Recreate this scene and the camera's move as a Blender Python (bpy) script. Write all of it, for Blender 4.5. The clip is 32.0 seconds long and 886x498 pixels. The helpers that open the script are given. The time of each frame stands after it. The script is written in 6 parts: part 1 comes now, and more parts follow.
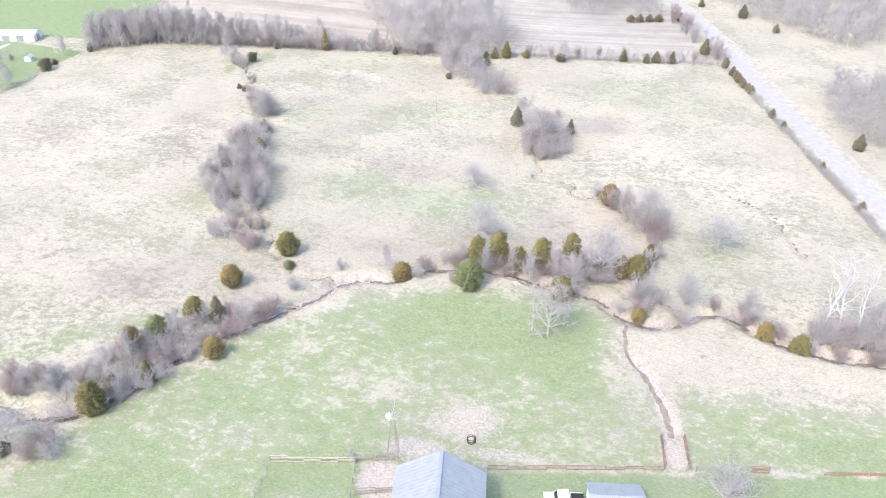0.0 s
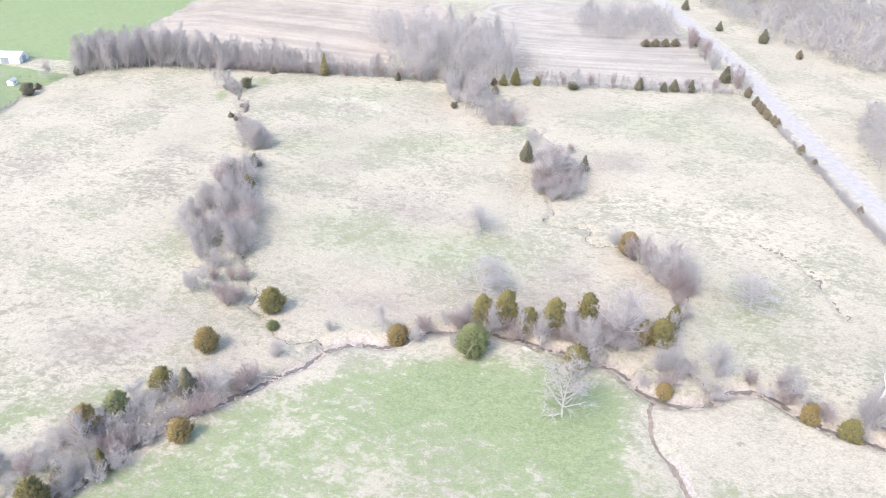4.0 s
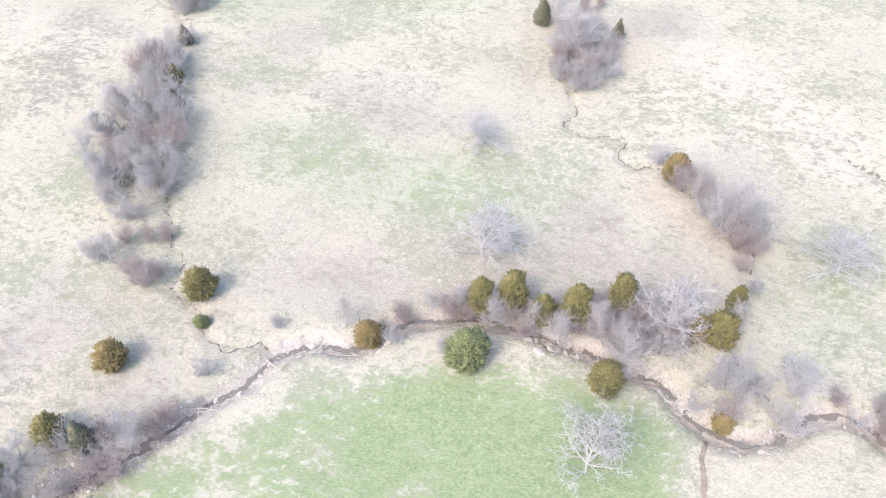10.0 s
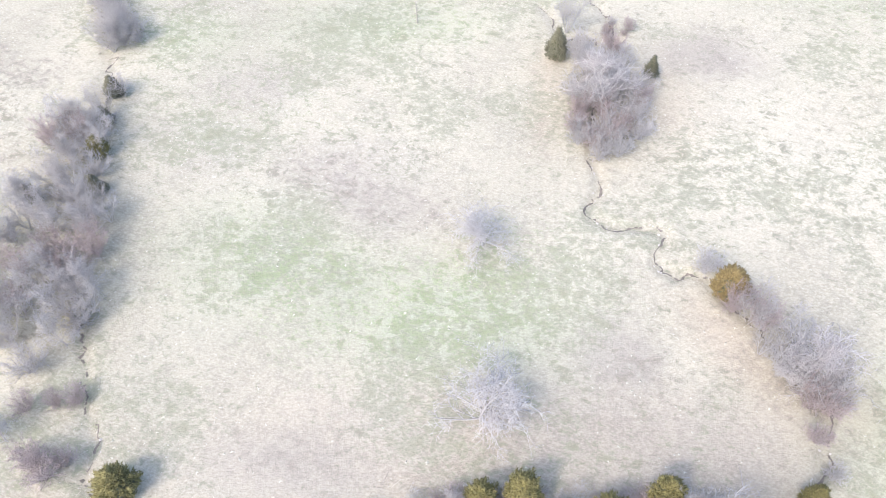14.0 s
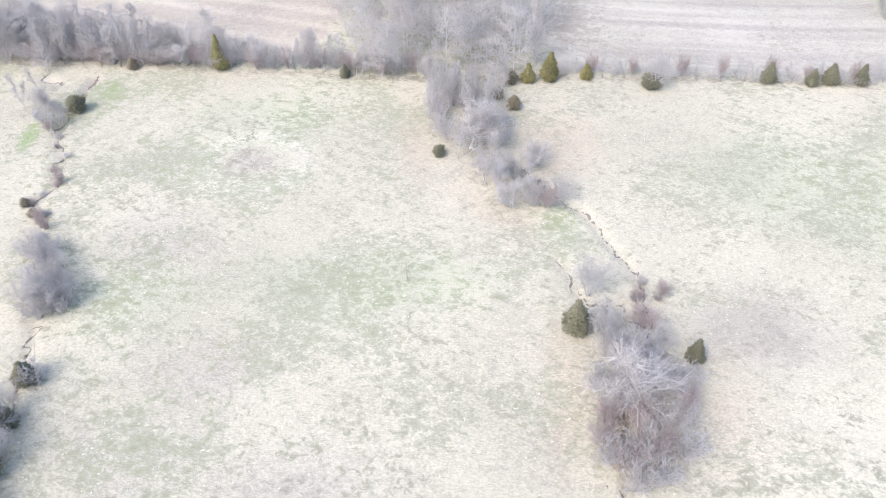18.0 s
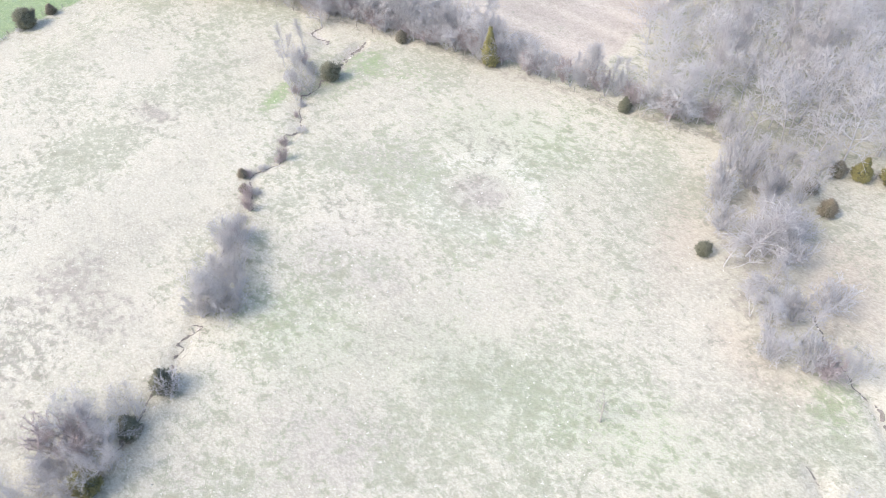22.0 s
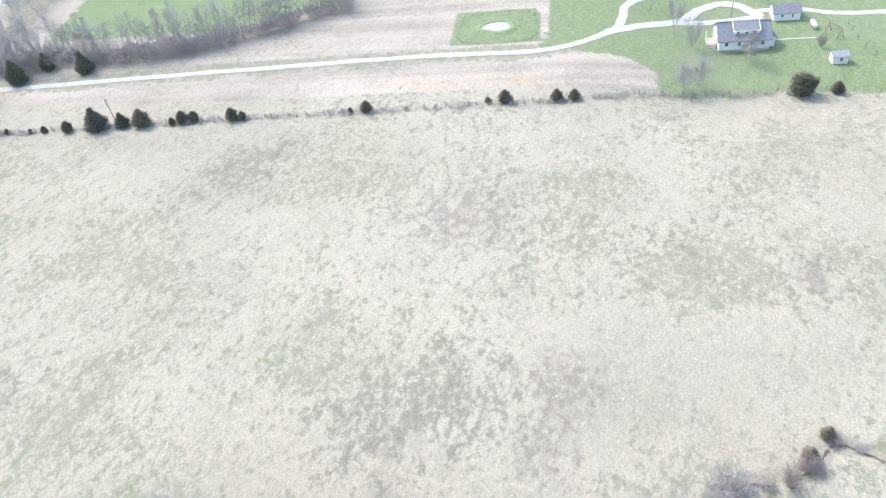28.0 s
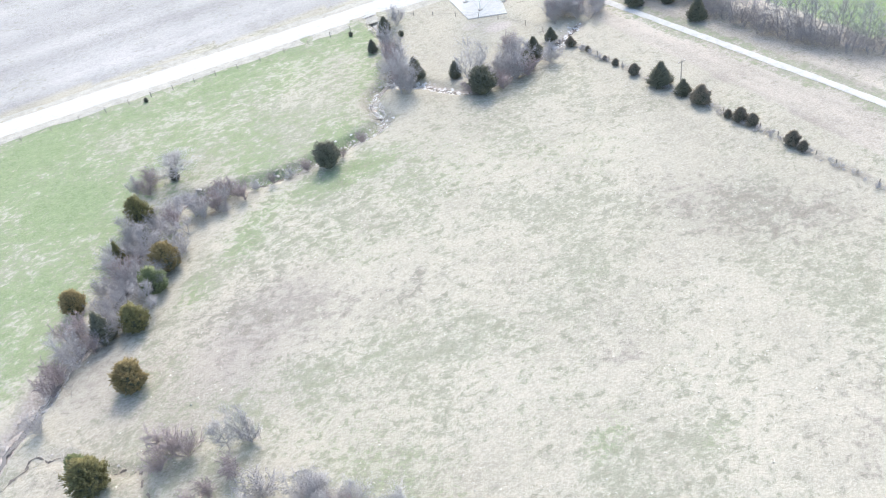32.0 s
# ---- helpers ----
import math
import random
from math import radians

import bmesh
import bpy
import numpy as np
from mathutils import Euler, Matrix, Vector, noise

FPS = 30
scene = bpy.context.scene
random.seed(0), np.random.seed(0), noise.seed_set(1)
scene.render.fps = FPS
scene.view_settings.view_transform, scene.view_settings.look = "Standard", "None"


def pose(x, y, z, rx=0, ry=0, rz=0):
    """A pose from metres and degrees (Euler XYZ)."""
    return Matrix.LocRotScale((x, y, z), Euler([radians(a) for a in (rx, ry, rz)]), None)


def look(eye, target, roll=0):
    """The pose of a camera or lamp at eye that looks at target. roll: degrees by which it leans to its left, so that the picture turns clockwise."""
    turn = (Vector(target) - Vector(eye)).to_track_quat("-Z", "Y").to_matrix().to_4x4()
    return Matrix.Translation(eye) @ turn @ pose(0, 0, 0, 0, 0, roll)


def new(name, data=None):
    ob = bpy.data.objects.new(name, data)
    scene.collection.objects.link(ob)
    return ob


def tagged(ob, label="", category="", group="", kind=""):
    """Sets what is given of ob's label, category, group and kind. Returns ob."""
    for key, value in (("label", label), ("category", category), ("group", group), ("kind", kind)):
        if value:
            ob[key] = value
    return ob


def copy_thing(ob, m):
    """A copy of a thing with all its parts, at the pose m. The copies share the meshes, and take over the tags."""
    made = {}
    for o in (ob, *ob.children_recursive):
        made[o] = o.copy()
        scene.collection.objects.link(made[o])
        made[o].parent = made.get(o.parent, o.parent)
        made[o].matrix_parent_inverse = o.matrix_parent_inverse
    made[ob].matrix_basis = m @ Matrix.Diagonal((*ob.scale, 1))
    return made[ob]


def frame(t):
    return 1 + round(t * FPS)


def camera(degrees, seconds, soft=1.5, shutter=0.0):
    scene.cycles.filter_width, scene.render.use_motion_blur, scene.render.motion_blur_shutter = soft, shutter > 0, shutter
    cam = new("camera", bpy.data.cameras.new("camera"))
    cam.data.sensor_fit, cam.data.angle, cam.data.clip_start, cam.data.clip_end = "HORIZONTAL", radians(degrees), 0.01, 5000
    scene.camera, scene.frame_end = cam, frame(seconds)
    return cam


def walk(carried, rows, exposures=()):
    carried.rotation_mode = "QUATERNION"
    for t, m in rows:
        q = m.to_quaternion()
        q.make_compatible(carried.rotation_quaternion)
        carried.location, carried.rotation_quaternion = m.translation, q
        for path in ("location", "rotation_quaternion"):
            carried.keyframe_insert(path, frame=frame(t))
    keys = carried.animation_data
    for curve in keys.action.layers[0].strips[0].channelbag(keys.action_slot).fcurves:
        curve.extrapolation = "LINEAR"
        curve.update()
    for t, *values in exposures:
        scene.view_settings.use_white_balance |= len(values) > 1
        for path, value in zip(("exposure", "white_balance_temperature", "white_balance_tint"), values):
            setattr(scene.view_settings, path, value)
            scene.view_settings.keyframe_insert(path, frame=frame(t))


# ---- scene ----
EXPOSURE = 1.67
cam = camera(61.07, 32.0, soft=1.1)
PATH = [
    (0.0, 0.00, -0.00, 80.00, 4.42, -31.45, 1.75),
    (0.5, -0.03, 2.15, 79.85, 5.09, -29.64, 1.86),
    (1.0, -0.13, 4.31, 79.68, 5.10, -28.96, 1.86),
    (1.5, -0.23, 6.45, 79.49, 5.10, -28.93, 1.88),
    (2.0, -0.32, 8.54, 79.32, 5.06, -29.64, 1.89),
    (2.5, -0.43, 10.62, 79.21, 5.02, -30.30, 1.93),
    (3.0, -0.56, 12.69, 79.16, 5.00, -30.32, 2.02),
    (3.5, -0.71, 14.83, 79.13, 4.99, -30.40, 1.99),
    (4.0, -0.90, 17.22, 79.10, 4.97, -30.48, 2.02),
    (4.5, -1.09, 20.04, 79.04, 4.95, -30.54, 2.07),
    (6.5, -2.08, 33.68, 78.68, 4.70, -32.73, 2.11),
    (7.0, -2.32, 37.49, 78.67, 4.62, -34.50, 2.06),
    (7.5, -2.56, 41.48, 78.75, 4.56, -36.35, 2.03),
    (8.0, -2.75, 45.65, 78.90, 4.48, -38.45, 1.93),
    (8.5, -2.82, 49.90, 79.10, 4.52, -40.59, 1.77),
    (9.0, -2.72, 54.31, 79.30, 4.66, -42.81, 1.59),
    (9.5, -2.50, 58.92, 79.51, 4.98, -45.13, 1.28),
    (10.0, -2.43, 63.51, 79.63, 5.19, -47.40, 1.00),
    (10.5, -2.57, 68.11, 79.64, 5.31, -49.43, 0.77),
    (11.0, -2.83, 72.74, 79.59, 5.33, -51.40, 0.64),
    (11.5, -3.14, 77.45, 79.52, 5.33, -53.36, 0.56),
    (12.0, -3.45, 82.17, 79.51, 5.27, -55.30, 0.46),
    (12.5, -3.71, 86.96, 79.49, 5.33, -57.21, 0.35),
    (13.0, -3.95, 91.79, 79.31, 5.42, -57.64, 0.15),
    (13.5, -4.12, 96.53, 78.99, 5.55, -55.52, 0.09),
    (14.0, -4.22, 101.08, 78.65, 5.72, -53.35, -0.15),
    (14.5, -4.22, 105.63, 78.13, 6.02, -51.24, -0.29),
    (15.0, -4.14, 109.95, 77.67, 6.37, -49.01, -0.64),
    (15.5, -4.15, 114.14, 77.26, 6.66, -46.83, -0.62),
    (17.5, -4.76, 130.29, 75.79, 6.97, -43.48, -0.69),
    (18.0, -4.82, 134.06, 75.56, 7.15, -43.51, -0.80),
    (18.5, -4.92, 137.59, 75.33, 7.27, -43.51, -0.86),
    (19.0, -5.13, 141.08, 75.05, 7.48, -43.52, -0.99),
    (19.5, -5.47, 144.58, 74.75, 8.58, -43.65, -1.02),
    (20.0, -5.91, 148.08, 74.46, 10.29, -45.06, -1.06),
    (20.5, -6.44, 151.61, 74.23, 14.53, -46.75, -1.27),
    (21.0, -7.00, 155.10, 74.03, 21.00, -47.05, -1.64),
    (21.5, -7.76, 158.68, 73.81, 27.09, -47.21, -2.00),
    (22.0, -8.84, 162.68, 73.33, 34.56, -47.04, -2.68),
    (22.5, -9.81, 166.37, 73.07, 41.66, -47.07, -3.61),
    (23.0, -10.76, 169.83, 72.91, 48.03, -47.07, -4.56),
    (23.5, -12.04, 173.20, 72.61, 54.26, -46.96, -5.79),
    (24.0, -13.62, 176.22, 72.34, 60.70, -46.73, -6.91),
    (24.5, -15.64, 178.81, 72.10, 66.84, -46.03, -7.90),
    (25.0, -17.82, 181.03, 71.84, 72.87, -45.18, -8.64),
    (25.5, -20.15, 182.84, 71.61, 78.30, -44.06, -8.86),
    (27.5, -30.19, 188.68, 71.01, 98.44, -42.06, -8.97),
    (28.0, -33.22, 189.80, 70.78, 102.81, -41.93, -9.09),
    (28.5, -36.37, 190.59, 70.44, 107.49, -41.80, -9.09),
    (29.0, -39.53, 191.10, 70.16, 113.85, -41.54, -9.20),
    (29.5, -42.72, 191.37, 69.95, 120.66, -41.93, -9.60),
    (30.0, -45.96, 191.31, 69.80, 126.88, -41.82, -9.86),
    (30.5, -49.19, 190.98, 69.70, 134.51, -41.41, -9.90),
    (31.0, -52.39, 190.53, 69.67, 142.41, -41.01, -10.08),
    (31.5, -55.57, 189.77, 69.57, 149.98, -40.62, -10.18),
    (32.0, -58.70, 188.86, 69.40, 155.80, -40.49, -10.37),
]
walk(cam, [(t, pose(x, y, z, 0, 0, yaw) @ pose(0, 0, 0, 90 + pitch) @ pose(0, 0, 0, 0, 0, lean)) for t, x, y, z, yaw, pitch, lean in PATH],
     exposures=((0.0, EXPOSURE, 6560, 10.5), (6.0, EXPOSURE - 0.06, 6560, 10.5), (11.0, EXPOSURE + 0.03, 6560, 10), (14.0, EXPOSURE, 6520, 9.5), (18.0, EXPOSURE - 0.04, 6500, 9), (24.0, EXPOSURE - 0.10, 6440, 7), (27.0, EXPOSURE - 0.18, 6400, 6), (32.0, EXPOSURE - 0.20, 6400, 6)))

# ---- light ----
SUN = Vector((-0.38, -0.53, 0.755)).normalized()
world = bpy.data.worlds.new("sky")
scene.world = world
world.use_nodes = True
wt = world.node_tree
sky = wt.nodes.new("ShaderNodeTexSky")
sky.sky_type, sky.sun_disc = "NISHITA", False
sky.sun_elevation, sky.sun_rotation = math.asin(SUN.z), math.atan2(SUN.x, SUN.y)
sky.air_density, sky.dust_density = 1.0, 2.6
wt.links.new(sky.outputs[0], wt.nodes["Background"].inputs[0])
wt.nodes["Background"].inputs[1].default_value = 0.15
sun = new("sun", bpy.data.lights.new("sun", "SUN"))
sun.data.energy, sun.data.angle, sun.data.color = 0.62, radians(6.0), (1.0, 0.94, 0.86)
sun.matrix_world = look(SUN * 300, (0, 0, 0))


# ---- materials ----
def material(name, colour, rough=0.8, vary=0.25, scale=1.0, metal=0.0, bump=0.0, colour2=None, randomise=0.0, detail=6.0, spec=0.3):
    """A noise-mottled surface: two scales of variation between colour and colour2, with optional relief and per-object variation."""
    m = bpy.data.materials.new(name)
    m.use_nodes = True
    nt = m.node_tree
    b = nt.nodes["Principled BSDF"]
    b.inputs["Roughness"].default_value, b.inputs["Metallic"].default_value = rough, metal
    b.inputs["Specular IOR Level"].default_value = spec
    pos = nt.nodes.new("ShaderNodeNewGeometry").outputs["Position"]
    n1, n2 = nt.nodes.new("ShaderNodeTexNoise"), nt.nodes.new("ShaderNodeTexNoise")
    for n, s in ((n1, scale), (n2, scale * 7.3)):
        n.inputs["Scale"].default_value, n.inputs["Detail"].default_value = s, detail
        nt.links.new(pos, n.inputs["Vector"])
    add = nt.nodes.new("ShaderNodeMath")
    add.operation = "ADD"
    nt.links.new(n1.outputs["Fac"], add.inputs[0])
    nt.links.new(n2.outputs["Fac"], add.inputs[1])
    if randomise:
        info, rnd = nt.nodes.new("ShaderNodeObjectInfo"), nt.nodes.new("ShaderNodeMath")
        rnd.operation = "MULTIPLY_ADD"
        rnd.inputs[1].default_value = randomise
        nt.links.new(info.outputs["Random"], rnd.inputs[0])
        nt.links.new(add.outputs[0], rnd.inputs[2])
        add = rnd
    ramp = nt.nodes.new("ShaderNodeMapRange")
    ramp.inputs["From Min"].default_value, ramp.inputs["From Max"].default_value = 0.7, 1.3 + randomise
    nt.links.new(add.outputs[0], ramp.inputs["Value"])
    mix = nt.nodes.new("ShaderNodeMix")
    mix.data_type = "RGBA"
    c2 = colour2 or tuple(min(1, c * (1 + vary)) for c in colour)
    c1 = colour if colour2 else tuple(c * (1 - vary) for c in colour)
    mix.inputs["A"].default_value, mix.inputs["B"].default_value = (*c1, 1), (*c2, 1)
    nt.links.new(ramp.outputs[0], mix.inputs["Factor"])
    nt.links.new(mix.outputs["Result"], b.inputs["Base Color"])
    if bump:
        bp = nt.nodes.new("ShaderNodeBump")
        bp.inputs["Strength"].default_value, bp.inputs["Distance"].default_value = 1.0, bump
        nt.links.new(n2.outputs["Fac"], bp.inputs["Height"])
        nt.links.new(bp.outputs[0], b.inputs["Normal"])
    return m


def foliage_material(name, shade, tip):
    """Evergreen sprays: colour runs from shade to tip by clump, by spray and by tree."""
    m = bpy.data.materials.new(name)
    m.use_nodes = True
    nt = m.node_tree
    b = nt.nodes["Principled BSDF"]
    b.inputs["Roughness"].default_value, b.inputs["Specular IOR Level"].default_value = 0.75, 0.25
    geo, n = nt.nodes.new("ShaderNodeNewGeometry"), nt.nodes.new("ShaderNodeTexNoise")
    n.inputs["Scale"].default_value, n.inputs["Detail"].default_value = 1.3, 3.0
    nt.links.new(geo.outputs["Position"], n.inputs["Vector"])
    total = n.outputs["Fac"]
    for source, k in ((geo.outputs["Random Per Island"], 0.75), (nt.nodes.new("ShaderNodeObjectInfo").outputs["Random"], 0.35)):
        add = nt.nodes.new("ShaderNodeMath")
        add.operation = "MULTIPLY_ADD"
        add.inputs[1].default_value = k
        nt.links.new(source, add.inputs[0])
        nt.links.new(total, add.inputs[2])
        total = add.outputs[0]
    r, mix = nt.nodes.new("ShaderNodeMapRange"), nt.nodes.new("ShaderNodeMix")
    r.inputs["From Min"].default_value, r.inputs["From Max"].default_value = 0.45, 1.55
    nt.links.new(total, r.inputs["Value"])
    mix.data_type = "RGBA"
    mix.inputs["A"].default_value, mix.inputs["B"].default_value = (*shade, 1), (*tip, 1)
    nt.links.new(r.outputs[0], mix.inputs["Factor"])
    nt.links.new(mix.outputs["Result"], b.inputs["Base Color"])
    return m


def ground_material():
    """Meadow: the base tone of each field, with green, matted brown and bare soil breaking through in patches."""
    m = bpy.data.materials.new("meadow")
    m.use_nodes = True
    nt = m.node_tree
    b = nt.nodes["Principled BSDF"]
    b.inputs["Roughness"].default_value, b.inputs["Specular IOR Level"].default_value = 0.95, 0.1
    pos = nt.nodes.new("ShaderNodeNewGeometry").outputs["Position"]

    def attr(name):
        a = nt.nodes.new("ShaderNodeAttribute")
        a.attribute_name = name
        return a.outputs["Color"]

    def fbm(s, detail=5.0, rough=0.6, stretch=None, distort=0.0):
        n = nt.nodes.new("ShaderNodeTexNoise")
        n.inputs["Scale"].default_value, n.inputs["Detail"].default_value = s, detail
        n.inputs["Roughness"].default_value, n.inputs["Distortion"].default_value = rough, distort
        src = pos
        if stretch:
            mp = nt.nodes.new("ShaderNodeMapping")
            mp.inputs["Scale"].default_value = stretch
            mp.inputs["Rotation"].default_value = (0, 0, 0.5)
            nt.links.new(pos, mp.inputs["Vector"])
            src = mp.outputs[0]
        nt.links.new(src, n.inputs["Vector"])
        return n.outputs["Fac"]

    def ranged(v, a, z, lo=0.0, hi=1.0):
        r = nt.nodes.new("ShaderNodeMapRange")
        for key, value in (("From Min", a), ("From Max", z), ("To Min", lo), ("To Max", hi)):
            r.inputs[key].default_value = value
        nt.links.new(v, r.inputs["Value"])
        return r.outputs[0]

    def math2(op, x, y):
        n = nt.nodes.new("ShaderNodeMath")
        n.operation = op
        for i, v in enumerate((x, y)):
            if isinstance(v, float):
                n.inputs[i].default_value = v
            else:
                nt.links.new(v, n.inputs[i])
        return n.outputs[0]

    def blend(f, x, y):
        n = nt.nodes.new("ShaderNodeMix")
        n.data_type = "RGBA"
        nt.links.new(f, n.inputs["Factor"])
        for key, v in (("A", x), ("B", y)):
            if isinstance(v, tuple):
                n.inputs[key].default_value = (*v, 1)
            else:
                nt.links.new(v, n.inputs[key])
        return n.outputs["Result"]

    tone = attr("tone")
    sep = nt.nodes.new("ShaderNodeSeparateColor")
    nt.links.new(attr("mask"), sep.inputs[0])
    green, dark, bare = sep.outputs[0], sep.outputs[1], sep.outputs[2]
    grain = fbm(5.0, 3.0, 0.8, (1.0, 1.6, 1.0))
    fine, mid, wide = fbm(2.3, 4.0, 0.75, (1.0, 1.5, 1.0)), fbm(0.62, 7.0, 0.72, (1.0, 1.3, 1.0), 0.25), fbm(0.09, 4.0, 0.6)
    clump, tuft = fbm(0.34, 9.0, 0.72, (1.0, 1.4, 1.0), 0.4), fbm(0.9, 7.0, 0.72, (1.0, 1.3, 1.0), 0.6)
    def scaled(v, k):
        n = nt.nodes.new("ShaderNodeVectorMath")
        n.operation = "SCALE"
        n.inputs["Scale"].default_value = k
        nt.links.new(v, n.inputs[0])
        return n.outputs[0]

    # dry sward, from bleached straw to grey-brown thatch
    straw, thatch = scaled(tone, 1.27), scaled(tone, 0.75)
    gate = ranged(fbm(0.05, 3.0, 0.55), 0.38, 0.62)
    dry = blend(ranged(math2("ADD", mid, ranged(wide, 0.35, 0.65, -0.10, 0.10)), 0.36, 0.54, 0.25, 1.0), thatch, tone)
    dry = blend(ranged(fine, 0.48, 0.60, 0.0, 0.62), dry, straw)
    dry = blend(ranged(fine, 0.46, 0.36, 0.0, 0.55), dry, thatch)
    dry = blend(ranged(grain, 0.47, 0.34, 0.0, 0.4), dry, thatch)
    dry = blend(ranged(grain, 0.55, 0.68, 0.0, 0.5), dry, straw)
    # olive clumps of half-green grass, thick in some stretches and missing in others
    o = math2("ADD", math2("ADD", math2("MULTIPLY", clump, 0.42), math2("MULTIPLY", tuft, 0.58)), ranged(math2("ADD", gate, green), 0.0, 1.2, -0.07, 0.08))
    dry = blend(ranged(o, 0.495, 0.56, 0.0, 0.66), dry, blend(ranged(fine, 0.38, 0.62), OLIVE_A, OLIVE_B))
    # new green growth coming through, in tufts with dry blades between
    g = math2("ADD", green, ranged(math2("ADD", fine, math2("ADD", tuft, clump)), 1.15, 1.85, -0.85, 0.85))
    grass = blend(ranged(math2("ADD", tuft, fine), 0.80, 1.22), GREEN_A, GREEN_B)
    grass = blend(ranged(grain, 0.55, 0.70, 0.0, 0.45), grass, straw)
    col = blend(ranged(g, 0.28, 0.80, 0.0, 0.86), dry, grass)
    # matted brown weeds
    d = math2("ADD", dark, ranged(math2("ADD", tuft, math2("ADD", fine, clump)), 1.22, 1.78, -0.7, 0.7))
    col = blend(ranged(d, 0.30, 0.58, 0.0, 0.68), col, blend(ranged(math2("ADD", fine, grain), 0.75, 1.25), WEED_A, WEED_B))
    # bare soil and stone
    s = math2("ADD", bare, ranged(math2("ADD", fbm(1.4, 5.0, 0.65), fine), 0.6, 1.4, -0.4, 0.4))
    col = blend(ranged(s, 0.35, 0.75), col, blend(ranged(fbm(2.5, 5.0, 0.75), 0.38, 0.62), SOIL_A, SOIL_B))
    nt.links.new(col, b.inputs["Base Color"])
    bp = nt.nodes.new("ShaderNodeBump")
    bp.inputs["Strength"].default_value, bp.inputs["Distance"].default_value = 0.8, 0.09
    nt.links.new(math2("ADD", fine, math2("ADD", mid, grain)), bp.inputs["Height"])
    nt.links.new(bp.outputs[0], b.inputs["Normal"])
    return m


OLIVE_A, OLIVE_B = (0.225, 0.23, 0.165), (0.345, 0.345, 0.265)
GREEN_A, GREEN_B = (0.14, 0.205, 0.085), (0.31, 0.37, 0.205)
WEED_A, WEED_B = (0.185, 0.16, 0.14), (0.32, 0.285, 0.25)
SOIL_A, SOIL_B = (0.36, 0.315, 0.285), (0.55, 0.50, 0.455)

M_GROUND = ground_material()
M_BARK = material("grey_bark", (0.43, 0.405, 0.395), 0.9, 0.3, 1.5, bump=0.02, randomise=0.3)
M_TWIG = material("grey_twigs", (0.42, 0.40, 0.40), 0.9, 0.25, 0.7, randomise=0.4)
M_REDTWIG = material("reddish_twigs", (0.37, 0.31, 0.305), 0.9, 0.25, 0.7, randomise=0.3)
M_PALEBARK = material("pale_bark", (0.50, 0.475, 0.47), 0.85, 0.2, 1.2, bump=0.01, randomise=0.2)
M_WHITEBARK = material("white_bark", (0.60, 0.58, 0.565), 0.8, 0.15, 1.2, bump=0.01, randomise=0.1)
M_PALETWIG = material("pale_twigs", (0.43, 0.40, 0.40), 0.85, 0.2, 1.0, randomise=0.2)
M_CEDAR = foliage_material("cedar_green", (0.125, 0.15, 0.075), (0.26, 0.285, 0.14))
M_CEDARGOLD = foliage_material("cedar_bronze", (0.18, 0.135, 0.063), (0.345, 0.267, 0.125))
M_CEDAROLIVE = foliage_material("cedar_olive", (0.14, 0.126, 0.058), (0.30, 0.268, 0.115))
M_CEDARDARK = foliage_material("cedar_dark", (0.115, 0.12, 0.088), (0.245, 0.232, 0.165))
M_CEDARBROWN = foliage_material("cedar_brown", (0.165, 0.14, 0.105), (0.30, 0.26, 0.195))
# dark colour of the crown filler, standing in for shade between the sprays
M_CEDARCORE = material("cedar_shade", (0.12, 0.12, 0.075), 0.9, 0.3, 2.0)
M_GRAVEL = material("white_gravel", (0.40, 0.385, 0.38), 0.9, 0.15, 0.6, bump=0.02)
M_DRIVE = material("drive_gravel", (0.53, 0.515, 0.485), 0.9, 0.15, 0.8, bump=0.02)
M_VERGE = material("verge", (0.42, 0.395, 0.34), 0.95, 0.25, 0.5, bump=0.05)
M_STONE = material("limestone", (0.47, 0.435, 0.40), 0.85, 0.3, 2.0, bump=0.03, randomise=0.3)
M_LOG = material("bleached_wood", (0.48, 0.43, 0.37), 0.85, 0.2, 3.0, bump=0.01)
M_POST = material("weathered_post", (0.30, 0.27, 0.24), 0.9, 0.3, 3.0, randomise=0.3)
M_WIRE = material("galvanised_wire", (0.30, 0.30, 0.30), 0.5, 0.2, 3.0, metal=0.6)
M_WHITE = material("white_siding", (0.90, 0.90, 0.90), 0.6, 0.06, 1.5)
M_ROOF = material("grey_shingle", (0.26, 0.265, 0.29), 0.85, 0.2, 2.5, bump=0.01)
M_TIN = material("galvanised_tin", (0.33, 0.355, 0.385), 0.5, 0.12, 0.8, metal=0.15)
M_TINWHITE = material("white_tin", (0.72, 0.73, 0.74), 0.5, 0.06, 0.8)
M_GLASSDARK = material("window_glass", (0.03, 0.035, 0.04), 0.08, 0.1, 1.0, spec=0.6)
M_RUST = material("rusty_panel", (0.30, 0.19, 0.145), 0.85, 0.3, 3.0, bump=0.01)
M_RUBBER = material("black_rubber", (0.03, 0.03, 0.03), 0.8, 0.2, 5.0)
M_STEEL = material("tower_steel", (0.60, 0.62, 0.64), 0.5, 0.1, 2.0, metal=0.5)


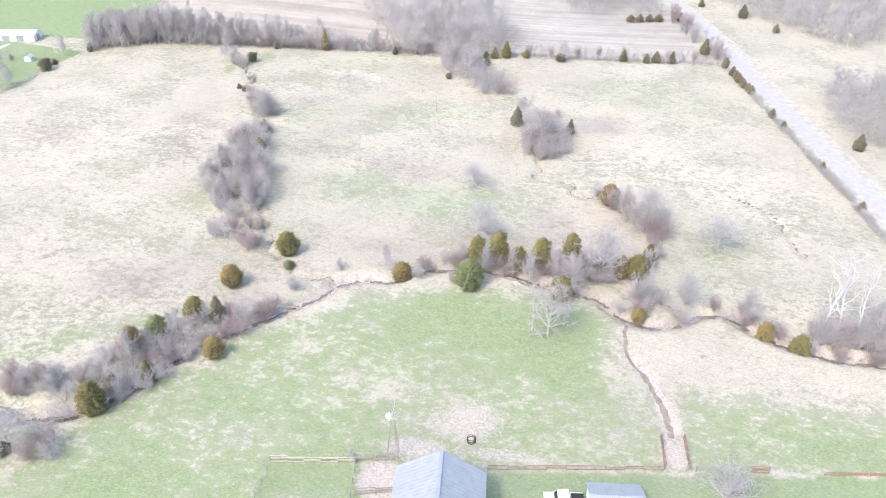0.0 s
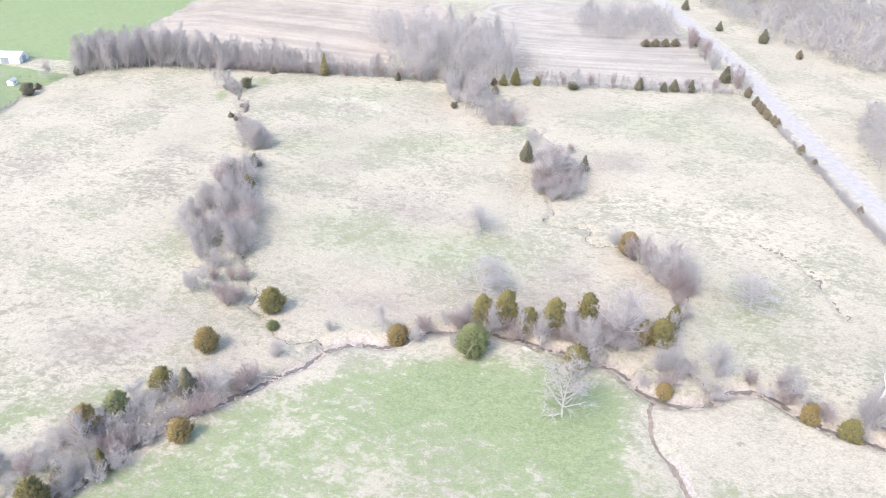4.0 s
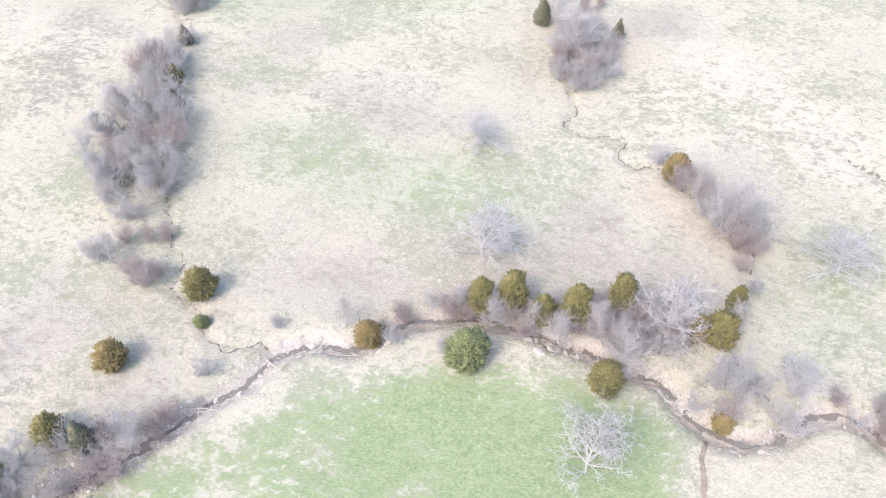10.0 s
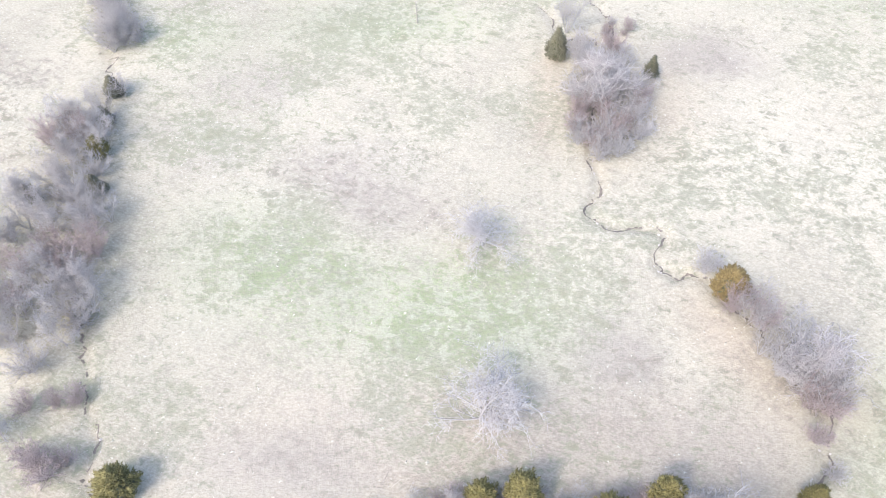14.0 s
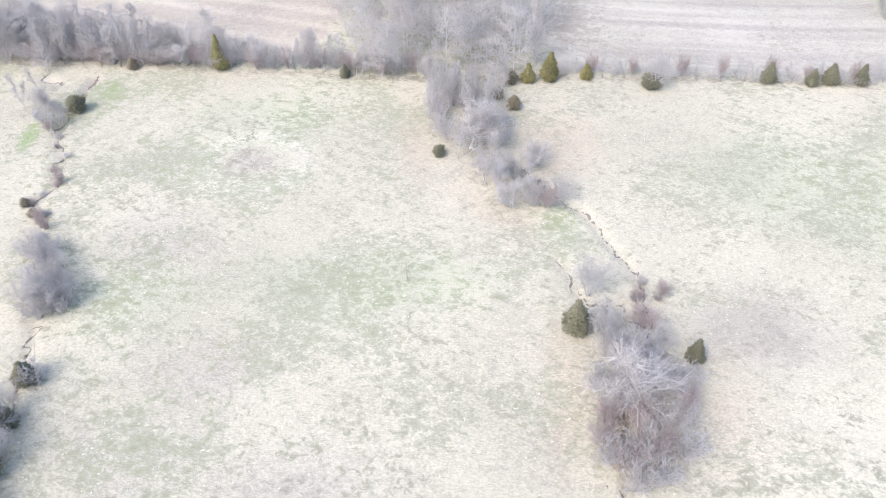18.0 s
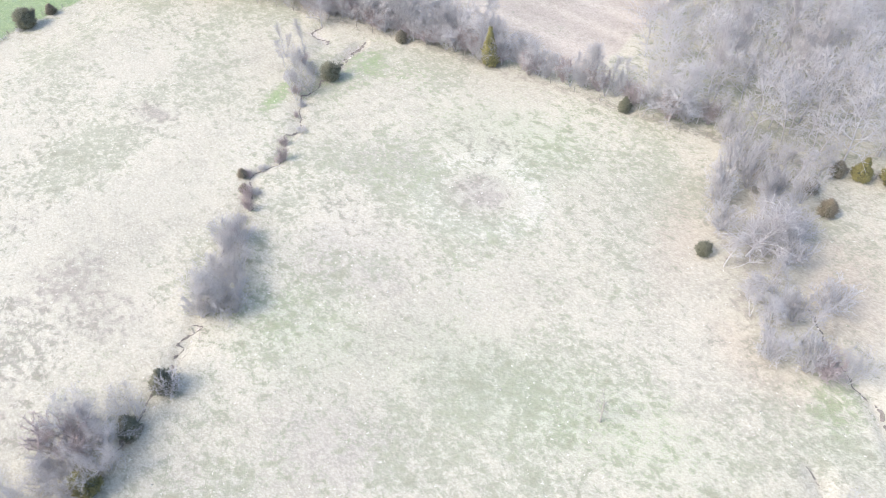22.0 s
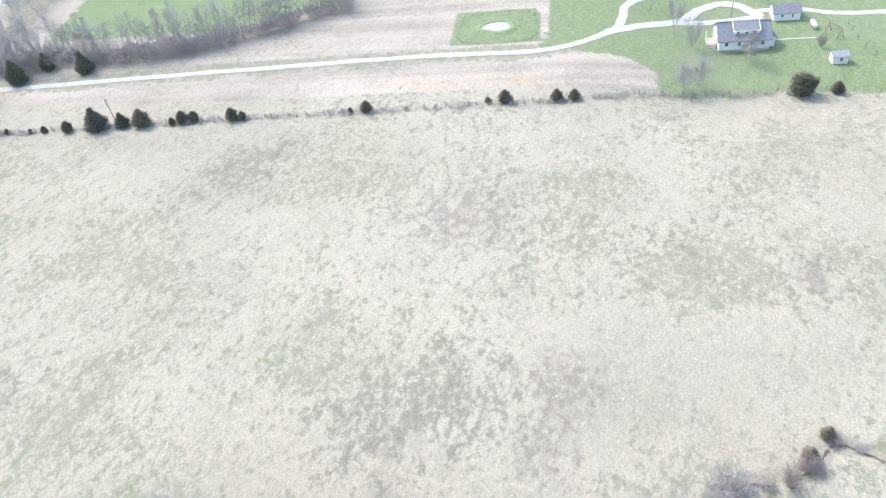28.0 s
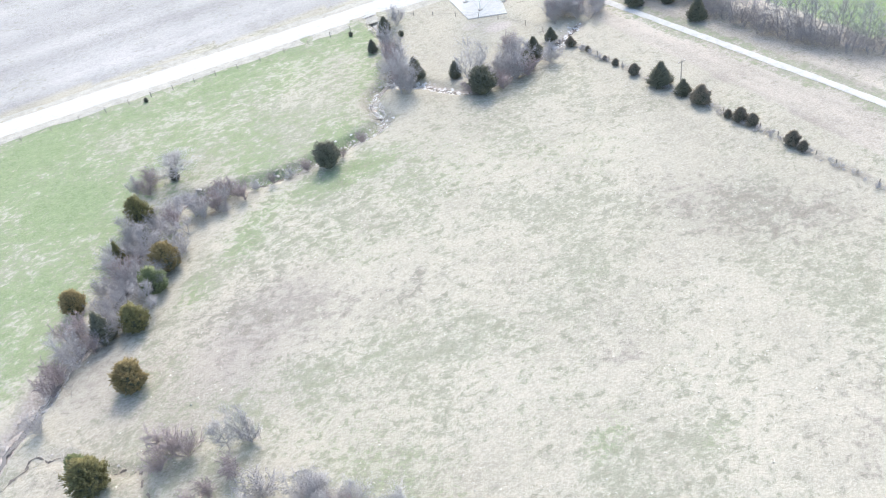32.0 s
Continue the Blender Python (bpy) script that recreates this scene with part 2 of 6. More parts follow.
def water_material(name, colour, rough):
    m = bpy.data.materials.new(name)
    m.use_nodes = True
    nt = m.node_tree
    b = nt.nodes["Principled BSDF"]
    b.inputs["Base Color"].default_value, b.inputs["Roughness"].default_value = (*colour, 1), rough
    n, bp = nt.nodes.new("ShaderNodeTexNoise"), nt.nodes.new("ShaderNodeBump")
    n.inputs["Scale"].default_value, bp.inputs["Distance"].default_value = 2.5, 0.03
    nt.links.new(nt.nodes.new("ShaderNodeNewGeometry").outputs["Position"], n.inputs["Vector"])
    nt.links.new(n.outputs["Fac"], bp.inputs["Height"])
    nt.links.new(bp.outputs[0], b.inputs["Normal"])
    return m


M_CREEK = water_material("creek_water", (0.20, 0.18, 0.16), 0.2)
M_MUD = material("wet_mud", (0.19, 0.165, 0.145), 0.8, 0.35, 1.5, bump=0.03)
M_SILT = material("brown_silt", (0.27, 0.225, 0.18), 0.9, 0.35, 1.2, bump=0.03)
# pale base colour carries the whitish sky reflection of the pond
M_POND = water_material("pond_water", (0.46, 0.48, 0.46), 0.3)

# ---- plan: water courses, ways, fences ----
CREEK = [(-120, 36), (-119, 41), (-118, 48), (-116, 53), (-112, 60), (-110, 64), (-105, 67), (-103, 71), (-102, 77), (-98, 79), (-91, 80), (-85, 80.6), (-77, 79.6),
         (-70, 77.2), (-65, 75.8), (-60.2, 77.4), (-56.2, 81), (-53.2, 86.5), (-50.8, 91), (-47.4, 95.4), (-43.6, 99.4), (-40.2, 102.6), (-37.2, 106.2), (-33.5, 109.6), (-31, 112), (-29.3, 114.7), (-28.6, 116.4),
         (-26.5, 117.4), (-24, 118.3), (-20.5, 118.3), (-18.8, 118.5), (-16.6, 120.3), (-15, 122.2), (-11.8, 123.3), (-6.4, 124.7), (-2.6, 124.9), (0.8, 124.3), (3.6, 123.8), (6.3, 122.8), (10.2, 121.4),
         (13.4, 120), (16.4, 119.2), (19.6, 118.2), (21.6, 116.5), (22.4, 114.1), (24.2, 112.1), (26.2, 110.9), (28.5, 110.1), (31, 110.3), (33.8, 111.4), (36.8, 114), (39, 115.1), (42, 115.3), (44.6, 114),
         (46.7, 111.7), (52, 107.5), (60, 105), (78, 103)]
BRANCH = [(-109, 66), (-114, 71), (-117, 77), (-121, 80), (-125, 80), (-133, 78), (-142, 76), (-150, 72)]
DITCH = [(-29.2, 117.6), (-35.1, 116.2), (-37, 117), (-39.1, 119.3), (-39.8, 121.5), (-42.3, 122.8), (-45.5, 125.3), (-45, 129), (-47, 131.8), (-48.8, 134.8), (-50.5, 139), (-56, 150), (-60, 165), (-63, 180), (-65.3, 186.9), (-66.7, 191.9),
         (-72, 202), (-75.1, 209.3), (-77, 213.9), (-80.2, 216.9), (-78.5, 221.3), (-81.3, 225.6), (-80.9, 229.2), (-83.2, 231.4), (-85.6, 234.7), (-86.1, 238.7), (-87, 246.9), (-87.4, 255.1)]
TRIB = [(-4, 234), (2, 226), (6.2, 223), (8.4, 220.1), (9.1, 217.2), (11.8, 212.7), (13.6, 208.5), (13.9, 201.9), (12, 193), (10, 186), (9.5, 177.1), (10.8, 172.4), (9.3, 169), (9.2, 167.2), (12.6, 165), (16.1, 165.9), (18.6, 165.8),
        (19.2, 163.5), (17.8, 161.4), (17.6, 159.2), (20.1, 157.9), (22.7, 158.4), (24.5, 157), (30, 150), (35, 143), (34, 135), (31, 130), (30, 124), (31, 119), (33.6, 115.5), (34.6, 112)]
TRIB_SIDE = [(13.8, 201.5), (11.3, 202.3), (9.8, 204.9), (6.1, 204.7), (4.1, 207), (3.3, 210.5), (1.9, 212.6)]
DRAIN = [(25, 110), (23.6, 103), (24.5, 98.6), (26, 96.5)]
DRAIN_LOW = [(25.6, 97.2), (27.2, 91.6), (27.8, 87.4), (27.9, 82.5)]
RILL = [(-87.7, 254), (-87.2, 249), (-86, 246)]
RILL_W = [(-98, 255), (-97.5, 252.5), (-93, 251)]
GULLY = [(55, 164), (61, 157), (63, 148), (64, 137)]
ROAD_E = [(60, 480), (65, 439), (73, 369), (81, 303), (83, 256), (85.5, 218), (88, 178), (90, 150), (92, 100), (94, 24), (96, -400)]
ROAD_S = [(400, 18), (94, 20), (0, 22), (-40, 23.5), (-62, 25), (-87, 27), (-115, 30), (-127, 31), (-160, 36), (-420, 60)]
DRIVE = [(-158.5, 33), (-160.5, 58), (-161.1, 71.6), (-163.3, 107.3), (-165.5, 142), (-166.1, 164), (-165.7, 180), (-166.3, 186.5), (-168.3, 192), (-171, 196), (-174.5, 199.5), (-180.7, 201.2), (-184, 201.6), (-188, 205), (-190.2, 212.3), (-190.5, 240)]
DRIVE_B = [(-172.5, 197.5), (-174.4, 201.5), (-176.2, 205.3), (-177.7, 210.1), (-179.3, 213.1), (-183.8, 216.4), (-186.4, 220.6), (-185.4, 224.2), (-182.3, 226.4), (-180, 227.6)]
DRIVE_C = [(-177.5, 209), (-178, 213.9), (-178.4, 219.4), (-179.4, 224.6), (-180.2, 228)]
DRIVE_D = [(-182.4, 226.2), (-182.7, 230), (-182.5, 235), (-179.9, 242), (-179.1, 250.5), (-178.8, 254)]


def seg_dist(X, Y, line):
    """Distance of points from a polyline."""
    best = np.full(X.shape, 1e9)
    for (ax, ay), (bx, by) in zip(line[:-1], line[1:]):
        dx, dy = bx - ax, by - ay
        t = np.clip(((X - ax) * dx + (Y - ay) * dy) / (dx * dx + dy * dy), 0, 1)
        best = np.minimum(best, np.hypot(X - ax - t * dx, Y - ay - t * dy))
    return best


def smooth(v, a, b):
    t = np.clip((v - a) / (b - a), 0, 1)
    return t * t * (3 - 2 * t)


HASH = np.random.RandomState(7).rand(256, 256)


def vnoise(X, Y):
    """Smooth value noise, cells of 1 m."""
    i, j = np.floor(X).astype(int), np.floor(Y).astype(int)
    u, v = X - i, Y - j
    u, v = u * u * (3 - 2 * u), v * v * (3 - 2 * v)
    a, b = HASH[i % 256, j % 256], HASH[(i + 1) % 256, j % 256]
    c, d = HASH[i % 256, (j + 1) % 256], HASH[(i + 1) % 256, (j + 1) % 256]
    return (a * (1 - u) + b * u) * (1 - v) + (c * (1 - u) + d * u) * v


def fbm2(X, Y, size, octaves=4):
    total, amp, out = 0.0, 1.0, 0.0
    for k in range(octaves):
        out = out + amp * vnoise(X / size + 17.3 * k + 900, Y / size + 5.1 * k + 900)
        total, amp, size = total + amp, amp * 0.55, size * 0.5
    return out / total


def wander(X, Y, amount=1.0):
    return X + amount * (fbm2(X, Y, 5, 3) - 0.5) * 2, Y + amount * (fbm2(X + 333, Y, 5, 3) - 0.5) * 2


def height(X, Y):
    """Ground level: gentle swells, falling to the house, cut by the water courses."""
    X, Y = np.asarray(X, float), np.asarray(Y, float)
    z = (fbm2(X, Y, 45, 3) - 0.5) * 0.7 + (fbm2(X, Y, 3, 2) - 0.5) * 0.12
    z = z - 2.4 * smooth(-X, 128, 150) * smooth(Y, 192, 222)
    wx, wy = wander(X, Y, 0.7)
    for line, depth, bed, bank in ((CREEK, 1.4, 0.5, 2.4), (BRANCH, 0.8, 0.5, 2.0), (DITCH, 0.5, 0.25, 0.9), (TRIB, 0.6, 0.25, 0.9), (TRIB_SIDE, 0.55, 0.25, 0.9), (DRAIN, 0.3, 0.2, 1.0), (DRAIN_LOW, 0.25, 0.6, 1.8), (RILL, 0.5, 0.2, 1.0), (RILL_W, 0.5, 0.2, 1.0), (GULLY, 0.5, 0.15, 0.9)):
        d = seg_dist(wx, wy, line)
        z = z - depth * (1 - smooth(d, bed, bank)) * (0.8 + 0.4 * fbm2(X, Y, 2.5, 2))
    return z


def hz(x, y):
    return float(height(np.array([float(x)]), np.array([float(y)]))[0])


def np_mesh(name, verts, faces, mats):
    """A mesh from arrays: faces is a list of (index array, material slot)."""
    me = bpy.data.meshes.new(name)
    verts = np.asarray(verts, np.float32)
    me.vertices.add(len(verts))
    me.vertices.foreach_set("co", verts.ravel())
    loops = np.concatenate([np.asarray(f).ravel() for f, _ in faces]).astype(np.int32)
    sizes = np.concatenate([np.full(len(f), np.asarray(f).shape[1]) for f, _ in faces])
    me.loops.add(len(loops))
    me.loops.foreach_set("vertex_index", loops)
    me.polygons.add(len(sizes))
    me.polygons.foreach_set("loop_start", np.concatenate([[0], np.cumsum(sizes)[:-1]]).astype(np.int32))
    me.polygons.foreach_set("material_index", np.concatenate([np.full(len(f), s) for f, s in faces]).astype(np.int32))
    me.update(calc_edges=True)
    for m in mats:
        me.materials.append(m)
    return me


def part(name, mesh, parent=None, label="", m=None):
    """Links a mesh as one object under a thing or part."""
    ob = new(name, mesh)
    if m is not None:
        ob.matrix_basis = m
    if parent is not None:
        ob.parent = parent
    if label:
        ob["label"] = label
    return ob


def bm_mesh(name, bm, mat):
    me = bpy.data.meshes.new(name)
    bm.to_mesh(me)
    bm.free()
    me.materials.append(mat)
    return me


def box_mesh(name, size, mat, bevel=0.02, at=(0, 0, 0)):
    bm = bmesh.new()
    bmesh.ops.create_cube(bm, size=1, matrix=Matrix.Translation(at) @ Matrix.Diagonal((*size, 1)))
    if bevel:
        bmesh.ops.bevel(bm, geom=bm.edges[:], offset=min(bevel, min(size) * 0.3), segments=1, affect="EDGES")
    return bm_mesh(name, bm, mat)


def cyl_mesh(name, r1, r2, h, mat, n=8, at=(0, 0, 0)):
    bm = bmesh.new()
    bmesh.ops.create_cone(bm, cap_ends=True, segments=n, radius1=r1, radius2=r2, depth=h, matrix=Matrix.Translation((at[0], at[1], at[2] + h / 2)))
    return bm_mesh(name, bm, mat)


def inside(X, Y, poly):
    c = np.zeros(X.shape, bool)
    for (ax, ay), (bx, by) in zip(poly, poly[1:] + poly[:1]):
        hit = ((ay > Y) != (by > Y)) & (X < (bx - ax) * (Y - ay) / (by - ay + 1e-12) + ax)
        c ^= hit
    return c


def blob(X, Y, x, y, rx, ry, turn=0.0):
    """A soft oval patch, 1 in its middle."""
    c, s = math.cos(radians(turn)), math.sin(radians(turn))
    u, v = ((X - x) * c + (Y - y) * s) / rx, (-(X - x) * s + (Y - y) * c) / ry
    return np.exp(-(u * u + v * v) ** 1.5)


# ---- ground ----
def axis(fine_a, fine_b, step, near_a, near_b, step2, far):
    out = [np.arange(fine_a, fine_b, step), np.arange(fine_b, near_b, step2), np.arange(near_a, fine_a, step2)]
    g = np.geomspace(1, far, 22)
    out += [near_b + g, near_a - g]
    return np.unique(np.round(np.concatenate(out), 3))


gx = axis(-200, 92, 0.85, -250, 200, 2.4, 2600)
gy = axis(60, 325, 0.85, -20, 460, 2.4, 2600)
GX, GY = np.meshgrid(gx, gy)
px, py = GX.ravel(), GY.ravel()
pz = height(px, py)
nx, ny = len(gx), len(gy)
idx = np.arange(nx * ny).reshape(ny, nx)
quads = np.stack([idx[:-1, :-1], idx[:-1, 1:], idx[1:, 1:], idx[1:, :-1]], -1).reshape(-1, 4)
me = np_mesh("ground", np.stack([px, py, pz], 1), [(quads, 0)], [M_GROUND])
ground = tagged(new("ground", me), "rolling farm pasture of bleached winter grass with new green growth", "ground", kind="structure")

TAN, PINK, WHEAT, LAWN, PLOUGH, STUBBLE = (0.435, 0.402, 0.328), (0.41, 0.36, 0.31), (0.24, 0.33, 0.17), (0.25, 0.305, 0.19), (0.40, 0.385, 0.365), (0.385, 0.355, 0.315)
wx, wy = wander(px, py, 1.5)
n20, n8, n60 = fbm2(px, py, 22, 4), fbm2(px + 70, py, 8, 4), fbm2(px - 50, py, 60, 3)
tone = np.tile(TAN, (len(px), 1)).astype(float)


def paint(mask, colour, arr=tone):
    arr[:] = arr * (1 - mask[:, None]) + np.array(colour) * mask[:, None]


FIELD_NW = [(-152, 272), (-165, 420), (-140, 470), (-60, 470), (-30, 345), (-44, 305), (-48, 264), (-106, 259)]
FIELD_WHEAT = [(-152, 266), (-400, 262), (-900, 1200), (-140, 1200), (-150, 440)]
FIELD_NE = [(2, 266), (72, 270), (64, 420), (-10, 420), (-20, 330)]
FIELD_PLOUGH = [(-2000, -60), (-2000, -2600), (90, -2600), (90, 12), (-60, 16), (-118, 21), (-160, 26)]
FIELD_W = [(-154, 60), (-152, 204.5), (-157, 206), (-162.5, 200.5), (-166, 190), (-167.5, 184), (-171, 186), (-330, 186), (-330, 60)]
POND_LAWN = [(-184, 167), (-184, 184), (-170, 185), (-169.5, 167)]
FIELD_WGREEN = [(-182, 70), (-182, 115), (-196, 140), (-330, 140), (-330, 60)]
f_lawn = inside(px + 0.25 * (wx - px), py + 0.25 * (wy - py), [(-149, 206), (-152, 228), (-149, 250), (-200, 262), (-330, 262), (-330, 186), (-171, 186), (-167.5, 184), (-166, 190), (-162.5, 200.5), (-157, 206)]) | inside(px, py, POND_LAWN)
f_nw, f_wheat, f_ne = (inside(wx, wy, p) for p in (FIELD_NW, FIELD_WHEAT, FIELD_NE))
f_pl, f_w, f_wg = inside(px, py, FIELD_PLOUGH), inside(px + 0.25 * (wx - px), py + 0.25 * (wy - py), FIELD_W), inside(wx, wy, FIELD_WGREEN)
south = [(-2, 71), (60, 79), (92, 80), (92, 103), (60, 105), (46, 111), (40, 115), (30, 110), (22, 114), (18, 118), (3, 123), (-6, 124), (-18, 118), (-28, 116), (-45, 99), (-64, 82), (-75, 71)]
f_south = inside(wx, wy, south)
f_yard = inside(px, py, [(-29, 71), (1, 72.5), (57, 78), (94, 80), (94, 22), (-29, 22)])
f_sw = inside(wx, wy, [(-64, 82), (-100, 80), (-108, 66), (-118, 45), (-118, 34), (-29, 26), (-29, 71), (-60, 80)])
for f, c in ((f_nw, PINK), (f_wheat, WHEAT), (f_ne, STUBBLE), (f_pl, PLOUGH), (f_w, (0.45, 0.405, 0.345)), (f_wg, WHEAT), (f_lawn, LAWN), (f_yard, LAWN)):
    paint(f.astype(float), c)
for x, y, rx, ry, a in ((3, 241, 6, 12, 0), (-1.5, 236, 3.5, 5, 20), (-3, 243, 4, 6, 0), (-22, 240, 4, 12, 10), (23, 190, 5, 12, 0), (3, 190, 3, 12, 0), (-7, 222, 8, 3, -30), (26, 148, 4, 9, 40), (39, 143, 4, 9, 20)):
    paint(0.5 * blob(px, py, x, y, rx, ry, a), (0.42, 0.35, 0.28))
paint(0.75 * blob(wx, wy, 2, 133, 34, 9) + 0.5 * blob(wx, wy, -52, 114, 26, 9, 35) * (py > 90), (0.42, 0.365, 0.30))
def drifts(rows, colour, strength):
    for x, y, rx, ry in rows:
        paint(strength * np.clip(blob(wx, wy, x, y, rx, ry) * (0.55 + 0.9 * n8), 0, 1), colour)


drifts(((-24.5, 128, 10, 4.5), (12.5, 144.8, 5, 4), (-25, 174, 10, 6), (-47, 175, 9, 6), (-20.5, 166.6, 10, 6), (-59, 119, 9, 9), (-46, 110, 7, 6), (7, 135, 24, 7), (27, 202, 8, 6), (11, 147, 5, 5), (-49, 230.5, 4.5, 4), (-57, 211, 8, 7), (31, 203, 8, 6),
        (-42, 188, 9, 6), (-66, 111, 10, 5), (-64, 228, 8, 6)), (0.345, 0.31, 0.275), 0.5)
drifts(((-36.5, 158, 13, 8), (-18, 150, 23, 8), (-7.7, 149, 15, 7), (40, 130, 8, 10), (44, 142, 8, 8), (-66, 146, 5, 8), (4, 217, 5, 4), (-20, 207, 17, 5), (-30, 203, 15, 6), (48, 230, 20, 14), (-50, 243, 13, 8), (-55, 198, 10, 6), (33, 236, 12, 10)), (0.335, 0.36, 0.26), 0.32)
drifts(((38, 178, 16, 18), (8, 160, 8, 8), (27, 190, 7, 9)), (0.47, 0.436, 0.36), 0.4)
halo = np.hypot((px + 48.6) / 8.2, (py - 230.5) / 7.4)
paint(0.7 * np.exp(-((halo - 1) / 0.25) ** 2), (0.505, 0.48, 0.405))
for line in ([(-19, 206.5), (-13, 211), (-6, 217)], [(1, 224), (0.5, 214), (1.5, 206), (1, 198)], [(-5, 224), (-3, 212), (-4, 205)]):
    paint(0.4 * (1 - smooth(seg_dist(px, py, line), 0.2, 0.9)), (0.33, 0.315, 0.25))
streak = smooth(fbm2(px * 2.2, py * 0.45, 3.0, 3), 0.52, 0.62)
for x, y, rx, ry, a in ((-155, 163, 2, 6, 0), (-155.2, 173, 2.4, 6, 0), (-155.8, 182, 2.4, 4, 0), (-155, 194, 2, 3, 0)):
    paint(np.where(f_w, 0.6 * streak * blob(px, py, x, y, rx, ry, a), 0), (0.55, 0.40, 0.26))
rows_s = fbm2((px * 0.06 + py) * 1.0, (px - py * 0.06) * 0.02, 6.0, 2) - 0.5
rows_n = fbm2((px * 0.2 + py * 0.98), (px * 0.98 - py * 0.2) * 0.04, 3.0, 3) - 0.5
ring = np.hypot((px - 30) * 0.45, py - 370)
tone *= (1 + np.where(f_ne, 0.55 * (fbm2(ring, 0.02 * px, 1.7, 3) - 0.5), 0))[:, None]
rows_w = fbm2(px * 1.0, py * 0.05, 1.9, 3) - 0.5
tone *= (0.86 + 0.28 * n20 + np.where(f_pl, 0.4 * rows_s, 0) + np.where(f_nw, 0.55 * rows_n, 0) + np.where(f_w, 0.5 * rows_w, 0))[:, None]

field = ~(f_nw | f_wheat | f_ne | f_pl | f_w | f_wg)
green = np.where(field, -0.04 + 0.6 * (n20 - 0.47) + 0.6 * (n60 - 0.5), -0.6)
for x, y, rx, ry, a, g in ((-102, 94, 14, 10, 0, 0.28), (-119, 108, 12, 9, 0, 0.25), (-90, 152.6, 4, 2, 20, 0.45), (-99, 159, 3, 1.5, 0, 0.4), (-105, 132, 4, 2, 0, 0.35), (-90.2, 234.6, 1.8, 5, 10, 1.4), (-86, 240, 1.5, 4, 0, 0.6), (-31, 156, 11, 7, 0, 0.2), (-12, 152, 20, 12, 0, 0.22), (-6, 160, 8, 7, 0, 0.18), (60, 225, 22, 30, 0, 0.20), (48, 138, 8, 10, 0, 0.4), (-30, 205, 22, 9, 10, 0.22), (-40, 250, 16, 8, 0, 0.15),
                           (-82, 246, 4, 10, 10, 0.55), (-69, 146, 5, 9, 20, 0.35), (2, 221, 4, 5, 0, 0.55), (-78, 250, 12, 4, 0, 0.4), (-88, 88, 12, 4, 0, 0.75), (-70, 92.5, 7, 3, 45, 0.7), (-59.5, 99.5, 4, 2.5, 45, 0.7), (-124, 120, 10, 14, 0, 0.12)):
    green = green + 0.7 * g * blob(px, py, x, y, rx, ry, a)
for x, y, rx, ry in ((-36.5, 158, 13, 8), (-18, 150, 23, 8), (-7.7, 149, 15, 7), (40, 130, 8, 10), (44, 142, 8, 8), (-20, 207, 17, 5), (-30, 203, 15, 6), (48, 230, 24, 18), (-50, 243, 13, 8), (-55, 198, 10, 6), (33, 236, 14, 12), (60, 200, 14, 20), (-42, 217, 5, 14), (-64, 228, 10, 10)):
    green = green + 0.13 * blob(wx, wy, x, y, rx, ry)
green = np.where(f_south, 0.40 + 0.45 * blob(wx, wy, -5, 103, 22, 15) + 0.25 * (1 - smooth(py, 84, 98)) + 0.3 * blob(wx, wy, 16, 96, 10, 9) + 0.9 * (n20 - 0.5) + 0.8 * (n8 - 0.5) - 0.5 * (1 - smooth(seg_dist(wx, wy, CREEK), np.where(px < -32, 1.0, 2.0), np.where(px < -32, 4.0, 13.0))), green)
for x, y, rx, ry, a, g in ((-4, 107, 16, 10, 0, 0.18), (20, 108, 8, 6, 0, 0.3), (15, 94, 6, 9, 20, 0.3), (46, 100, 17, 8, 0, -0.95), (29, 105, 8, 6, 0, -0.7), (-31, 110, 7, 4, 40, -0.5), (62, 94, 14, 7, 0, -0.5), (40, 88, 9, 6, 0, -0.2), (-13, 87, 5, 2.5, 0, -0.2),
                           (21, 99, 3, 7, 0, -0.4), (29.3, 88, 0.9, 7, 0, -0.9), (-38, 76, 9, 3, 0, -0.25), (-24, 100, 9, 3, 30, -0.2)):
    green = np.where(f_south, green + g * blob(px, py, x, y, rx, ry, a), green)
green = np.where(f_sw, 0.66 + 1.3 * (n20 - 0.5) + 0.9 * (n8 - 0.5) - 0.3 * blob(px, py, -98, 56, 20, 18), green)
green = np.where(px > 91, -0.12 + 0.5 * (n20 - 0.5), green)
green = np.where(f_lawn | f_yard, np.where(f_yard, 0.64, 0.80) + 0.6 * (n8 - 0.5) + 0.4 * (n20 - 0.5), green)
for x, y, rx, ry, g in ((-173, 247, 6, 5, -0.7), (-193, 193, 5, 3, -0.9), (-165, 240, 3, 3, -0.25), (-160, 214, 6, 4, -0.35), (-166, 215, 4, 3, -0.4), (-23, 65.3, 5, 1.4, -0.5), (20, 75, 14, 1, -0.3)):
    green = green + g * blob(px, py, x, y, rx, ry)
lane = seg_dist(px, py, DRIVE)
green = np.where(f_w & (lane < 3.2), 0.25 + 0.4 * (n8 - 0.5), green)
green = np.where(f_wheat | f_wg, 0.8 + 0.2 * (n20 - 0.5), green)

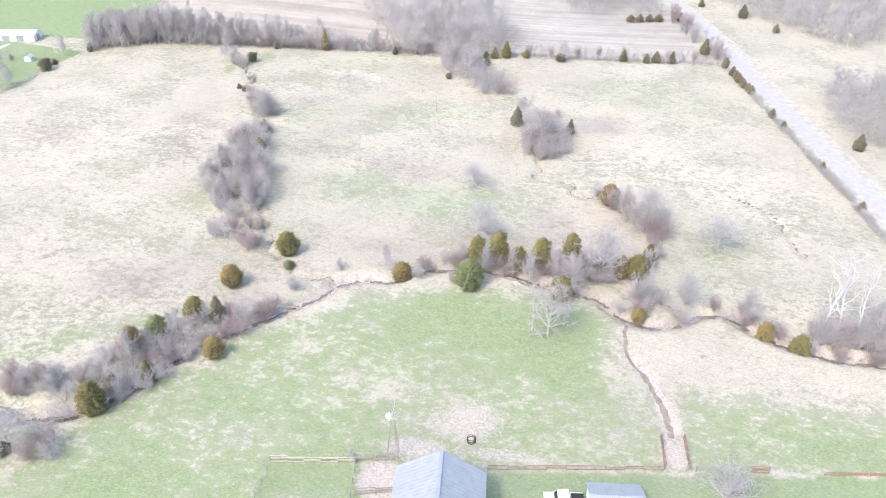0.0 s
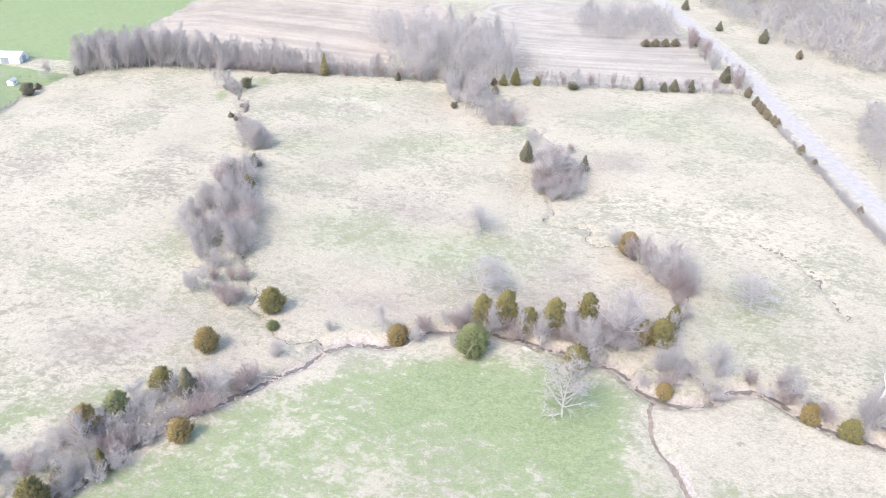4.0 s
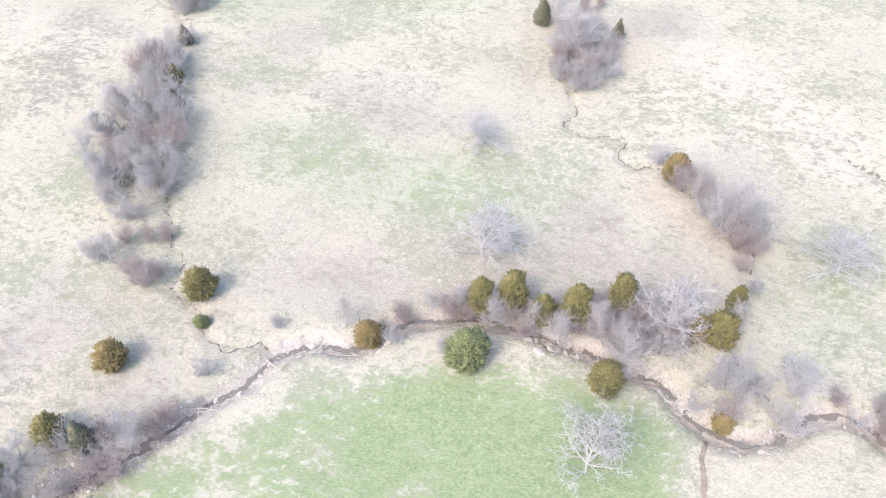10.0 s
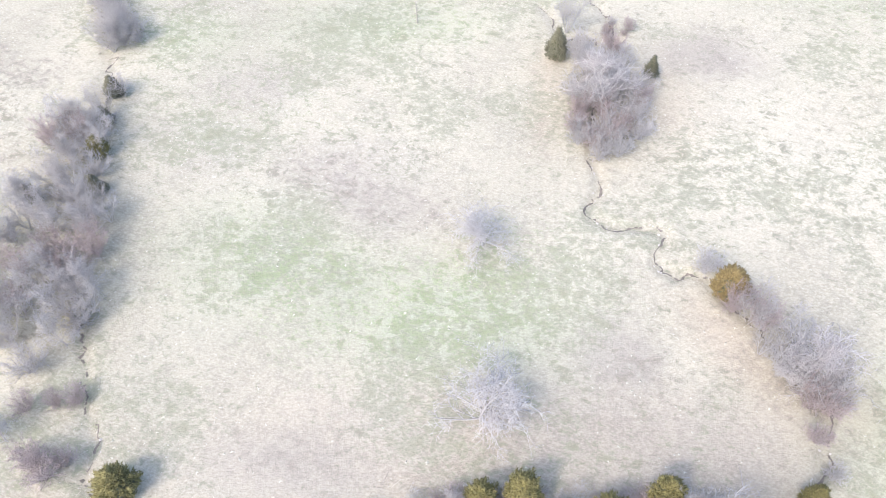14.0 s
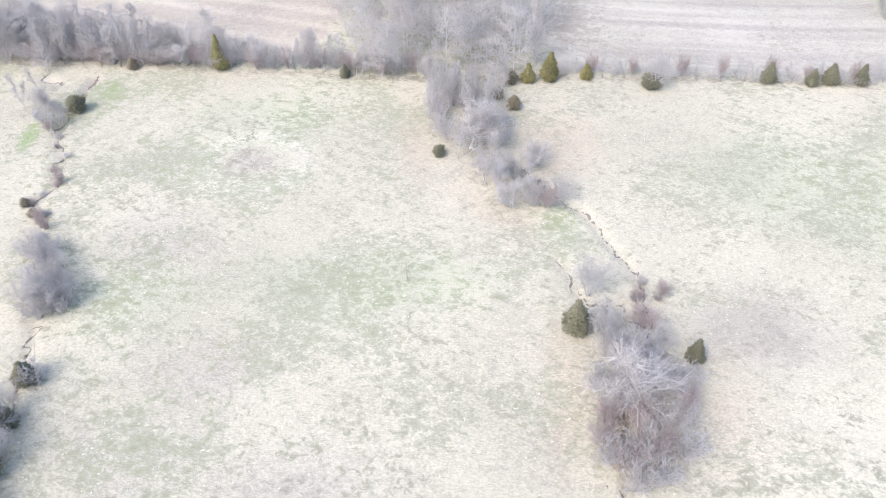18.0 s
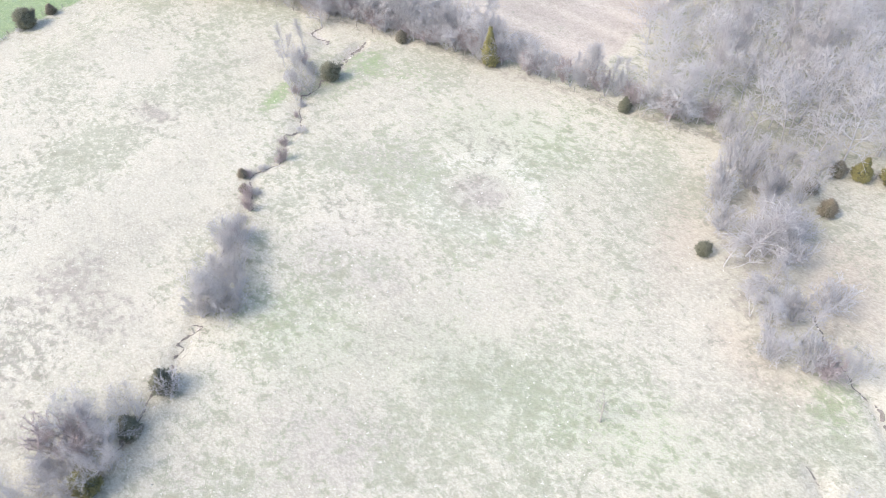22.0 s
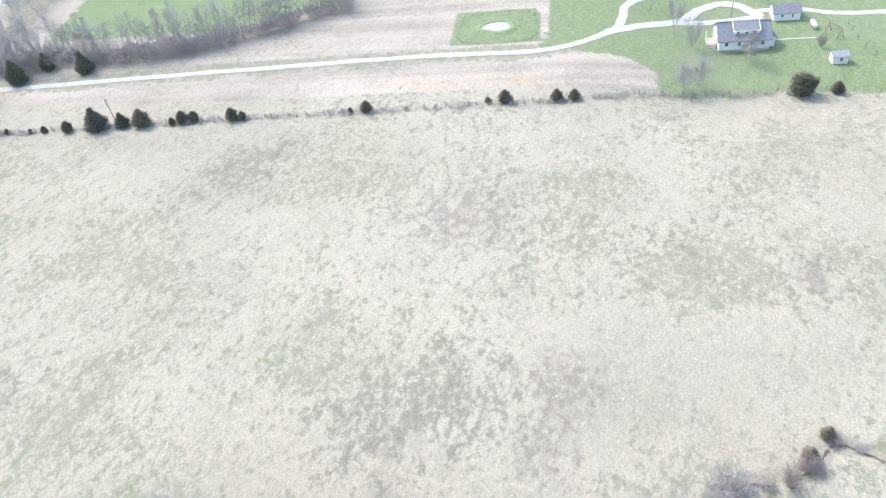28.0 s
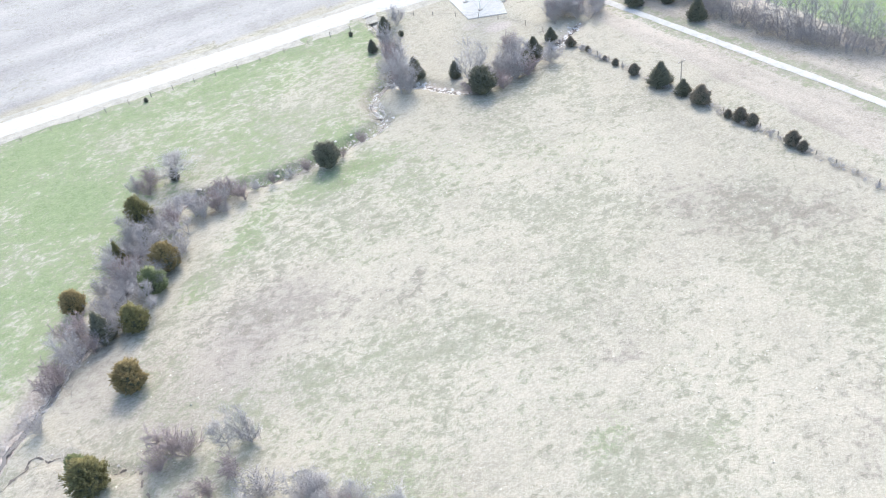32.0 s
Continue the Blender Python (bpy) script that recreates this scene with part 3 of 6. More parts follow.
dark = np.where(field & ~f_yard & ~f_lawn & ~f_south & ~f_sw, -0.04 + 0.6 * (n20 - 0.52) + 0.25 * (n8 - 0.5), -0.6)
for x, y, rx, ry, a, g in ((-130, 135, 13, 6.5, 133, 0.85), (-118.5, 175, 9, 8, 0, 0.62), (-104.7, 220, 4, 2.6, 0, 0.6), (-80, 166, 8, 7, 20, 0.6), (-87.5, 190, 5, 5, 0, 0.62), (-77.5, 188.5, 5, 4, 0, 0.5), (-85, 179, 7, 7, 0, 0.38), (-144, 184, 4, 6, 0, 0.35), (-102, 194, 3, 3, 0, 0.35), (-99, 145, 3, 2.5, 0, 0.42),
                           (-49, 230.5, 4.0, 3.6, 0, 0.6), (-54, 241, 6, 4, 0, 0.25), (-62, 218, 6, 5, 0, 0.22), (-66, 108, 8, 5, 0, 0.5), (-72, 115, 6, 5, 0, 0.42), (-59, 116, 5, 3, 0, 0.42), (-84, 118, 6, 4, 0, 0.32), (-21, 166, 5, 4, 0, 0.42), (-29, 171, 6, 4, 0, 0.42), (-12, 165, 4, 3, 0, 0.35), (29, 200, 6, 4, 0, 0.3), (-23, 130, 8, 3, 0, 0.42), (14, 144, 5, 4, 0, 0.38),
                           (-42, 108, 6, 3, 40, 0.3), (7, 124.5, 20, 4, 0, 0.15), (-53, 92, 16, 5, 50, 0.5), (-67, 77.5, 7, 4, 10, 0.9), (12, 191, 6, 14, 0, 0.5), (32, 146, 9, 5, 130, 0.5), (-61, 160, 5, 22, 10, 0.5), (66, 108, 14, 4, 0, 0.6), (-13, 242, 6, 18, 15, 0.5), (-130, 77, 10, 6, 0, 0.6), (-30, 205, 12, 6, 10, 0.25), (-40, 120, 8, 4, 20, 0.2), (-97, 183, 3, 3, 0, 0.3)):
    dark = dark + 0.85 * g * blob(px, py, x, y, rx * 1.1, ry * 1.1, a)
    green = green - 0.5 * g * blob(px, py, x, y, rx * 1.3, ry * 1.3, a)
green = green + 0.5 * blob(px, py, -129, 134, 13, 6, 133)
dark = np.where(f_ne, 0.8 * blob(px, py, 3, 289, 8, 14, 10) + 0.5 * n20 - 0.35, dark)

WEST_LINE, NORTH_LINE = [(-143, 70), (-144, 83), (-146, 119), (-147, 153), (-148, 190), (-150, 206), (-152, 229)], [(-106, 257.5), (-84, 259), (-22, 259.6), (6, 263), (41, 265), (74, 266)]
for line in (WEST_LINE, NORTH_LINE):
    dark = np.maximum(dark, 0.42 - 0.55 * smooth(seg_dist(px, py, line), 0.5, 1.6))
bare = np.full(len(px), -0.3)
for line, w, g in (([p for p in CREEK if p[0] > -68], 1.7, 0.95), ([p for p in CREEK if p[0] < -62], 0.8, 0.6), (BRANCH, 1.2, 0.8), (DITCH, 0.6, 0.25), (TRIB, 0.5, 0.0), (TRIB_SIDE, 0.5, 0.0), (DRAIN, 0.5, 0.5), (DRAIN_LOW, 1.25, 1.0), (RILL, 0.8, 0.7), (RILL_W, 0.8, 0.7), ([(-107.7, 227.6), (-103, 227.6), (-97.5, 228.6)], 0.6, 0.45), ([(1.5, 73.3), (26, 76)], 0.5, 0.62), ([(29, 76.3), (57, 78.4)], 0.4, 0.5)):
    bare = np.maximum(bare, g * (1 - smooth(seg_dist(wx, wy, line), w * 0.5, w * 1.6)) - 0.1)
for x, y, rx, ry, g in ((-1.2, 82.5, 6.5, 5.6, 0.66), (-1, 79, 3, 2.2, 0.7), (-9, 75.8, 6, 2.6, 0.72), (27.9, 79.2, 2.2, 3.6, 1.0), (-13, 69.4, 3.6, 4.4, 1.0), (-22.8, 65, 4.5, 1.0, 0.5), (4, 76, 9, 1.8, 0.62), (-17, 85.5, 2, 1.2, 0.55), (-12, 88, 2, 1, 0.5), (42, 77, 2.5, 1.2, 0.7), (-138, 61, 4, 2.5, 0.9), (-134, 56, 3, 2, 0.7), (-112, 56, 4, 2, 0.6),
                        (12, 74, 14, 1.0, 0.35), (13, 118, 8, 3, 0.5), (-3, 120, 6, 2.4, 0.35)):
    bare = np.maximum(bare, g * blob(px, py, x, y, rx, ry))
mask = np.stack([np.clip(green, -1, 1.2), np.clip(dark, -1, 1.2), np.clip(bare, -1, 1), np.ones(len(px))], 1)
for name, data in (("tone", np.concatenate([tone, np.ones((len(px), 1))], 1)), ("mask", mask)):
    a = me.attributes.new(name, "FLOAT_COLOR", "POINT")
    a.data.foreach_set("color", data.astype(np.float32).ravel())


def resample(line, step):
    pts = [Vector((*p, 0)) for p in line]
    out = [pts[0]]
    for i in range(len(pts) - 1):
        p0, p1, p2, p3 = pts[max(i - 1, 0)], pts[i], pts[i + 1], pts[min(i + 2, len(pts) - 1)]
        n = max(1, int((p2 - p1).length / step))
        for k in range(1, n + 1):
            t = k / n
            out.append(0.5 * (2 * p1 + (p2 - p0) * t + (2 * p0 - 5 * p1 + 4 * p2 - p3) * t * t + (3 * p1 - p0 - 3 * p2 + p3) * t ** 3))
    return np.array([(p.x, p.y) for p in out])


def surface(X, Y):
    """Level of the ground sheet itself, between its grid points."""
    i, j = np.clip(np.searchsorted(gx, X) - 1, 0, nx - 2), np.clip(np.searchsorted(gy, Y) - 1, 0, ny - 2)
    u, v = (X - gx[i]) / (gx[i + 1] - gx[i]), (Y - gy[j]) / (gy[j + 1] - gy[j])
    Z = pz.reshape(ny, nx)
    return (1 - v) * ((1 - u) * Z[j, i] + u * Z[j, i + 1]) + v * ((1 - u) * Z[j + 1, i] + u * Z[j + 1, i + 1])


def ribbon(name, line, width, lift, mat, step=2.0, level=None, ragged=0.0, cross=3, broken=0.0):
    """A strip laid along a line, resting on the ground (or level), a little arched."""
    c = resample(line, step)
    d = np.gradient(c, axis=0)
    d /= np.linalg.norm(d, axis=1, keepdims=True)
    nrm = np.stack([-d[:, 1], d[:, 0]], 1)
    rows = []
    rs = np.random.RandomState(len(c))
    for s in np.linspace(-1, 1, cross):
        w = width / 2 * np.maximum(0.15, 1 + ragged * (rs.rand(len(c)) - 0.5) * (abs(s) > 0.5))
        p = c + nrm * (s * w)[:, None]
        z = (surface(p[:, 0], p[:, 1]) if level is None else np.full(len(p), level)) + lift * (1 - 0.6 * abs(s))
        rows.append(np.column_stack([p, z]))
    v = np.stack(rows, 1).reshape(-1, 3)
    ids = np.arange(len(v)).reshape(len(c), cross)
    q = np.stack([ids[:-1, :-1], ids[:-1, 1:], ids[1:, 1:], ids[1:, :-1]], -1)
    gone = np.repeat(rs.rand(len(c) // 3 + 1), 3)[:len(c) - 1] < broken
    q = q[~gone].reshape(-1, 4)[:, ::-1]
    return new(name, np_mesh(name, v, [(q, 0)], [mat]))


def meander(line, amount, seed, step=1.6):
    """The line with small random bends, as running water cuts them."""
    rs = np.random.RandomState(seed)
    c = resample(line, step)
    return [tuple(p) for p in c + rs.normal(0, amount, c.shape)]


for line, w, label in ((DITCH, 0.26, "dark narrow ditch winding through the pasture"), (TRIB, 0.27, "dark narrow brook winding through the pasture"), (TRIB_SIDE, 0.28, "dark narrow side gully"), (GULLY, 0.42, "dark eroded gully in the grass"), (BRANCH, 0.7, "dark wet side branch of the creek"), (RILL, 0.4, "dark eroded rill at the edge of the hedge"), (RILL_W, 0.4, "dark eroded rill at the edge of the hedge")):
    tagged(ribbon("stream", meander(line, 0.34, len(line), 0.9), w * 0.95, 0.07, M_MUD, 0.3, ragged=1.9, broken=0.24), label, "stream", kind="structure")
tagged(ribbon("stream", meander(DRAIN, 0.12, 8), 0.6, 0.12, M_SILT, 0.5, ragged=0.6), "damp drain running down to the creek", "stream", kind="structure")
tagged(ribbon("stream", meander(DRAIN_LOW, 0.15, 9), 0.9, 0.05, M_SILT, 0.5, ragged=0.9), "silted brown drain below the livestock chute", "stream", kind="structure")
tagged(ribbon("verge", ROAD_E, 10.5, 0.05, M_VERGE, 4, ragged=0.2), "dry grass verge of the gravel road", "verge", kind="structure")
tagged(ribbon("road", ROAD_E, 5.1, 0.16, M_GRAVEL, 4, ragged=0.06, cross=5), "white crushed-limestone country road", "road", kind="structure")
tagged(ribbon("verge", ROAD_S, 12.5, 0.05, M_VERGE, 4, ragged=0.2), "dry grass verge of the county road", "verge", kind="structure")
tagged(ribbon("road", ROAD_S, 6.6, 0.16, M_DRIVE, 4, ragged=0.06, cross=5), "white gravel county road past a ploughed field", "road", kind="structure")
for line, w in ((DRIVE, 1.75), (DRIVE_B, 2.3), (DRIVE_C, 2.0), (DRIVE_D, 1.7)):
    tagged(ribbon("driveway", line, w, 0.12, M_DRIVE, 1.2, ragged=0.28, cross=5), "white gravel farm driveway", "driveway", kind="structure")
tagged(ribbon("water", meander(CREEK, 0.28, 3, 1.3), 0.72, 0.0, M_CREEK, 0.45, level=-1.24, ragged=1.7, broken=0.10, cross=5), "shallow brown creek water over stones", "creek", kind="structure")

# ---- trees ----
def tubes(segs, n=3):
    """Tapered n-sided tubes: rows of p0, p1, r0, r1."""
    s = np.asarray(segs, float)
    p0, p1, r0, r1 = s[:, 0:3], s[:, 3:6], s[:, 6], s[:, 7]
    d = p1 - p0
    d /= np.maximum(np.linalg.norm(d, axis=1, keepdims=True), 1e-6)
    ref = np.where(np.abs(d[:, 2:3]) > 0.9, [[1.0, 0, 0]], [[0, 0, 1.0]])
    u = np.cross(d, ref)
    u /= np.linalg.norm(u, axis=1, keepdims=True)
    w = np.cross(d, u)
    ang = np.arange(n) * 2 * math.pi / n
    ring = u[:, None] * np.cos(ang)[None, :, None] + w[:, None] * np.sin(ang)[None, :, None]
    v = np.concatenate([p0[:, None] + ring * r0[:, None, None], p1[:, None] + ring * r1[:, None, None]], 1)
    base = np.arange(len(s))[:, None] * 2 * n
    q = np.stack([np.stack([base[:, 0] + k, base[:, 0] + (k + 1) % n, base[:, 0] + n + (k + 1) % n, base[:, 0] + n + k], 1) for k in range(n)], 1).reshape(-1, 4)
    return v.reshape(-1, 3), q


def spikes(segs):
    """Thin three-sided twigs that run out to a point."""
    s = np.asarray(segs, float)
    p0, p1, r0 = s[:, 0:3], s[:, 3:6], s[:, 6]
    d = p1 - p0
    ln = np.maximum(np.linalg.norm(d, axis=1, keepdims=True), 1e-6)
    d = d / ln
    u = np.cross(d, np.where(np.abs(d[:, 2:3]) > 0.9, [[1.0, 0, 0]], [[0, 0, 1.0]]))
    u /= np.linalg.norm(u, axis=1, keepdims=True)
    w = np.cross(d, u)
    r = r0[:, None]
    v = np.stack([p0 + u * r, p0 - u * r * 0.5 + w * r * 0.87, p0 - u * r * 0.5 - w * r * 0.87, p1 + d * ln * 0.15], 1).reshape(-1, 3)
    i = 4 * np.arange(len(s))
    return v, np.concatenate([np.stack([i, i + 1, i + 3], 1), np.stack([i + 1, i + 2, i + 3], 1), np.stack([i + 2, i, i + 3], 1)])


def limb(rs, start, way, length, r0, r1, steps, curl, lift, out):
    """A wandering limb; returns the points along it with their directions."""
    p, d, pts = np.array(start, float), np.array(way, float), []
    for k in range(steps):
        d = d + rs.normal(0, curl, 3) + np.array([0, 0, lift])
        d /= np.linalg.norm(d)
        q = p + d * length / steps
        ra, rb = r0 + (r1 - r0) * k / steps, r0 + (r1 - r0) * (k + 1) / steps
        out.append([*p, *q, ra, rb])
        p = q
        pts.append((p.copy(), d.copy(), rb))
    return pts


def side_way(rs, d, spread):
    a = rs.normal(0, 1, 3)
    a -= d * (a @ d)
    a /= np.linalg.norm(a) + 1e-9
    w = d * (1 - spread) + a * spread
    return w / np.linalg.norm(w)


def bare_tree(seed, h, wide, limbs, subs, twigs, stems=1, trunk=0.35, r=0.18, lift=0.05, fine=True, tiny=2, thick=1.0, bold=0.0, curl=0.09):
    """Leafless tree whose boughs, branches and twigs fan outward and up: (trunk and limbs, twigs) as segment arrays."""
    rs = np.random.RandomState(seed)
    wood, brush = [], []
    for s in range(stems):
        a = s * 6.28 / stems + rs.rand() * 0.8
        lean = 0.04 if stems == 1 else 0.12 + 0.75 * rs.rand()
        off = 0.0 if stems == 1 else 0.03 * wide * rs.rand()
        start = (off * math.cos(a), off * math.sin(a), -0.15)
        spine = limb(rs, start, (lean * math.cos(a), lean * math.sin(a), 1), h * (0.74 if stems == 1 else 0.6 + 0.3 * rs.rand()), r, r * 0.22, 7, 0.06, 0.02, wood)
        for k in range(limbs):
            f = trunk + (1 - trunk) * (k + rs.rand()) / limbs
            p, d, rr = spine[min(int(f * 7), 6)]
            az = k * 2.4 + rs.rand() * 0.9
            out = 1.0 - 0.6 * f if stems == 1 else 0.55
            way = np.array([math.cos(az) * out, math.sin(az) * out, 0]) + (np.array([0, 0, 0.3 + 0.7 * f]) if stems == 1 else d * 0.8)
            way /= np.linalg.norm(way)
            ln = wide * 0.42 * (1.12 - 0.5 * f) * (0.7 + 0.5 * rs.rand())
            boughs = limb(rs, p, way, ln, max(rr * 0.68, 0.03), 0.018, 4, curl, lift, wood)
            for j in range(subs):
                bp, bd, br = boughs[min(int((0.1 + 0.9 * (j + rs.rand()) / subs) * 4), 3)]
                sub = limb(rs, bp - bd * ln * 0.25 * rs.rand(), side_way(rs, bd, 0.48), ln * (0.32 + 0.26 * rs.rand()), max(br * 0.6, 0.018, bold), 0.012 + 0.3 * bold, 2, curl, lift, wood if bold else brush)
                for q in range(twigs):
                    tp, td, tr = sub[q % 2]
                    t0 = limb(rs, tp - td * ln * 0.22 * rs.rand(), side_way(rs, td, 0.52), ln * (0.18 + 0.2 * rs.rand()), 0.013, 0.006, 1, 0.1, lift, brush)
                    for _ in range(tiny if fine else 0):
                        limb(rs, t0[0][0] - t0[0][1] * ln * 0.12 * rs.rand(), side_way(rs, td, 0.6), ln * (0.10 + 0.12 * rs.rand()), 0.010, 0.005, 1, 0.1, lift, brush)
    wood, brush = np.array(wood), np.array(brush)
    ends = np.concatenate([wood[:, 3:6], brush[:, 3:6]])
    kx, kz = wide / 2 / np.quantile(np.hypot(ends[:, 0], ends[:, 1]), 0.97), h / np.quantile(ends[:, 2], 0.997)
    for rows in (wood, brush):
        rows[:, [0, 1, 3, 4]] *= kx
        rows[:, [2, 5]] *= kz
    brush[:, 6:8] *= thick
    return wood, brush


PROTO = {}


def tree_meshes(key, spec, bark, twig):
    wood, brush = bare_tree(**spec)
    v, q = tubes(wood, 3 if key.startswith("shrub") else 5)
    v2, q2 = spikes(brush)
    return np_mesh(key + "_trunk", v, [(q, 0)], [bark]), np_mesh(key + "_crown", v2, [(q2, 0)], [twig])


TREES = {
    "oak_a": (dict(seed=1, h=9, wide=9, limbs=26, subs=5, twigs=6, r=0.13, trunk=0.15, thick=1.7), M_BARK, M_TWIG),
    "oak_b": (dict(seed=2, h=9, wide=8, limbs=24, subs=5, twigs=6, trunk=0.12, r=0.13, thick=1.7), M_BARK, M_TWIG),
    "oak_c": (dict(seed=3, h=9, wide=8, limbs=12, subs=4, twigs=5, stems=4, r=0.09, trunk=0.2, thick=1.35, tiny=2), M_BARK, M_TWIG),
    "slim_a": (dict(seed=4, h=11, wide=5, limbs=20, subs=5, twigs=5, r=0.12, lift=0.06, tiny=2, thick=1.75), M_BARK, M_TWIG),
    "slim_b": (dict(seed=5, h=11, wide=5.5, limbs=18, subs=5, twigs=5, r=0.11, lift=0.06, trunk=0.3, tiny=2, thick=1.75), M_BARK, M_TWIG),
    "slim_c": (dict(seed=6, h=11, wide=6, limbs=12, subs=5, twigs=5, stems=2, r=0.10, lift=0.06, tiny=2, thick=1.75), M_BARK, M_TWIG),
    "shrub_a": (dict(seed=7, h=4, wide=4, limbs=7, subs=4, twigs=4, stems=11, r=0.035, trunk=0.12, fine=False, thick=1.3), M_TWIG, M_TWIG),
    "shrub_b": (dict(seed=8, h=4, wide=4, limbs=7, subs=4, twigs=4, stems=11, r=0.032, trunk=0.1, fine=False, thick=1.3), M_REDTWIG, M_REDTWIG),
    "sycamore": (dict(seed=9, h=11, wide=13, limbs=26, subs=9, twigs=5, r=0.26, trunk=0.1, tiny=2, thick=1.5, bold=0.038, curl=0.24), M_PALEBARK, M_PALETWIG),
    "pale_tree": (dict(seed=10, h=9, wide=8, limbs=24, subs=6, twigs=6, r=0.14, trunk=0.12, thick=1.7, tiny=2, bold=0.02, curl=0.12), M_PALEBARK, M_PALETWIG),
    "white_tree": (dict(seed=16, h=14, wide=9, limbs=12, subs=5, twigs=4, r=0.22, trunk=0.28, tiny=2, thick=1.5, bold=0.026, curl=0.24), M_WHITEBARK, M_PALEBARK),
    "snag": (dict(seed=11, h=5, wide=3, limbs=7, subs=3, twigs=2, r=0.13, fine=False, thick=2.0), M_POST, M_POST),
}
LABEL = {"oak": "leafless grey broad-crowned tree in winter twig", "slim": "leafless tall slender grey tree in a field hedge", "shrub": "leafless tangled grey-brown thicket shrub",
         "sycamore": "large leafless sycamore with pale white limbs", "pale": "leafless tree with pale bleached branches", "white": "leafless sycamore with forked bone-white stems above brush", "snag": "small dead tree standing alone in the pasture"}
SIZE = {"oak": (9, 8.5), "slim": (10.5, 5.5), "shrub": (3.6, 4), "sycamore": (11, 13), "pale": (9, 8), "white": (14, 8), "snag": (5, 3)}


def base_at(x, y, turn, sx, sz, sink=0.0):
    return Matrix.Translation((x, y, hz(x, y) - sink)) @ Matrix.Rotation(turn, 4, "Z") @ Matrix.Diagonal((sx, sx, sz, 1))


def plant(key, x, y, wide, tall=None, group="", label=""):
    """A bare tree of a kind, of the given spread and height."""
    kind = key.split("_")[0]
    h0, w0 = SIZE[kind]
    sx = wide / w0
    sz = (tall or h0 * (0.4 + 0.6 * sx)) / h0
    m = base_at(x, y, random.random() * 6.28, sx, sz)
    if key not in PROTO:
        spec, bark, twig = TREES[key]
        a, b = tree_meshes(key, spec, bark, twig)
        root = new("shrub" if kind == "shrub" else "bare_tree")
        part("trunk", a, root)
        part("crown", b, root)
        PROTO[key] = ob = root
    else:
        ob = copy_thing(PROTO[key], Matrix.Identity(4))
    ob.matrix_basis = m
    tagged(ob, label or LABEL[kind], "shrub" if kind == "shrub" else "tree", group)
    return ob


def cedar_meshes(seed, foliage, peak):
    """Evergreen 4.2 m wide and 5 m high: upswept boughs all round a trunk, each a plume of small pointed sprays."""
    rs = np.random.RandomState(seed)

    def reach(f):
        return 2.1 * min(1.0, 0.72 + 1.6 * f) * (1 - f ** (0.85 + 1.25 * peak)) ** (0.95 - 0.25 * peak)

    lobes = [(rs.rand() * 6.28, 0.05 + 0.07 * rs.rand(), rs.rand() * 6.28) for _ in range(3)]
    pos, way, size, thick = [], [], [], []
    for k in range(270):
        f = ((k + rs.rand()) / 270) ** 1.1
        az = k * 2.39996 + rs.normal(0, 0.2)
        lump = 1 + sum(w * math.cos((i + 2) * az + a + 4 * f * (1 + i)) for i, (a, w, b) in enumerate(lobes))
        ln = max(0.25, reach(f) * lump * (0.80 + 0.24 * rs.rand()))
        z0, rise = 0.2 + (4.0 + 0.5 * (1 - peak)) * f, (0.25 + 0.6 * f + 0.35 * rs.rand()) * (0.25 + 0.75 * peak)
        d = np.array([math.cos(az), math.sin(az), rise])
        n = int(8 + 8 * ln)
        for q in range(n):
            u = 0.45 + 0.55 * (q + rs.rand()) / n
            p = np.array([0, 0, z0]) + d * (ln * u) * np.array([1, 1, 0.5 + 0.5 * u]) + rs.normal(0, 0.11 + 0.05 * ln, 3) * (1.4 - u)
            if p[2] < 0.08:
                continue
            w = d * 0.75 + np.array([0, 0, 0.35]) + rs.normal(0, 0.42, 3)
            pos.append(p)
            way.append(w / np.linalg.norm(w))
            size.append(0.14 + 0.20 * rs.rand())
            thick.append(0.05 + 0.05 * rs.rand())
    pos, way, size, thick = np.array(pos), np.array(way), np.array(size)[:, None], np.array(thick)[:, None]
    u = np.cross(way, rs.normal(0, 1, way.shape))
    u /= np.linalg.norm(u, axis=1, keepdims=True)
    w = np.cross(way, u)
    base = pos - way * 0.1
    v = np.stack([base + u * thick, base - u * thick * 0.5 + w * thick * 0.87, base - u * thick * 0.5 - w * thick * 0.87, pos + way * size], 1).reshape(-1, 3)
    i = 4 * np.arange(len(pos))
    t = np.concatenate([np.stack([i, i + 1, i + 3], 1), np.stack([i + 1, i + 2, i + 3], 1), np.stack([i + 2, i, i + 3], 1)])
    # added shell filling the crown; its dark colour stands in for inner shade
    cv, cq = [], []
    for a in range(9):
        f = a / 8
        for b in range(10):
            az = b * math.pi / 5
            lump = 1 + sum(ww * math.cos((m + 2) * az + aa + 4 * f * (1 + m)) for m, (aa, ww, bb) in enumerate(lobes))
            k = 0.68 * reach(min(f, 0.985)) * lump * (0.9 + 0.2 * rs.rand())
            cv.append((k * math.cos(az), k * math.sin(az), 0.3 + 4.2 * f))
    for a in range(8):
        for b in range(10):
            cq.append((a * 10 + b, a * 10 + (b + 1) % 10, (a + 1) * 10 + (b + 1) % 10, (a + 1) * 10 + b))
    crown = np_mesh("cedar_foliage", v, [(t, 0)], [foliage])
    core = np_mesh("cedar_shade_core", np.array(cv), [(np.array(cq), 0)], [M_CEDARCORE])
    tv, tq = tubes([[0, 0, -0.15, 0, 0, 2.5, 0.14, 0.08]], 7)
    return crown, core, np_mesh("cedar_trunk", tv, [(tq, 0)], [M_BARK])


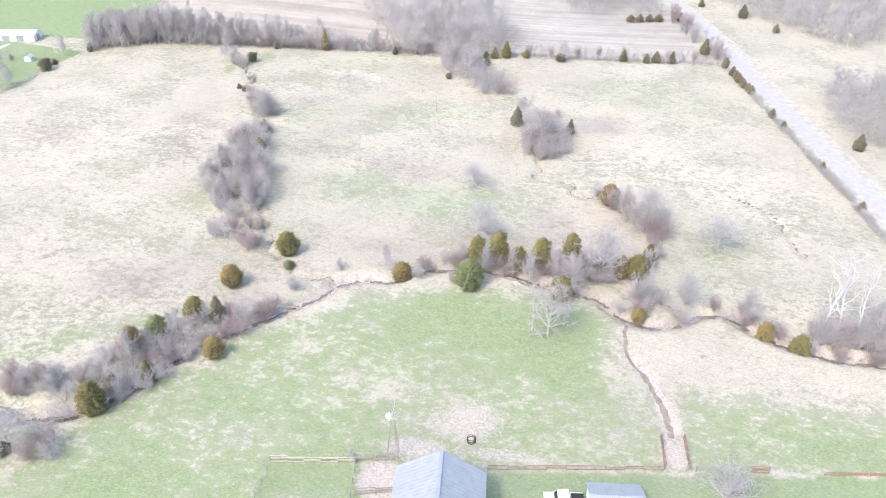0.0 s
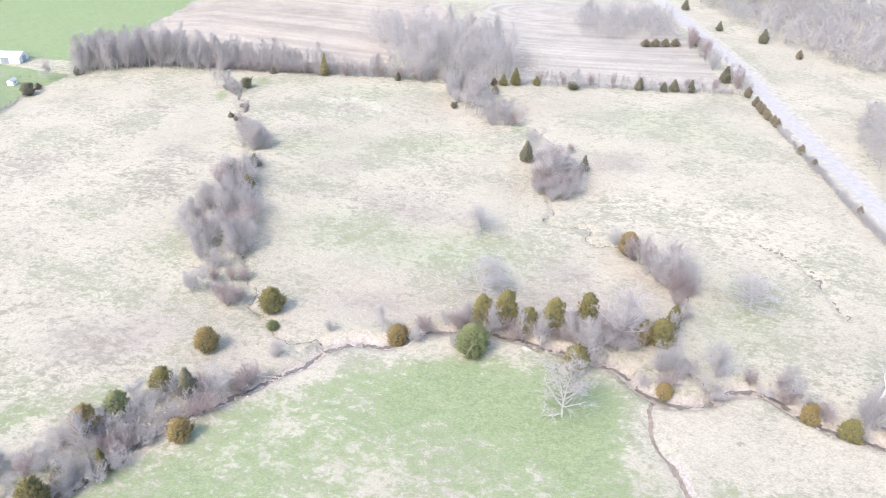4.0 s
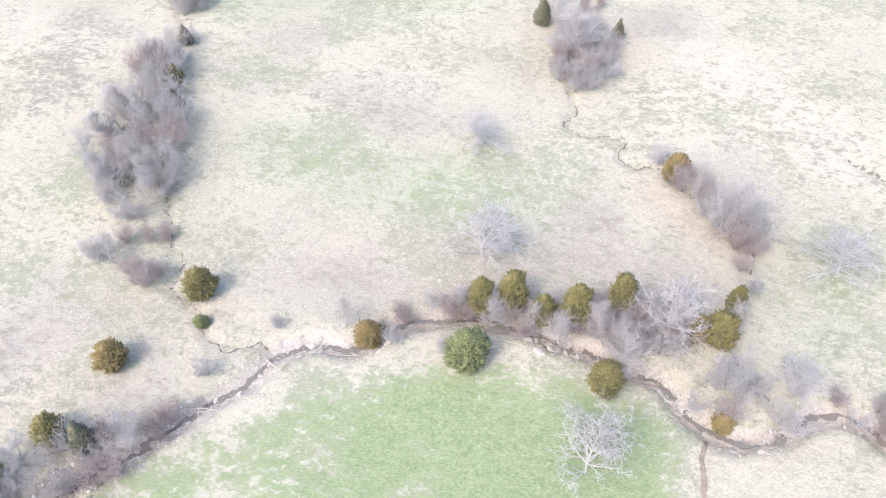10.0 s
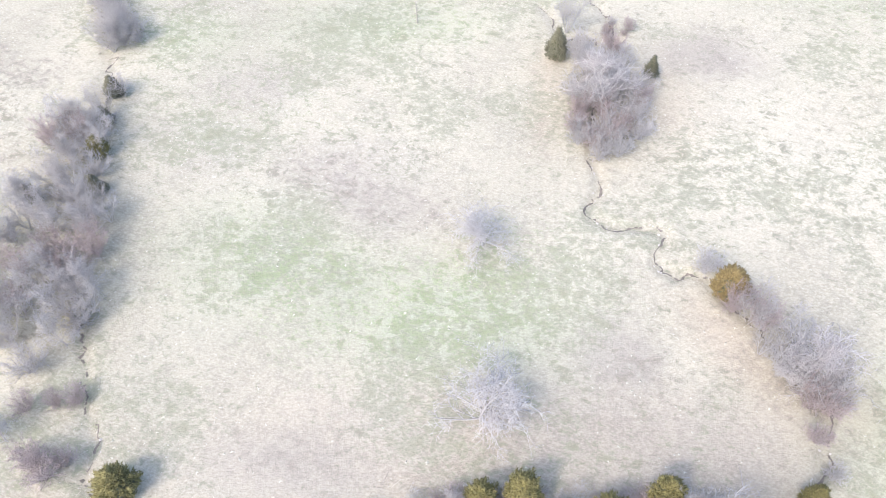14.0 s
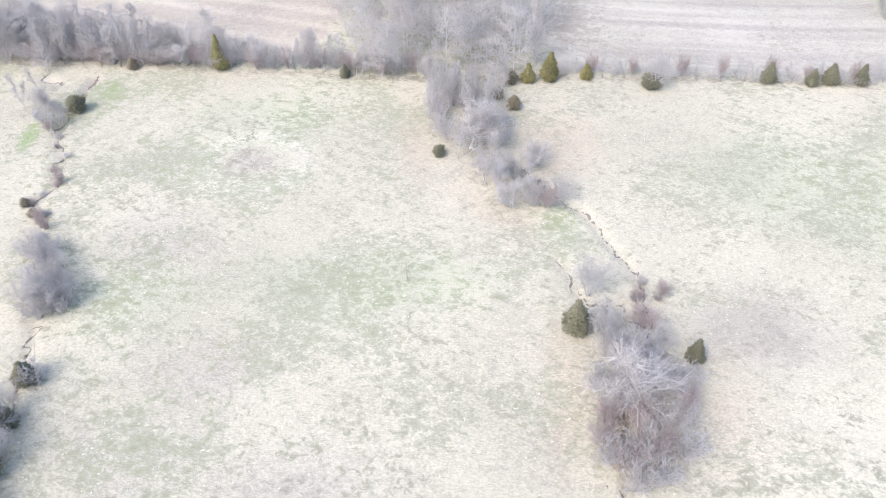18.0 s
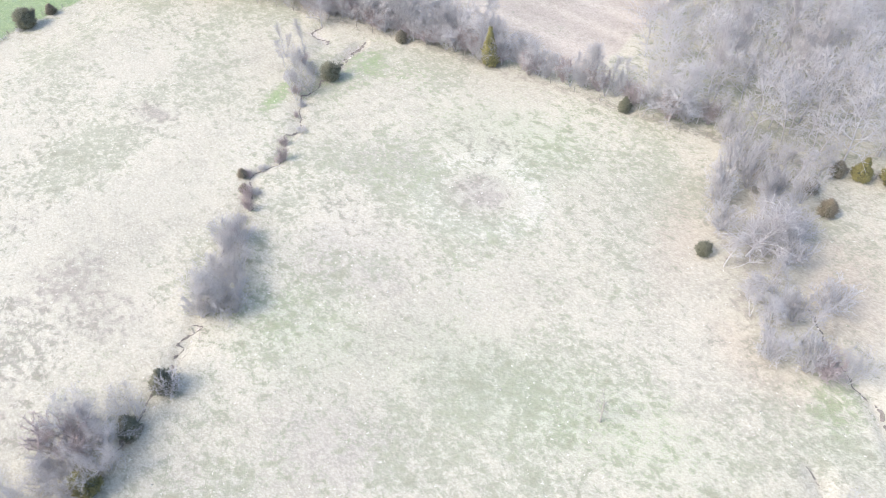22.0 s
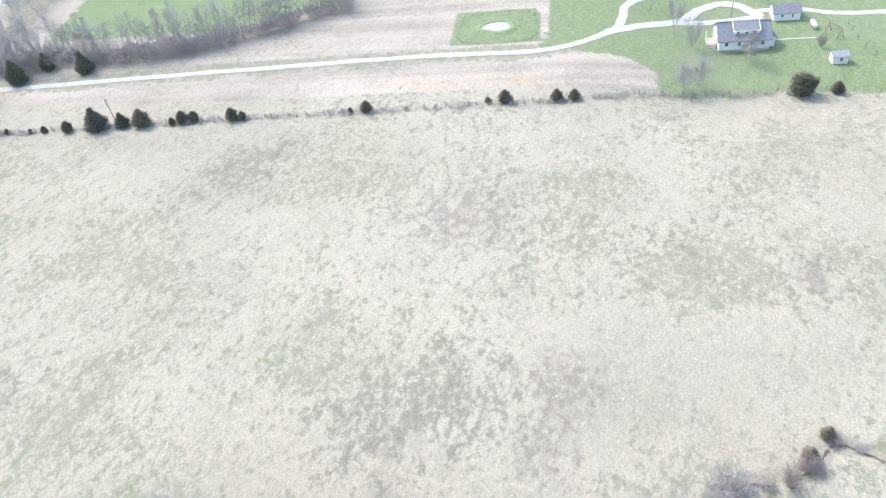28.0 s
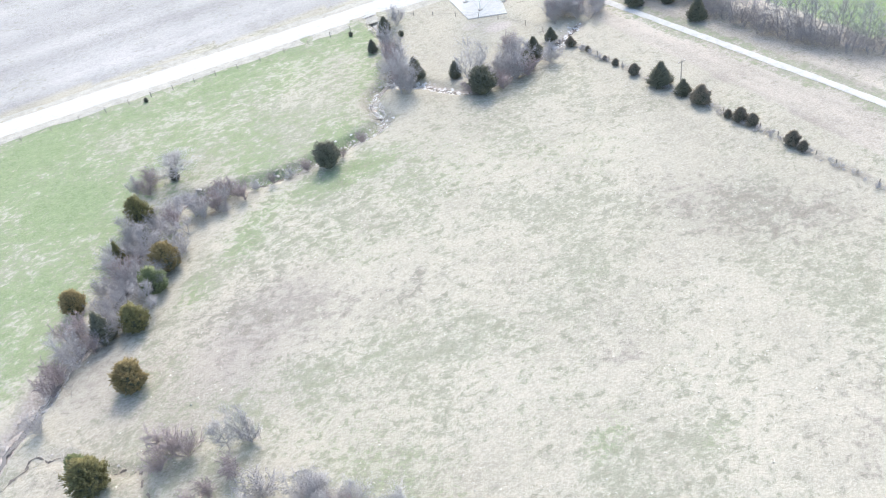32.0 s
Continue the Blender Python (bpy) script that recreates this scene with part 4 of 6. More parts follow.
# kind: seed, foliage, fullness of the top (0 a cone, 1 a dome)
CEDARS = {"gold": (21, M_CEDARGOLD, 0.75), "olive": (22, M_CEDAROLIVE, 0.7), "green": (23, M_CEDAR, 0.75), "dark": (24, M_CEDARDARK, 0.22), "spire": (25, M_CEDAROLIVE, 0.15), "round": (26, M_CEDARDARK, 1.0), "brown": (27, M_CEDARBROWN, 0.5)}
CEDAR_LABEL = {"gold": "bushy red cedar with bronze-orange winter foliage", "olive": "bushy red cedar with olive-yellow winter foliage", "green": "bushy green cedar with dense foliage",
               "dark": "dark green cedar standing on a fence line", "spire": "tall narrow olive cedar in the hedge", "round": "low rounded dark juniper bush", "brown": "rounded brownish-olive juniper on a fence line"}


def cedar(key, x, y, wide, tall=None, group=""):
    sx = wide / 4.2
    sz = (tall or wide * 1.25) / 5.0
    m = base_at(x, y, random.random() * 6.28, sx, sz, 0.05)
    if "cedar_" + key not in PROTO:
        crown, core, trunk = cedar_meshes(*CEDARS[key])
        ob = new("cedar_tree")
        part("trunk", trunk, ob)
        c = part("crown", crown, ob)
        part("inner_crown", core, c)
        PROTO["cedar_" + key] = ob
    else:
        ob = copy_thing(PROTO["cedar_" + key], Matrix.Identity(4))
    ob.matrix_basis = m
    return tagged(ob, CEDAR_LABEL[key], "tree", group)


# cedars along the creek: kind, x, y, spread
for key, x, y, w in (("gold", -47.8, 112, 4.2), ("olive", -40.5, 124.3, 4.6), ("green", -39, 119.5, 2.0), ("gold", -17, 120, 3.8), ("green", -4, 117.5, 5.6), ("olive", 13, 115.5, 4.6), ("gold", 27, 112, 2.8),
                     ("gold", 48.2, 108.6, 3.0), ("olive", 53.7, 106.4, 3.6), ("olive", -57.2, 77.6, 4.4), ("spire", -52.1, 85.0, 2.6), ("gold", -57.9, 91.6, 4.4), ("gold", -44, 92, 3.6), ("green", -55, 95.5, 4.0), ("olive", -50.8, 101.6, 4.0), ("dark", -46.6, 101, 3.4),
                     ("olive", -3, 126.4, 3.3), ("olive", 1.2, 127.2, 3.6), ("olive", 5.2, 125.2, 3.0), ("olive", 9.6, 125.8, 3.6), ("olive", 15.6, 128.4, 3.2), ("gold", -5.6, 125.8, 2.2), ("olive", 28, 124.5, 4.2), ("gold", 25, 124, 2.2),
                     ("olive", 31, 130, 2.2), ("gold", 26, 156, 3.8)):
    cedar(key, x, y, w * (1.3 if y > 123 and -5 < x < 32 else 1.1), 7.6 if y > 123 and -5 < x < 20 and w > 3 else 5.8 if y > 123 and -5 < x < 32 else {-57.2: 6.2, -52.1: 4.8, -46.6: 5.6, 48.2: 4.6}.get(x, w * 1.2), group="cedars along the creek")
for key, x, y, w, t in (("spire", -64, 259.6, 3.8, 7.6), ("brown", -81.4, 258, 2.5, 2.6), ("round", -85.1, 242.4, 3.7, 3.6), ("round", -18, 235.5, 2.4, 2.2), ("brown", -7, 260, 2.6, 3.0), ("spire", -4, 261, 3.6, 4.0), ("spire", 0, 262, 4.6, 6.0),
                        ("spire", 7, 263, 3.4, 3.2), ("round", 19, 261, 4.2, 3.0), ("dark", 41, 265, 3.5, 4.6), ("dark", 49, 265, 3.2, 3.6), ("dark", 52.5, 266, 4.2, 4.4), ("dark", 58, 266, 3.2, 4.6), ("dark", -39, 259, 2.5, 3.0),
                        ("dark", 19, 196, 2.8, 4.5), ("dark", -63.2, 184, 3.8, 3.8), ("brown", -80.9, 216.0, 1.8, 1.8), ("brown", -78.4, 213.7, 2.0, 1.6), ("dark", 4.2, 199.5, 4.4, 6.0), ("brown", -6.2, 251, 2.8, 3.2), ("brown", -9.4, 254.6, 2.6, 3.0), ("dark", -58.2, 164.2, 3.4, 4.0), ("olive", -60.5, 171, 3.4, 4.4), ("dark", -62.4, 178, 3.4, 3.8), ("dark", -66.4, 162, 3.0, 3.8)):
    cedar(key, x, y, w, t, "cedars of the north field")
for x, y, w in ((76, 264, 3.1), (76.3, 255, 3.0), (76.7, 252, 2.6), (76.6, 248, 2.9), (77.2, 245.6, 2.4), (77, 243, 2.6), (77.8, 240, 2.4), (78, 237, 2.6), (79, 217, 2.6), (80, 209, 2.0), (72, 279, 4.9), (71, 324, 3.3), (107, 314, 3.2), (99, 335, 4.8), (85, 352, 3.5), (96, 196, 3.9), (77, 389, 4.4), (82, 182, 1.8), (83.5, 160, 2.2)):
    cedar("dark" if w > 3.2 else "brown", x, y, w, group="cedars beside the gravel road")
for x, y in ((50, 320), (54, 321), (58, 322), (62, 323)):
    cedar("brown", x, y, 4.2, 3.4, "cedars beside the gravel road")
for i, (x, y, w) in enumerate(((-142, 74, 2.8), (-143, 79, 2.2), (-144, 83, 1.2), (-144, 88, 1.0), (-144, 91, 1.5), (-144, 96, 2.3), (-144.5, 102, 4.6), (-145, 107, 3.0), (-145, 111, 3.6), (-145, 117, 1.6), (-145.5, 119, 2.6), (-146, 121, 2.2),
                (-146, 128.6, 2.6), (-146, 130.6, 1.8), (-147, 151, 1.1), (-147, 154, 2.3), (-148, 176, 1.3), (-148, 179, 2.5), (-148, 188, 2.3), (-148, 191, 2.1), (-150.6, 229, 4.2), (-150.8, 234.7, 2.3))):
    cedar("round" if i == 20 else "brown" if w < 2.7 or i in (8, 11) else "dark", x, y, w * 1.08, w * 1.05, "cedars on the west fence")
for key, x, y, w in (("round", -88, 84, 4.6), ("round", -120.5, 81.8, 5.2), ("dark", -135.8, 76.7, 4.4), ("dark", -131.8, 80, 3.6), ("dark", -120, 73, 3.2), ("dark", -114, 68, 4.4), ("dark", -113, 51, 2.8), ("dark", -120, 43, 3.7), ("round", -118, 52, 1.2), ("round", -113, 40, 1.1),
                     ("dark", -65.2, 68.2, 2.2), ("dark", -57, 83, 3.4), ("dark", -166.8, 88.3, 4.6), ("dark", -163.6, 74, 5.2), ("dark", -168.7, 78.3, 3.8), ("round", -121, 49, 1.3), ("round", -68, 35, 1.0), ("round", -117, 56, 1.3)):
    cedar(key, x, y, w, w * 1.1, group="cedars of the lower creek")

# single bare trees: kind, x, y, spread
for key, x, y, w in (("oak_a", -5, 160.5, 8.0), ("oak_b", -3.5, 136, 11.0), ("pale_tree", 21.5, 124.5, 11.0), ("pale_tree", 15, 118.5, 7.0), ("oak_b", 10.5, 104, 9.0), ("oak_a", 46.5, 138, 9.4), ("pale_tree", 33.5, 145, 10), ("oak_c", 28, 152, 6),
                     ("oak_c", 28, 117, 6.2), ("oak_a", 36, 117, 5.8), ("oak_b", 47, 114, 4.6), ("sycamore", 12.2, 188, 12.0), ("white_tree", 57.8, 110.6, 9.0), ("white_tree", 61.4, 111, 9.6), ("white_tree", 64.6, 111.2, 8.6), ("white_tree", 68.4, 110, 7.0), ("slim_c", 58, 110, 5.0), ("slim_c", 65, 106.5, 5.0), ("slim_a", 69, 107, 5.0), ("slim_c", 72, 110, 5.0), ("slim_b", 67, 110.5, 5.0), ("slim_c", 77, 108, 5.0), ("oak_c", 6, 206, 6.6), ("sycamore", -13, 238, 10.0),
                     ("oak_a", -32, 260, 13.0), ("oak_b", 20, 261, 7.0), ("oak_a", -47, 262, 7.5), ("oak_b", -56, 261, 6.6), ("oak_a", -66, 196, 6.0), ("oak_c", -66, 175, 6.5), ("pale_tree", -98, 255.5, 6.0), ("oak_c", -91, 241, 4.4),
                     ("oak_a", -65.2, 69.2, 7.2), ("oak_a", -109, 71, 7.5), ("oak_c", -121, 78, 8.5), ("pale_tree", -129, 80, 6.4), ("oak_b", -55, 128.5, 3.4), ("oak_a", 33, 70, 7.0), ("oak_c", -57, 128, 3.4), ("pale_tree", 7.5, 122.6, 5.0), ("pale_tree", -1.5, 124.4, 4.6), ("pale_tree", 12.5, 123, 5.0), ("pale_tree", 4.2, 123.6, 4.0), ("pale_tree", -5.5, 126, 4.0), ("pale_tree", 15.5, 121.5, 5.0), ("pale_tree", 30, 126, 4.0), ("pale_tree", -20, 121.5, 3.0), ("pale_tree", -56, 88, 5.0), ("oak_c", -42, 101.5, 5.5), ("oak_b", -55.4, 81.4, 4.6),
                     ("oak_a", -162.3, 222.5, 5.5), ("slim_c", -172.5, 210.5, 5.0), ("oak_c", -167.4, 213.1, 4.6), ("oak_a", -151.4, 209.7, 5.2), ("oak_b", -153.8, 212.4, 4.6), ("slim_c", -182.6, 206.5, 4.6), ("slim_c", -188, 229, 4.6)):
    plant(key, x, y, w * (1.3 if key in ("oak_a", "oak_b") and y < 200 else 1.12 if key in ("pale_tree", "sycamore") else 1.0), {57.8: 15.5, 61.4: 16.0, 64.6: 14.5, 68.4: 9.0, 58: 6, 65: 6, 69: 6.5, 72: 6.5, 67: 7, 77: 6.5, -5: 6.5, -3.5: 8.0, -65.2: 6.5, 46.5: 7, 12.2: 11.5, -172.5: 8, -151.4: 6.5, -153.8: 6, -162.3: 7.5}.get(x), "single trees of the pasture")
plant("snag", -19, 206, 3.0, 5.0)

# shrubs and thickets: kind, x, y, spread
for key, x, y, w in (("shrub_a", 23.5, 159, 4.6), ("shrub_b", 35, 141, 5.5), ("shrub_b", -13, 123.8, 4.0), ("shrub_a", -14, 119.5, 3.2), ("shrub_a", -7, 118.5, 3.0), ("shrub_b", -49, 125, 5.6), ("shrub_b", -50.8, 126.6, 4.6), ("shrub_b", -47.5, 126.5, 3.6), ("shrub_b", -49, 134, 3.6), ("shrub_b", -54.3, 132.4, 3.6), ("shrub_b", -51.2, 133.2, 3.0), ("shrub_a", -57.5, 129, 3.6),
                     ("shrub_a", -29, 120, 2.2), ("shrub_a", -36, 112, 3.2), ("shrub_a", 27, 117, 5), ("shrub_b", 0, 224, 5.0), ("shrub_a", -6, 223.5, 5.0), ("shrub_a", -2, 234, 6.2), ("shrub_b", -77, 213, 2.6), ("shrub_b", -75, 211, 2.4),
                     ("shrub_b", -73, 206, 2.4), ("shrub_b", -78, 222, 2.3), ("shrub_a", -62, 184, 4.0), ("shrub_b", -60.1, 70.0, 4.4), ("shrub_b", -61.5, 67.5, 4.0), ("shrub_a", -58.4, 68, 3.4), ("shrub_b", -73, 83, 3.8), ("shrub_a", -56, 137, 5.4), ("shrub_a", -60, 140, 4.2), ("shrub_a", -150, 67, 8.0), ("shrub_a", -156.5, 71, 5.0), ("shrub_b", -166.4, 235.8, 2.2),
                     ("shrub_a", -123, 43, 5.0), ("shrub_a", -126, 79, 5.0), ("shrub_b", 16, 207, 2.6), ("shrub_b", 12.5, 205.5, 2.4), ("shrub_b", 3, 122.5, 3.5), ("shrub_b", 33, 137, 3.5), ("shrub_a", 34, 133, 3.0),
                     ("shrub_a", 55.4, 106.6, 3.4), ("shrub_a", 65, 107, 6.0), ("shrub_a", 57, 109, 5.0), ("shrub_b", 62, 109, 5.0), ("shrub_a", 69, 108, 6.0), ("shrub_b", 60, 105.5, 4.0), ("shrub_a", 73, 109, 6.0), ("oak_c", 68, 111, 7.0), ("oak_c", 75, 110, 7.0), ("shrub_b", 66, 104.8, 4.0), ("shrub_b", -96, 80, 2.4), ("shrub_a", -17.5, 72.6, 1.2)):
    plant(key, x, y, w, group="thickets of the creeks")


def scatter(poly, n, seed, gap=1.2):
    rs = np.random.RandomState(seed)
    xs, ys = zip(*poly)
    out = []
    for _ in range(n * 30):
        p = (min(xs) + rs.rand() * (max(xs) - min(xs)), min(ys) + rs.rand() * (max(ys) - min(ys)))
        if inside(np.array([p[0]]), np.array([p[1]]), poly)[0] and all((p[0] - q[0]) ** 2 + (p[1] - q[1]) ** 2 > gap * gap for q in out):
            out.append(p)
            if len(out) == n:
                break
    return out


W_GROVE = [(-68, 181), (-61.5, 181), (-56, 163), (-50, 146), (-54, 139), (-62, 142), (-68, 150), (-67, 165)]
for i, (x, y) in enumerate(scatter(W_GROVE, 44, 31, 2.1)):
    k = ("oak_c", "oak_a", "shrub_a", "oak_b", "oak_c", "shrub_b")[i % 6]
    plant(k, x, y, 5.0 + 1.5 * random.random(), (5.6 if k[0] == "o" else 4.0) + 2 * random.random(), "west grove")
for i, (x, y) in enumerate(scatter([(-74, 206), (-69, 206), (-63.5, 196), (-65, 191.5), (-70, 194)], 12, 30, 1.9)):
    plant(("oak_c", "shrub_a", "shrub_a")[i % 3], x, y, 3.6 + 1.5 * random.random(), 3.6 + 1.5 * random.random(), "west grove")
S_GROVE = [(7, 202), (6.5, 188), (7, 177.5), (14.5, 177), (18, 186), (18, 197), (15, 202)]
for i, (x, y) in enumerate(scatter(S_GROVE, 30, 32, 1.9)):
    plant(("shrub_a", "shrub_b", "oak_c", "shrub_a")[i % 4], x, y, 4.2 + 1.4 * random.random(), 3.6 + 1.6 * random.random(), "sycamore grove")
for i, (x, y) in enumerate(scatter([(56, 106.5), (66, 105), (80, 105), (84, 110), (62, 112), (57, 110)], 26, 29, 1.7)):
    plant(("oak_c", "shrub_a", "shrub_a")[i % 3], x, y, 3.6 + 1.4 * random.random(), 3.2 + 1.8 * random.random(), "creek-bank thicket")
E_GROVE = [(26, 154), (32, 151), (37, 144), (37, 139), (33, 139), (28, 147)]
for i, (x, y) in enumerate(scatter(E_GROVE, 10, 33, 2.2)):
    plant(("shrub_a", "shrub_b", "oak_c")[i % 3], x, y, 4.5 + 1.5 * random.random(), 5.0 + 1.5 * random.random(), "east grove")
N_GROVE = [(-22, 259), (-20, 246), (-15, 234), (-8, 225), (-1, 222), (4, 226), (-2, 229), (-8, 235), (-7, 246), (-9, 256), (-9, 259)]
for i, (x, y) in enumerate(scatter(N_GROVE, 32, 34, 2.4)):
    plant(("shrub_a", "slim_a", "slim_c", "oak_c", "shrub_a", "oak_b")[i % 6], x, y, 4.4 + 1.8 * random.random(), (4.2 if y < 246 else 6.0) + 2.6 * random.random(), "north grove")
BANK_W = [(-66, 79), (-60.8, 75), (-57.4, 76.6), (-54.1, 79), (-51.3, 82.5), (-49, 87.3), (-46, 91.3), (-42, 97), (-38, 102), (-38, 106), (-46, 103), (-53, 100), (-60, 91), (-66, 84)]
for i, (x, y) in enumerate(scatter(BANK_W, 46, 35, 1.7)):
    plant(("shrub_a", "oak_c", "shrub_a", "shrub_b", "oak_c", "slim_c")[i % 6], x, y, 3.4 + 1.6 * random.random(), 2.8 + 1.8 * random.random(), "creek-bank thicket")
for i, (x, y) in enumerate(scatter([(-73, 79), (-66, 79), (-64, 85), (-70, 84)], 6, 40, 1.8)):
    plant(("shrub_b", "shrub_a")[i % 2], x, y, 3.0 + 1.2 * random.random(), 2.6 + 1.4 * random.random(), "creek-bank thicket")
BANK_N = [(-10, 126), (-2, 127.5), (8, 128), (20, 129), (24, 126), (22, 121), (12, 123), (0, 126), (-9, 124.5)]
for i, (x, y) in enumerate(scatter(BANK_N, 58, 36, 1.3)):
    plant(("shrub_b", "shrub_a", "oak_c", "shrub_b")[i % 4], x, y, 3.2 + 1.3 * random.random(), 2.4 + 1.4 * random.random(), "creek-bank thicket")
for i, (x, y) in enumerate(scatter([(24, 114), (24, 120), (40, 120), (52, 113), (51, 109), (44, 114), (36, 113), (30, 112)], 16, 37, 2.4)):
    plant(("shrub_a", "shrub_b", "oak_c")[i % 3], x, y, 3.0 + 1.8 * random.random(), 2.2 + 1.4 * random.random(), "creek-bank thicket")
for i, (x, y) in enumerate(scatter([(-138, 82), (-134, 72), (-126, 72), (-118, 78), (-120, 82), (-128, 84)], 14, 38, 2.0)):
    plant(("shrub_b", "oak_c", "shrub_a")[i % 3], x, y, 4.2 + 1.6 * random.random(), 3.2 + 1.4 * random.random(), "creek-bank thicket")
for i, (x, y) in enumerate(scatter([(-112, 74), (-106, 70), (-104, 66), (-110, 58), (-116, 48), (-121, 50), (-117, 62)], 9, 39, 2.0)):
    plant(("shrub_a", "oak_c", "shrub_b")[i % 3], x, y, 3.5 + 2 * random.random(), 4.0 + 2 * random.random(), "creek-bank thicket")
for i, (x, y) in enumerate(scatter([(-157, 60), (-147, 63), (-146, 69), (-155, 74), (-160, 68)], 14, 61, 1.8)):
    plant(("shrub_a", "oak_c", "shrub_b")[i % 3], x, y, 3.6 + 1.6 * random.random(), 3.4 + 1.6 * random.random(), "creek-bank thicket")
for i, t in enumerate(np.linspace(0.05, 0.95, 8)):
    x, y = -68 - 24 * t, 82.5 + random.uniform(-1.5, 1.5)
    plant("shrub_b" if i % 2 else "shrub_a", x, y, 1.8 + 1.2 * random.random(), 1.6 + random.random(), "creek-bank thicket")
for key, x, y, w, h in (("slim_c", -86.6, 234.8, 3.6, 5.0), ("oak_c", -88.7, 237.6, 3.8, 4.6), ("slim_a", -89.6, 240, 3.6, 5.6), ("oak_c", -86.2, 238, 3.4, 4.2), ("slim_b", -94.5, 241.2, 3.2, 5.6), ("slim_c", -97, 244.2, 3.2, 6.0), ("slim_a", -95.2, 247.4, 3.2, 6.0),
                        ("shrub_b", -87.4, 236.2, 2.6, 2.2), ("shrub_a", -90.4, 238.6, 2.8, 2.6), ("shrub_a", -88.4, 241.4, 2.6, 2.8), ("shrub_b", -92, 243.6, 2.4, 2.4)):
    plant(key, x, y, w, h, "west grove")

for i, (x, y) in enumerate(((-80, 216.6), (-79.4, 219), (-78.4, 221.5), (-77.2, 214.4), (-75.8, 211.6), (-74.4, 209), (-81, 225), (-80.6, 228.6), (-83.6, 231.6), (-85, 234), (-72.8, 205.5), (13.5, 209), (15, 206), (12.6, 205.6))):
    plant(("shrub_b", "shrub_a")[i % 2], x + random.uniform(-0.5, 0.5), y, 1.1 + 1.2 * random.random(), 0.9 + 0.9 * random.random(), "thickets of the creeks")

# hedge trees on the north boundary, each its own
HEDGE_N = [(-148, 249), (-149, 266), (-110, 270), (-80, 265), (-62, 263), (-62, 260.5), (-84, 259), (-106, 258)]
for i, (x, y) in enumerate(scatter([(-146, 250), (-148, 264), (-118, 268), (-108, 260)], 18, 48, 3.4)):
    plant(("oak_a", "oak_c", "oak_b")[i % 3], x, y, 6.5 + 2 * random.random(), 10.0 + 3.0 * random.random(), "north hedge")
plant("pale_tree", -134.5, 250.5, 7.0, 11.0, "north hedge", "leafless tree with a cream-coloured crown")
plant("oak_b", -153.5, 244.2, 6.0, 7.5, "single trees of the pasture")
cedar("dark", -146, 249.8, 2.6, 3.6, "cedars on the west fence")
for i, (x, y) in enumerate(scatter(HEDGE_N, 100, 42, 2.2)):
    plant(("slim_a", "oak_a", "slim_b", "oak_b", "slim_c", "oak_c")[i % 6], x, y, 5.6 + 2.2 * random.random(), (7.5 if x > -110 else 9.5) + 3.0 * random.random(), "north hedge")
for i, t in enumerate(np.linspace(0.01, 0.99, 46)):
    plant(("shrub_a", "shrub_b")[i % 2], -106 + 44 * t, 258.3 + 2.0 * t + random.uniform(0.2, 2.2), 3.2 + 1.5 * random.random(), 2.6 + 1.6 * random.random(), "north hedge")
for i, t in enumerate(np.linspace(0.01, 0.99, 34)):
    plant(("slim_b", "slim_c", "shrub_b", "slim_a")[i % 4], 3 + 69 * t + random.uniform(-1, 1), 264.6 + 2.2 * t + random.uniform(0, 1.4), 2.0 + 1.4 * random.random(), 2.6 + 2.6 * random.random(), "north hedge")
for i, t in enumerate(np.linspace(0, 1, 26)):
    plant(("shrub_a", "slim_b", "shrub_b", "slim_c")[i % 4], -60 + 38 * t, 260.3 + random.uniform(0, 2.5), 3.6 + 1.5 * random.random(), 3.5 + (3.5 if i % 4 in (1, 3) else 0) * random.random() + 1, "north hedge")
ROAD_HEDGE = [(74, 268), (70, 290), (66, 330), (71, 330), (76, 292), (78, 268)]
for i, (x, y) in enumerate(scatter(ROAD_HEDGE, 20, 44, 2.0)):
    plant(("shrub_a", "slim_c", "shrub_b")[i % 3], x, y, 4.0 + 2 * random.random(), 4 + 4 * random.random(), "road hedge")
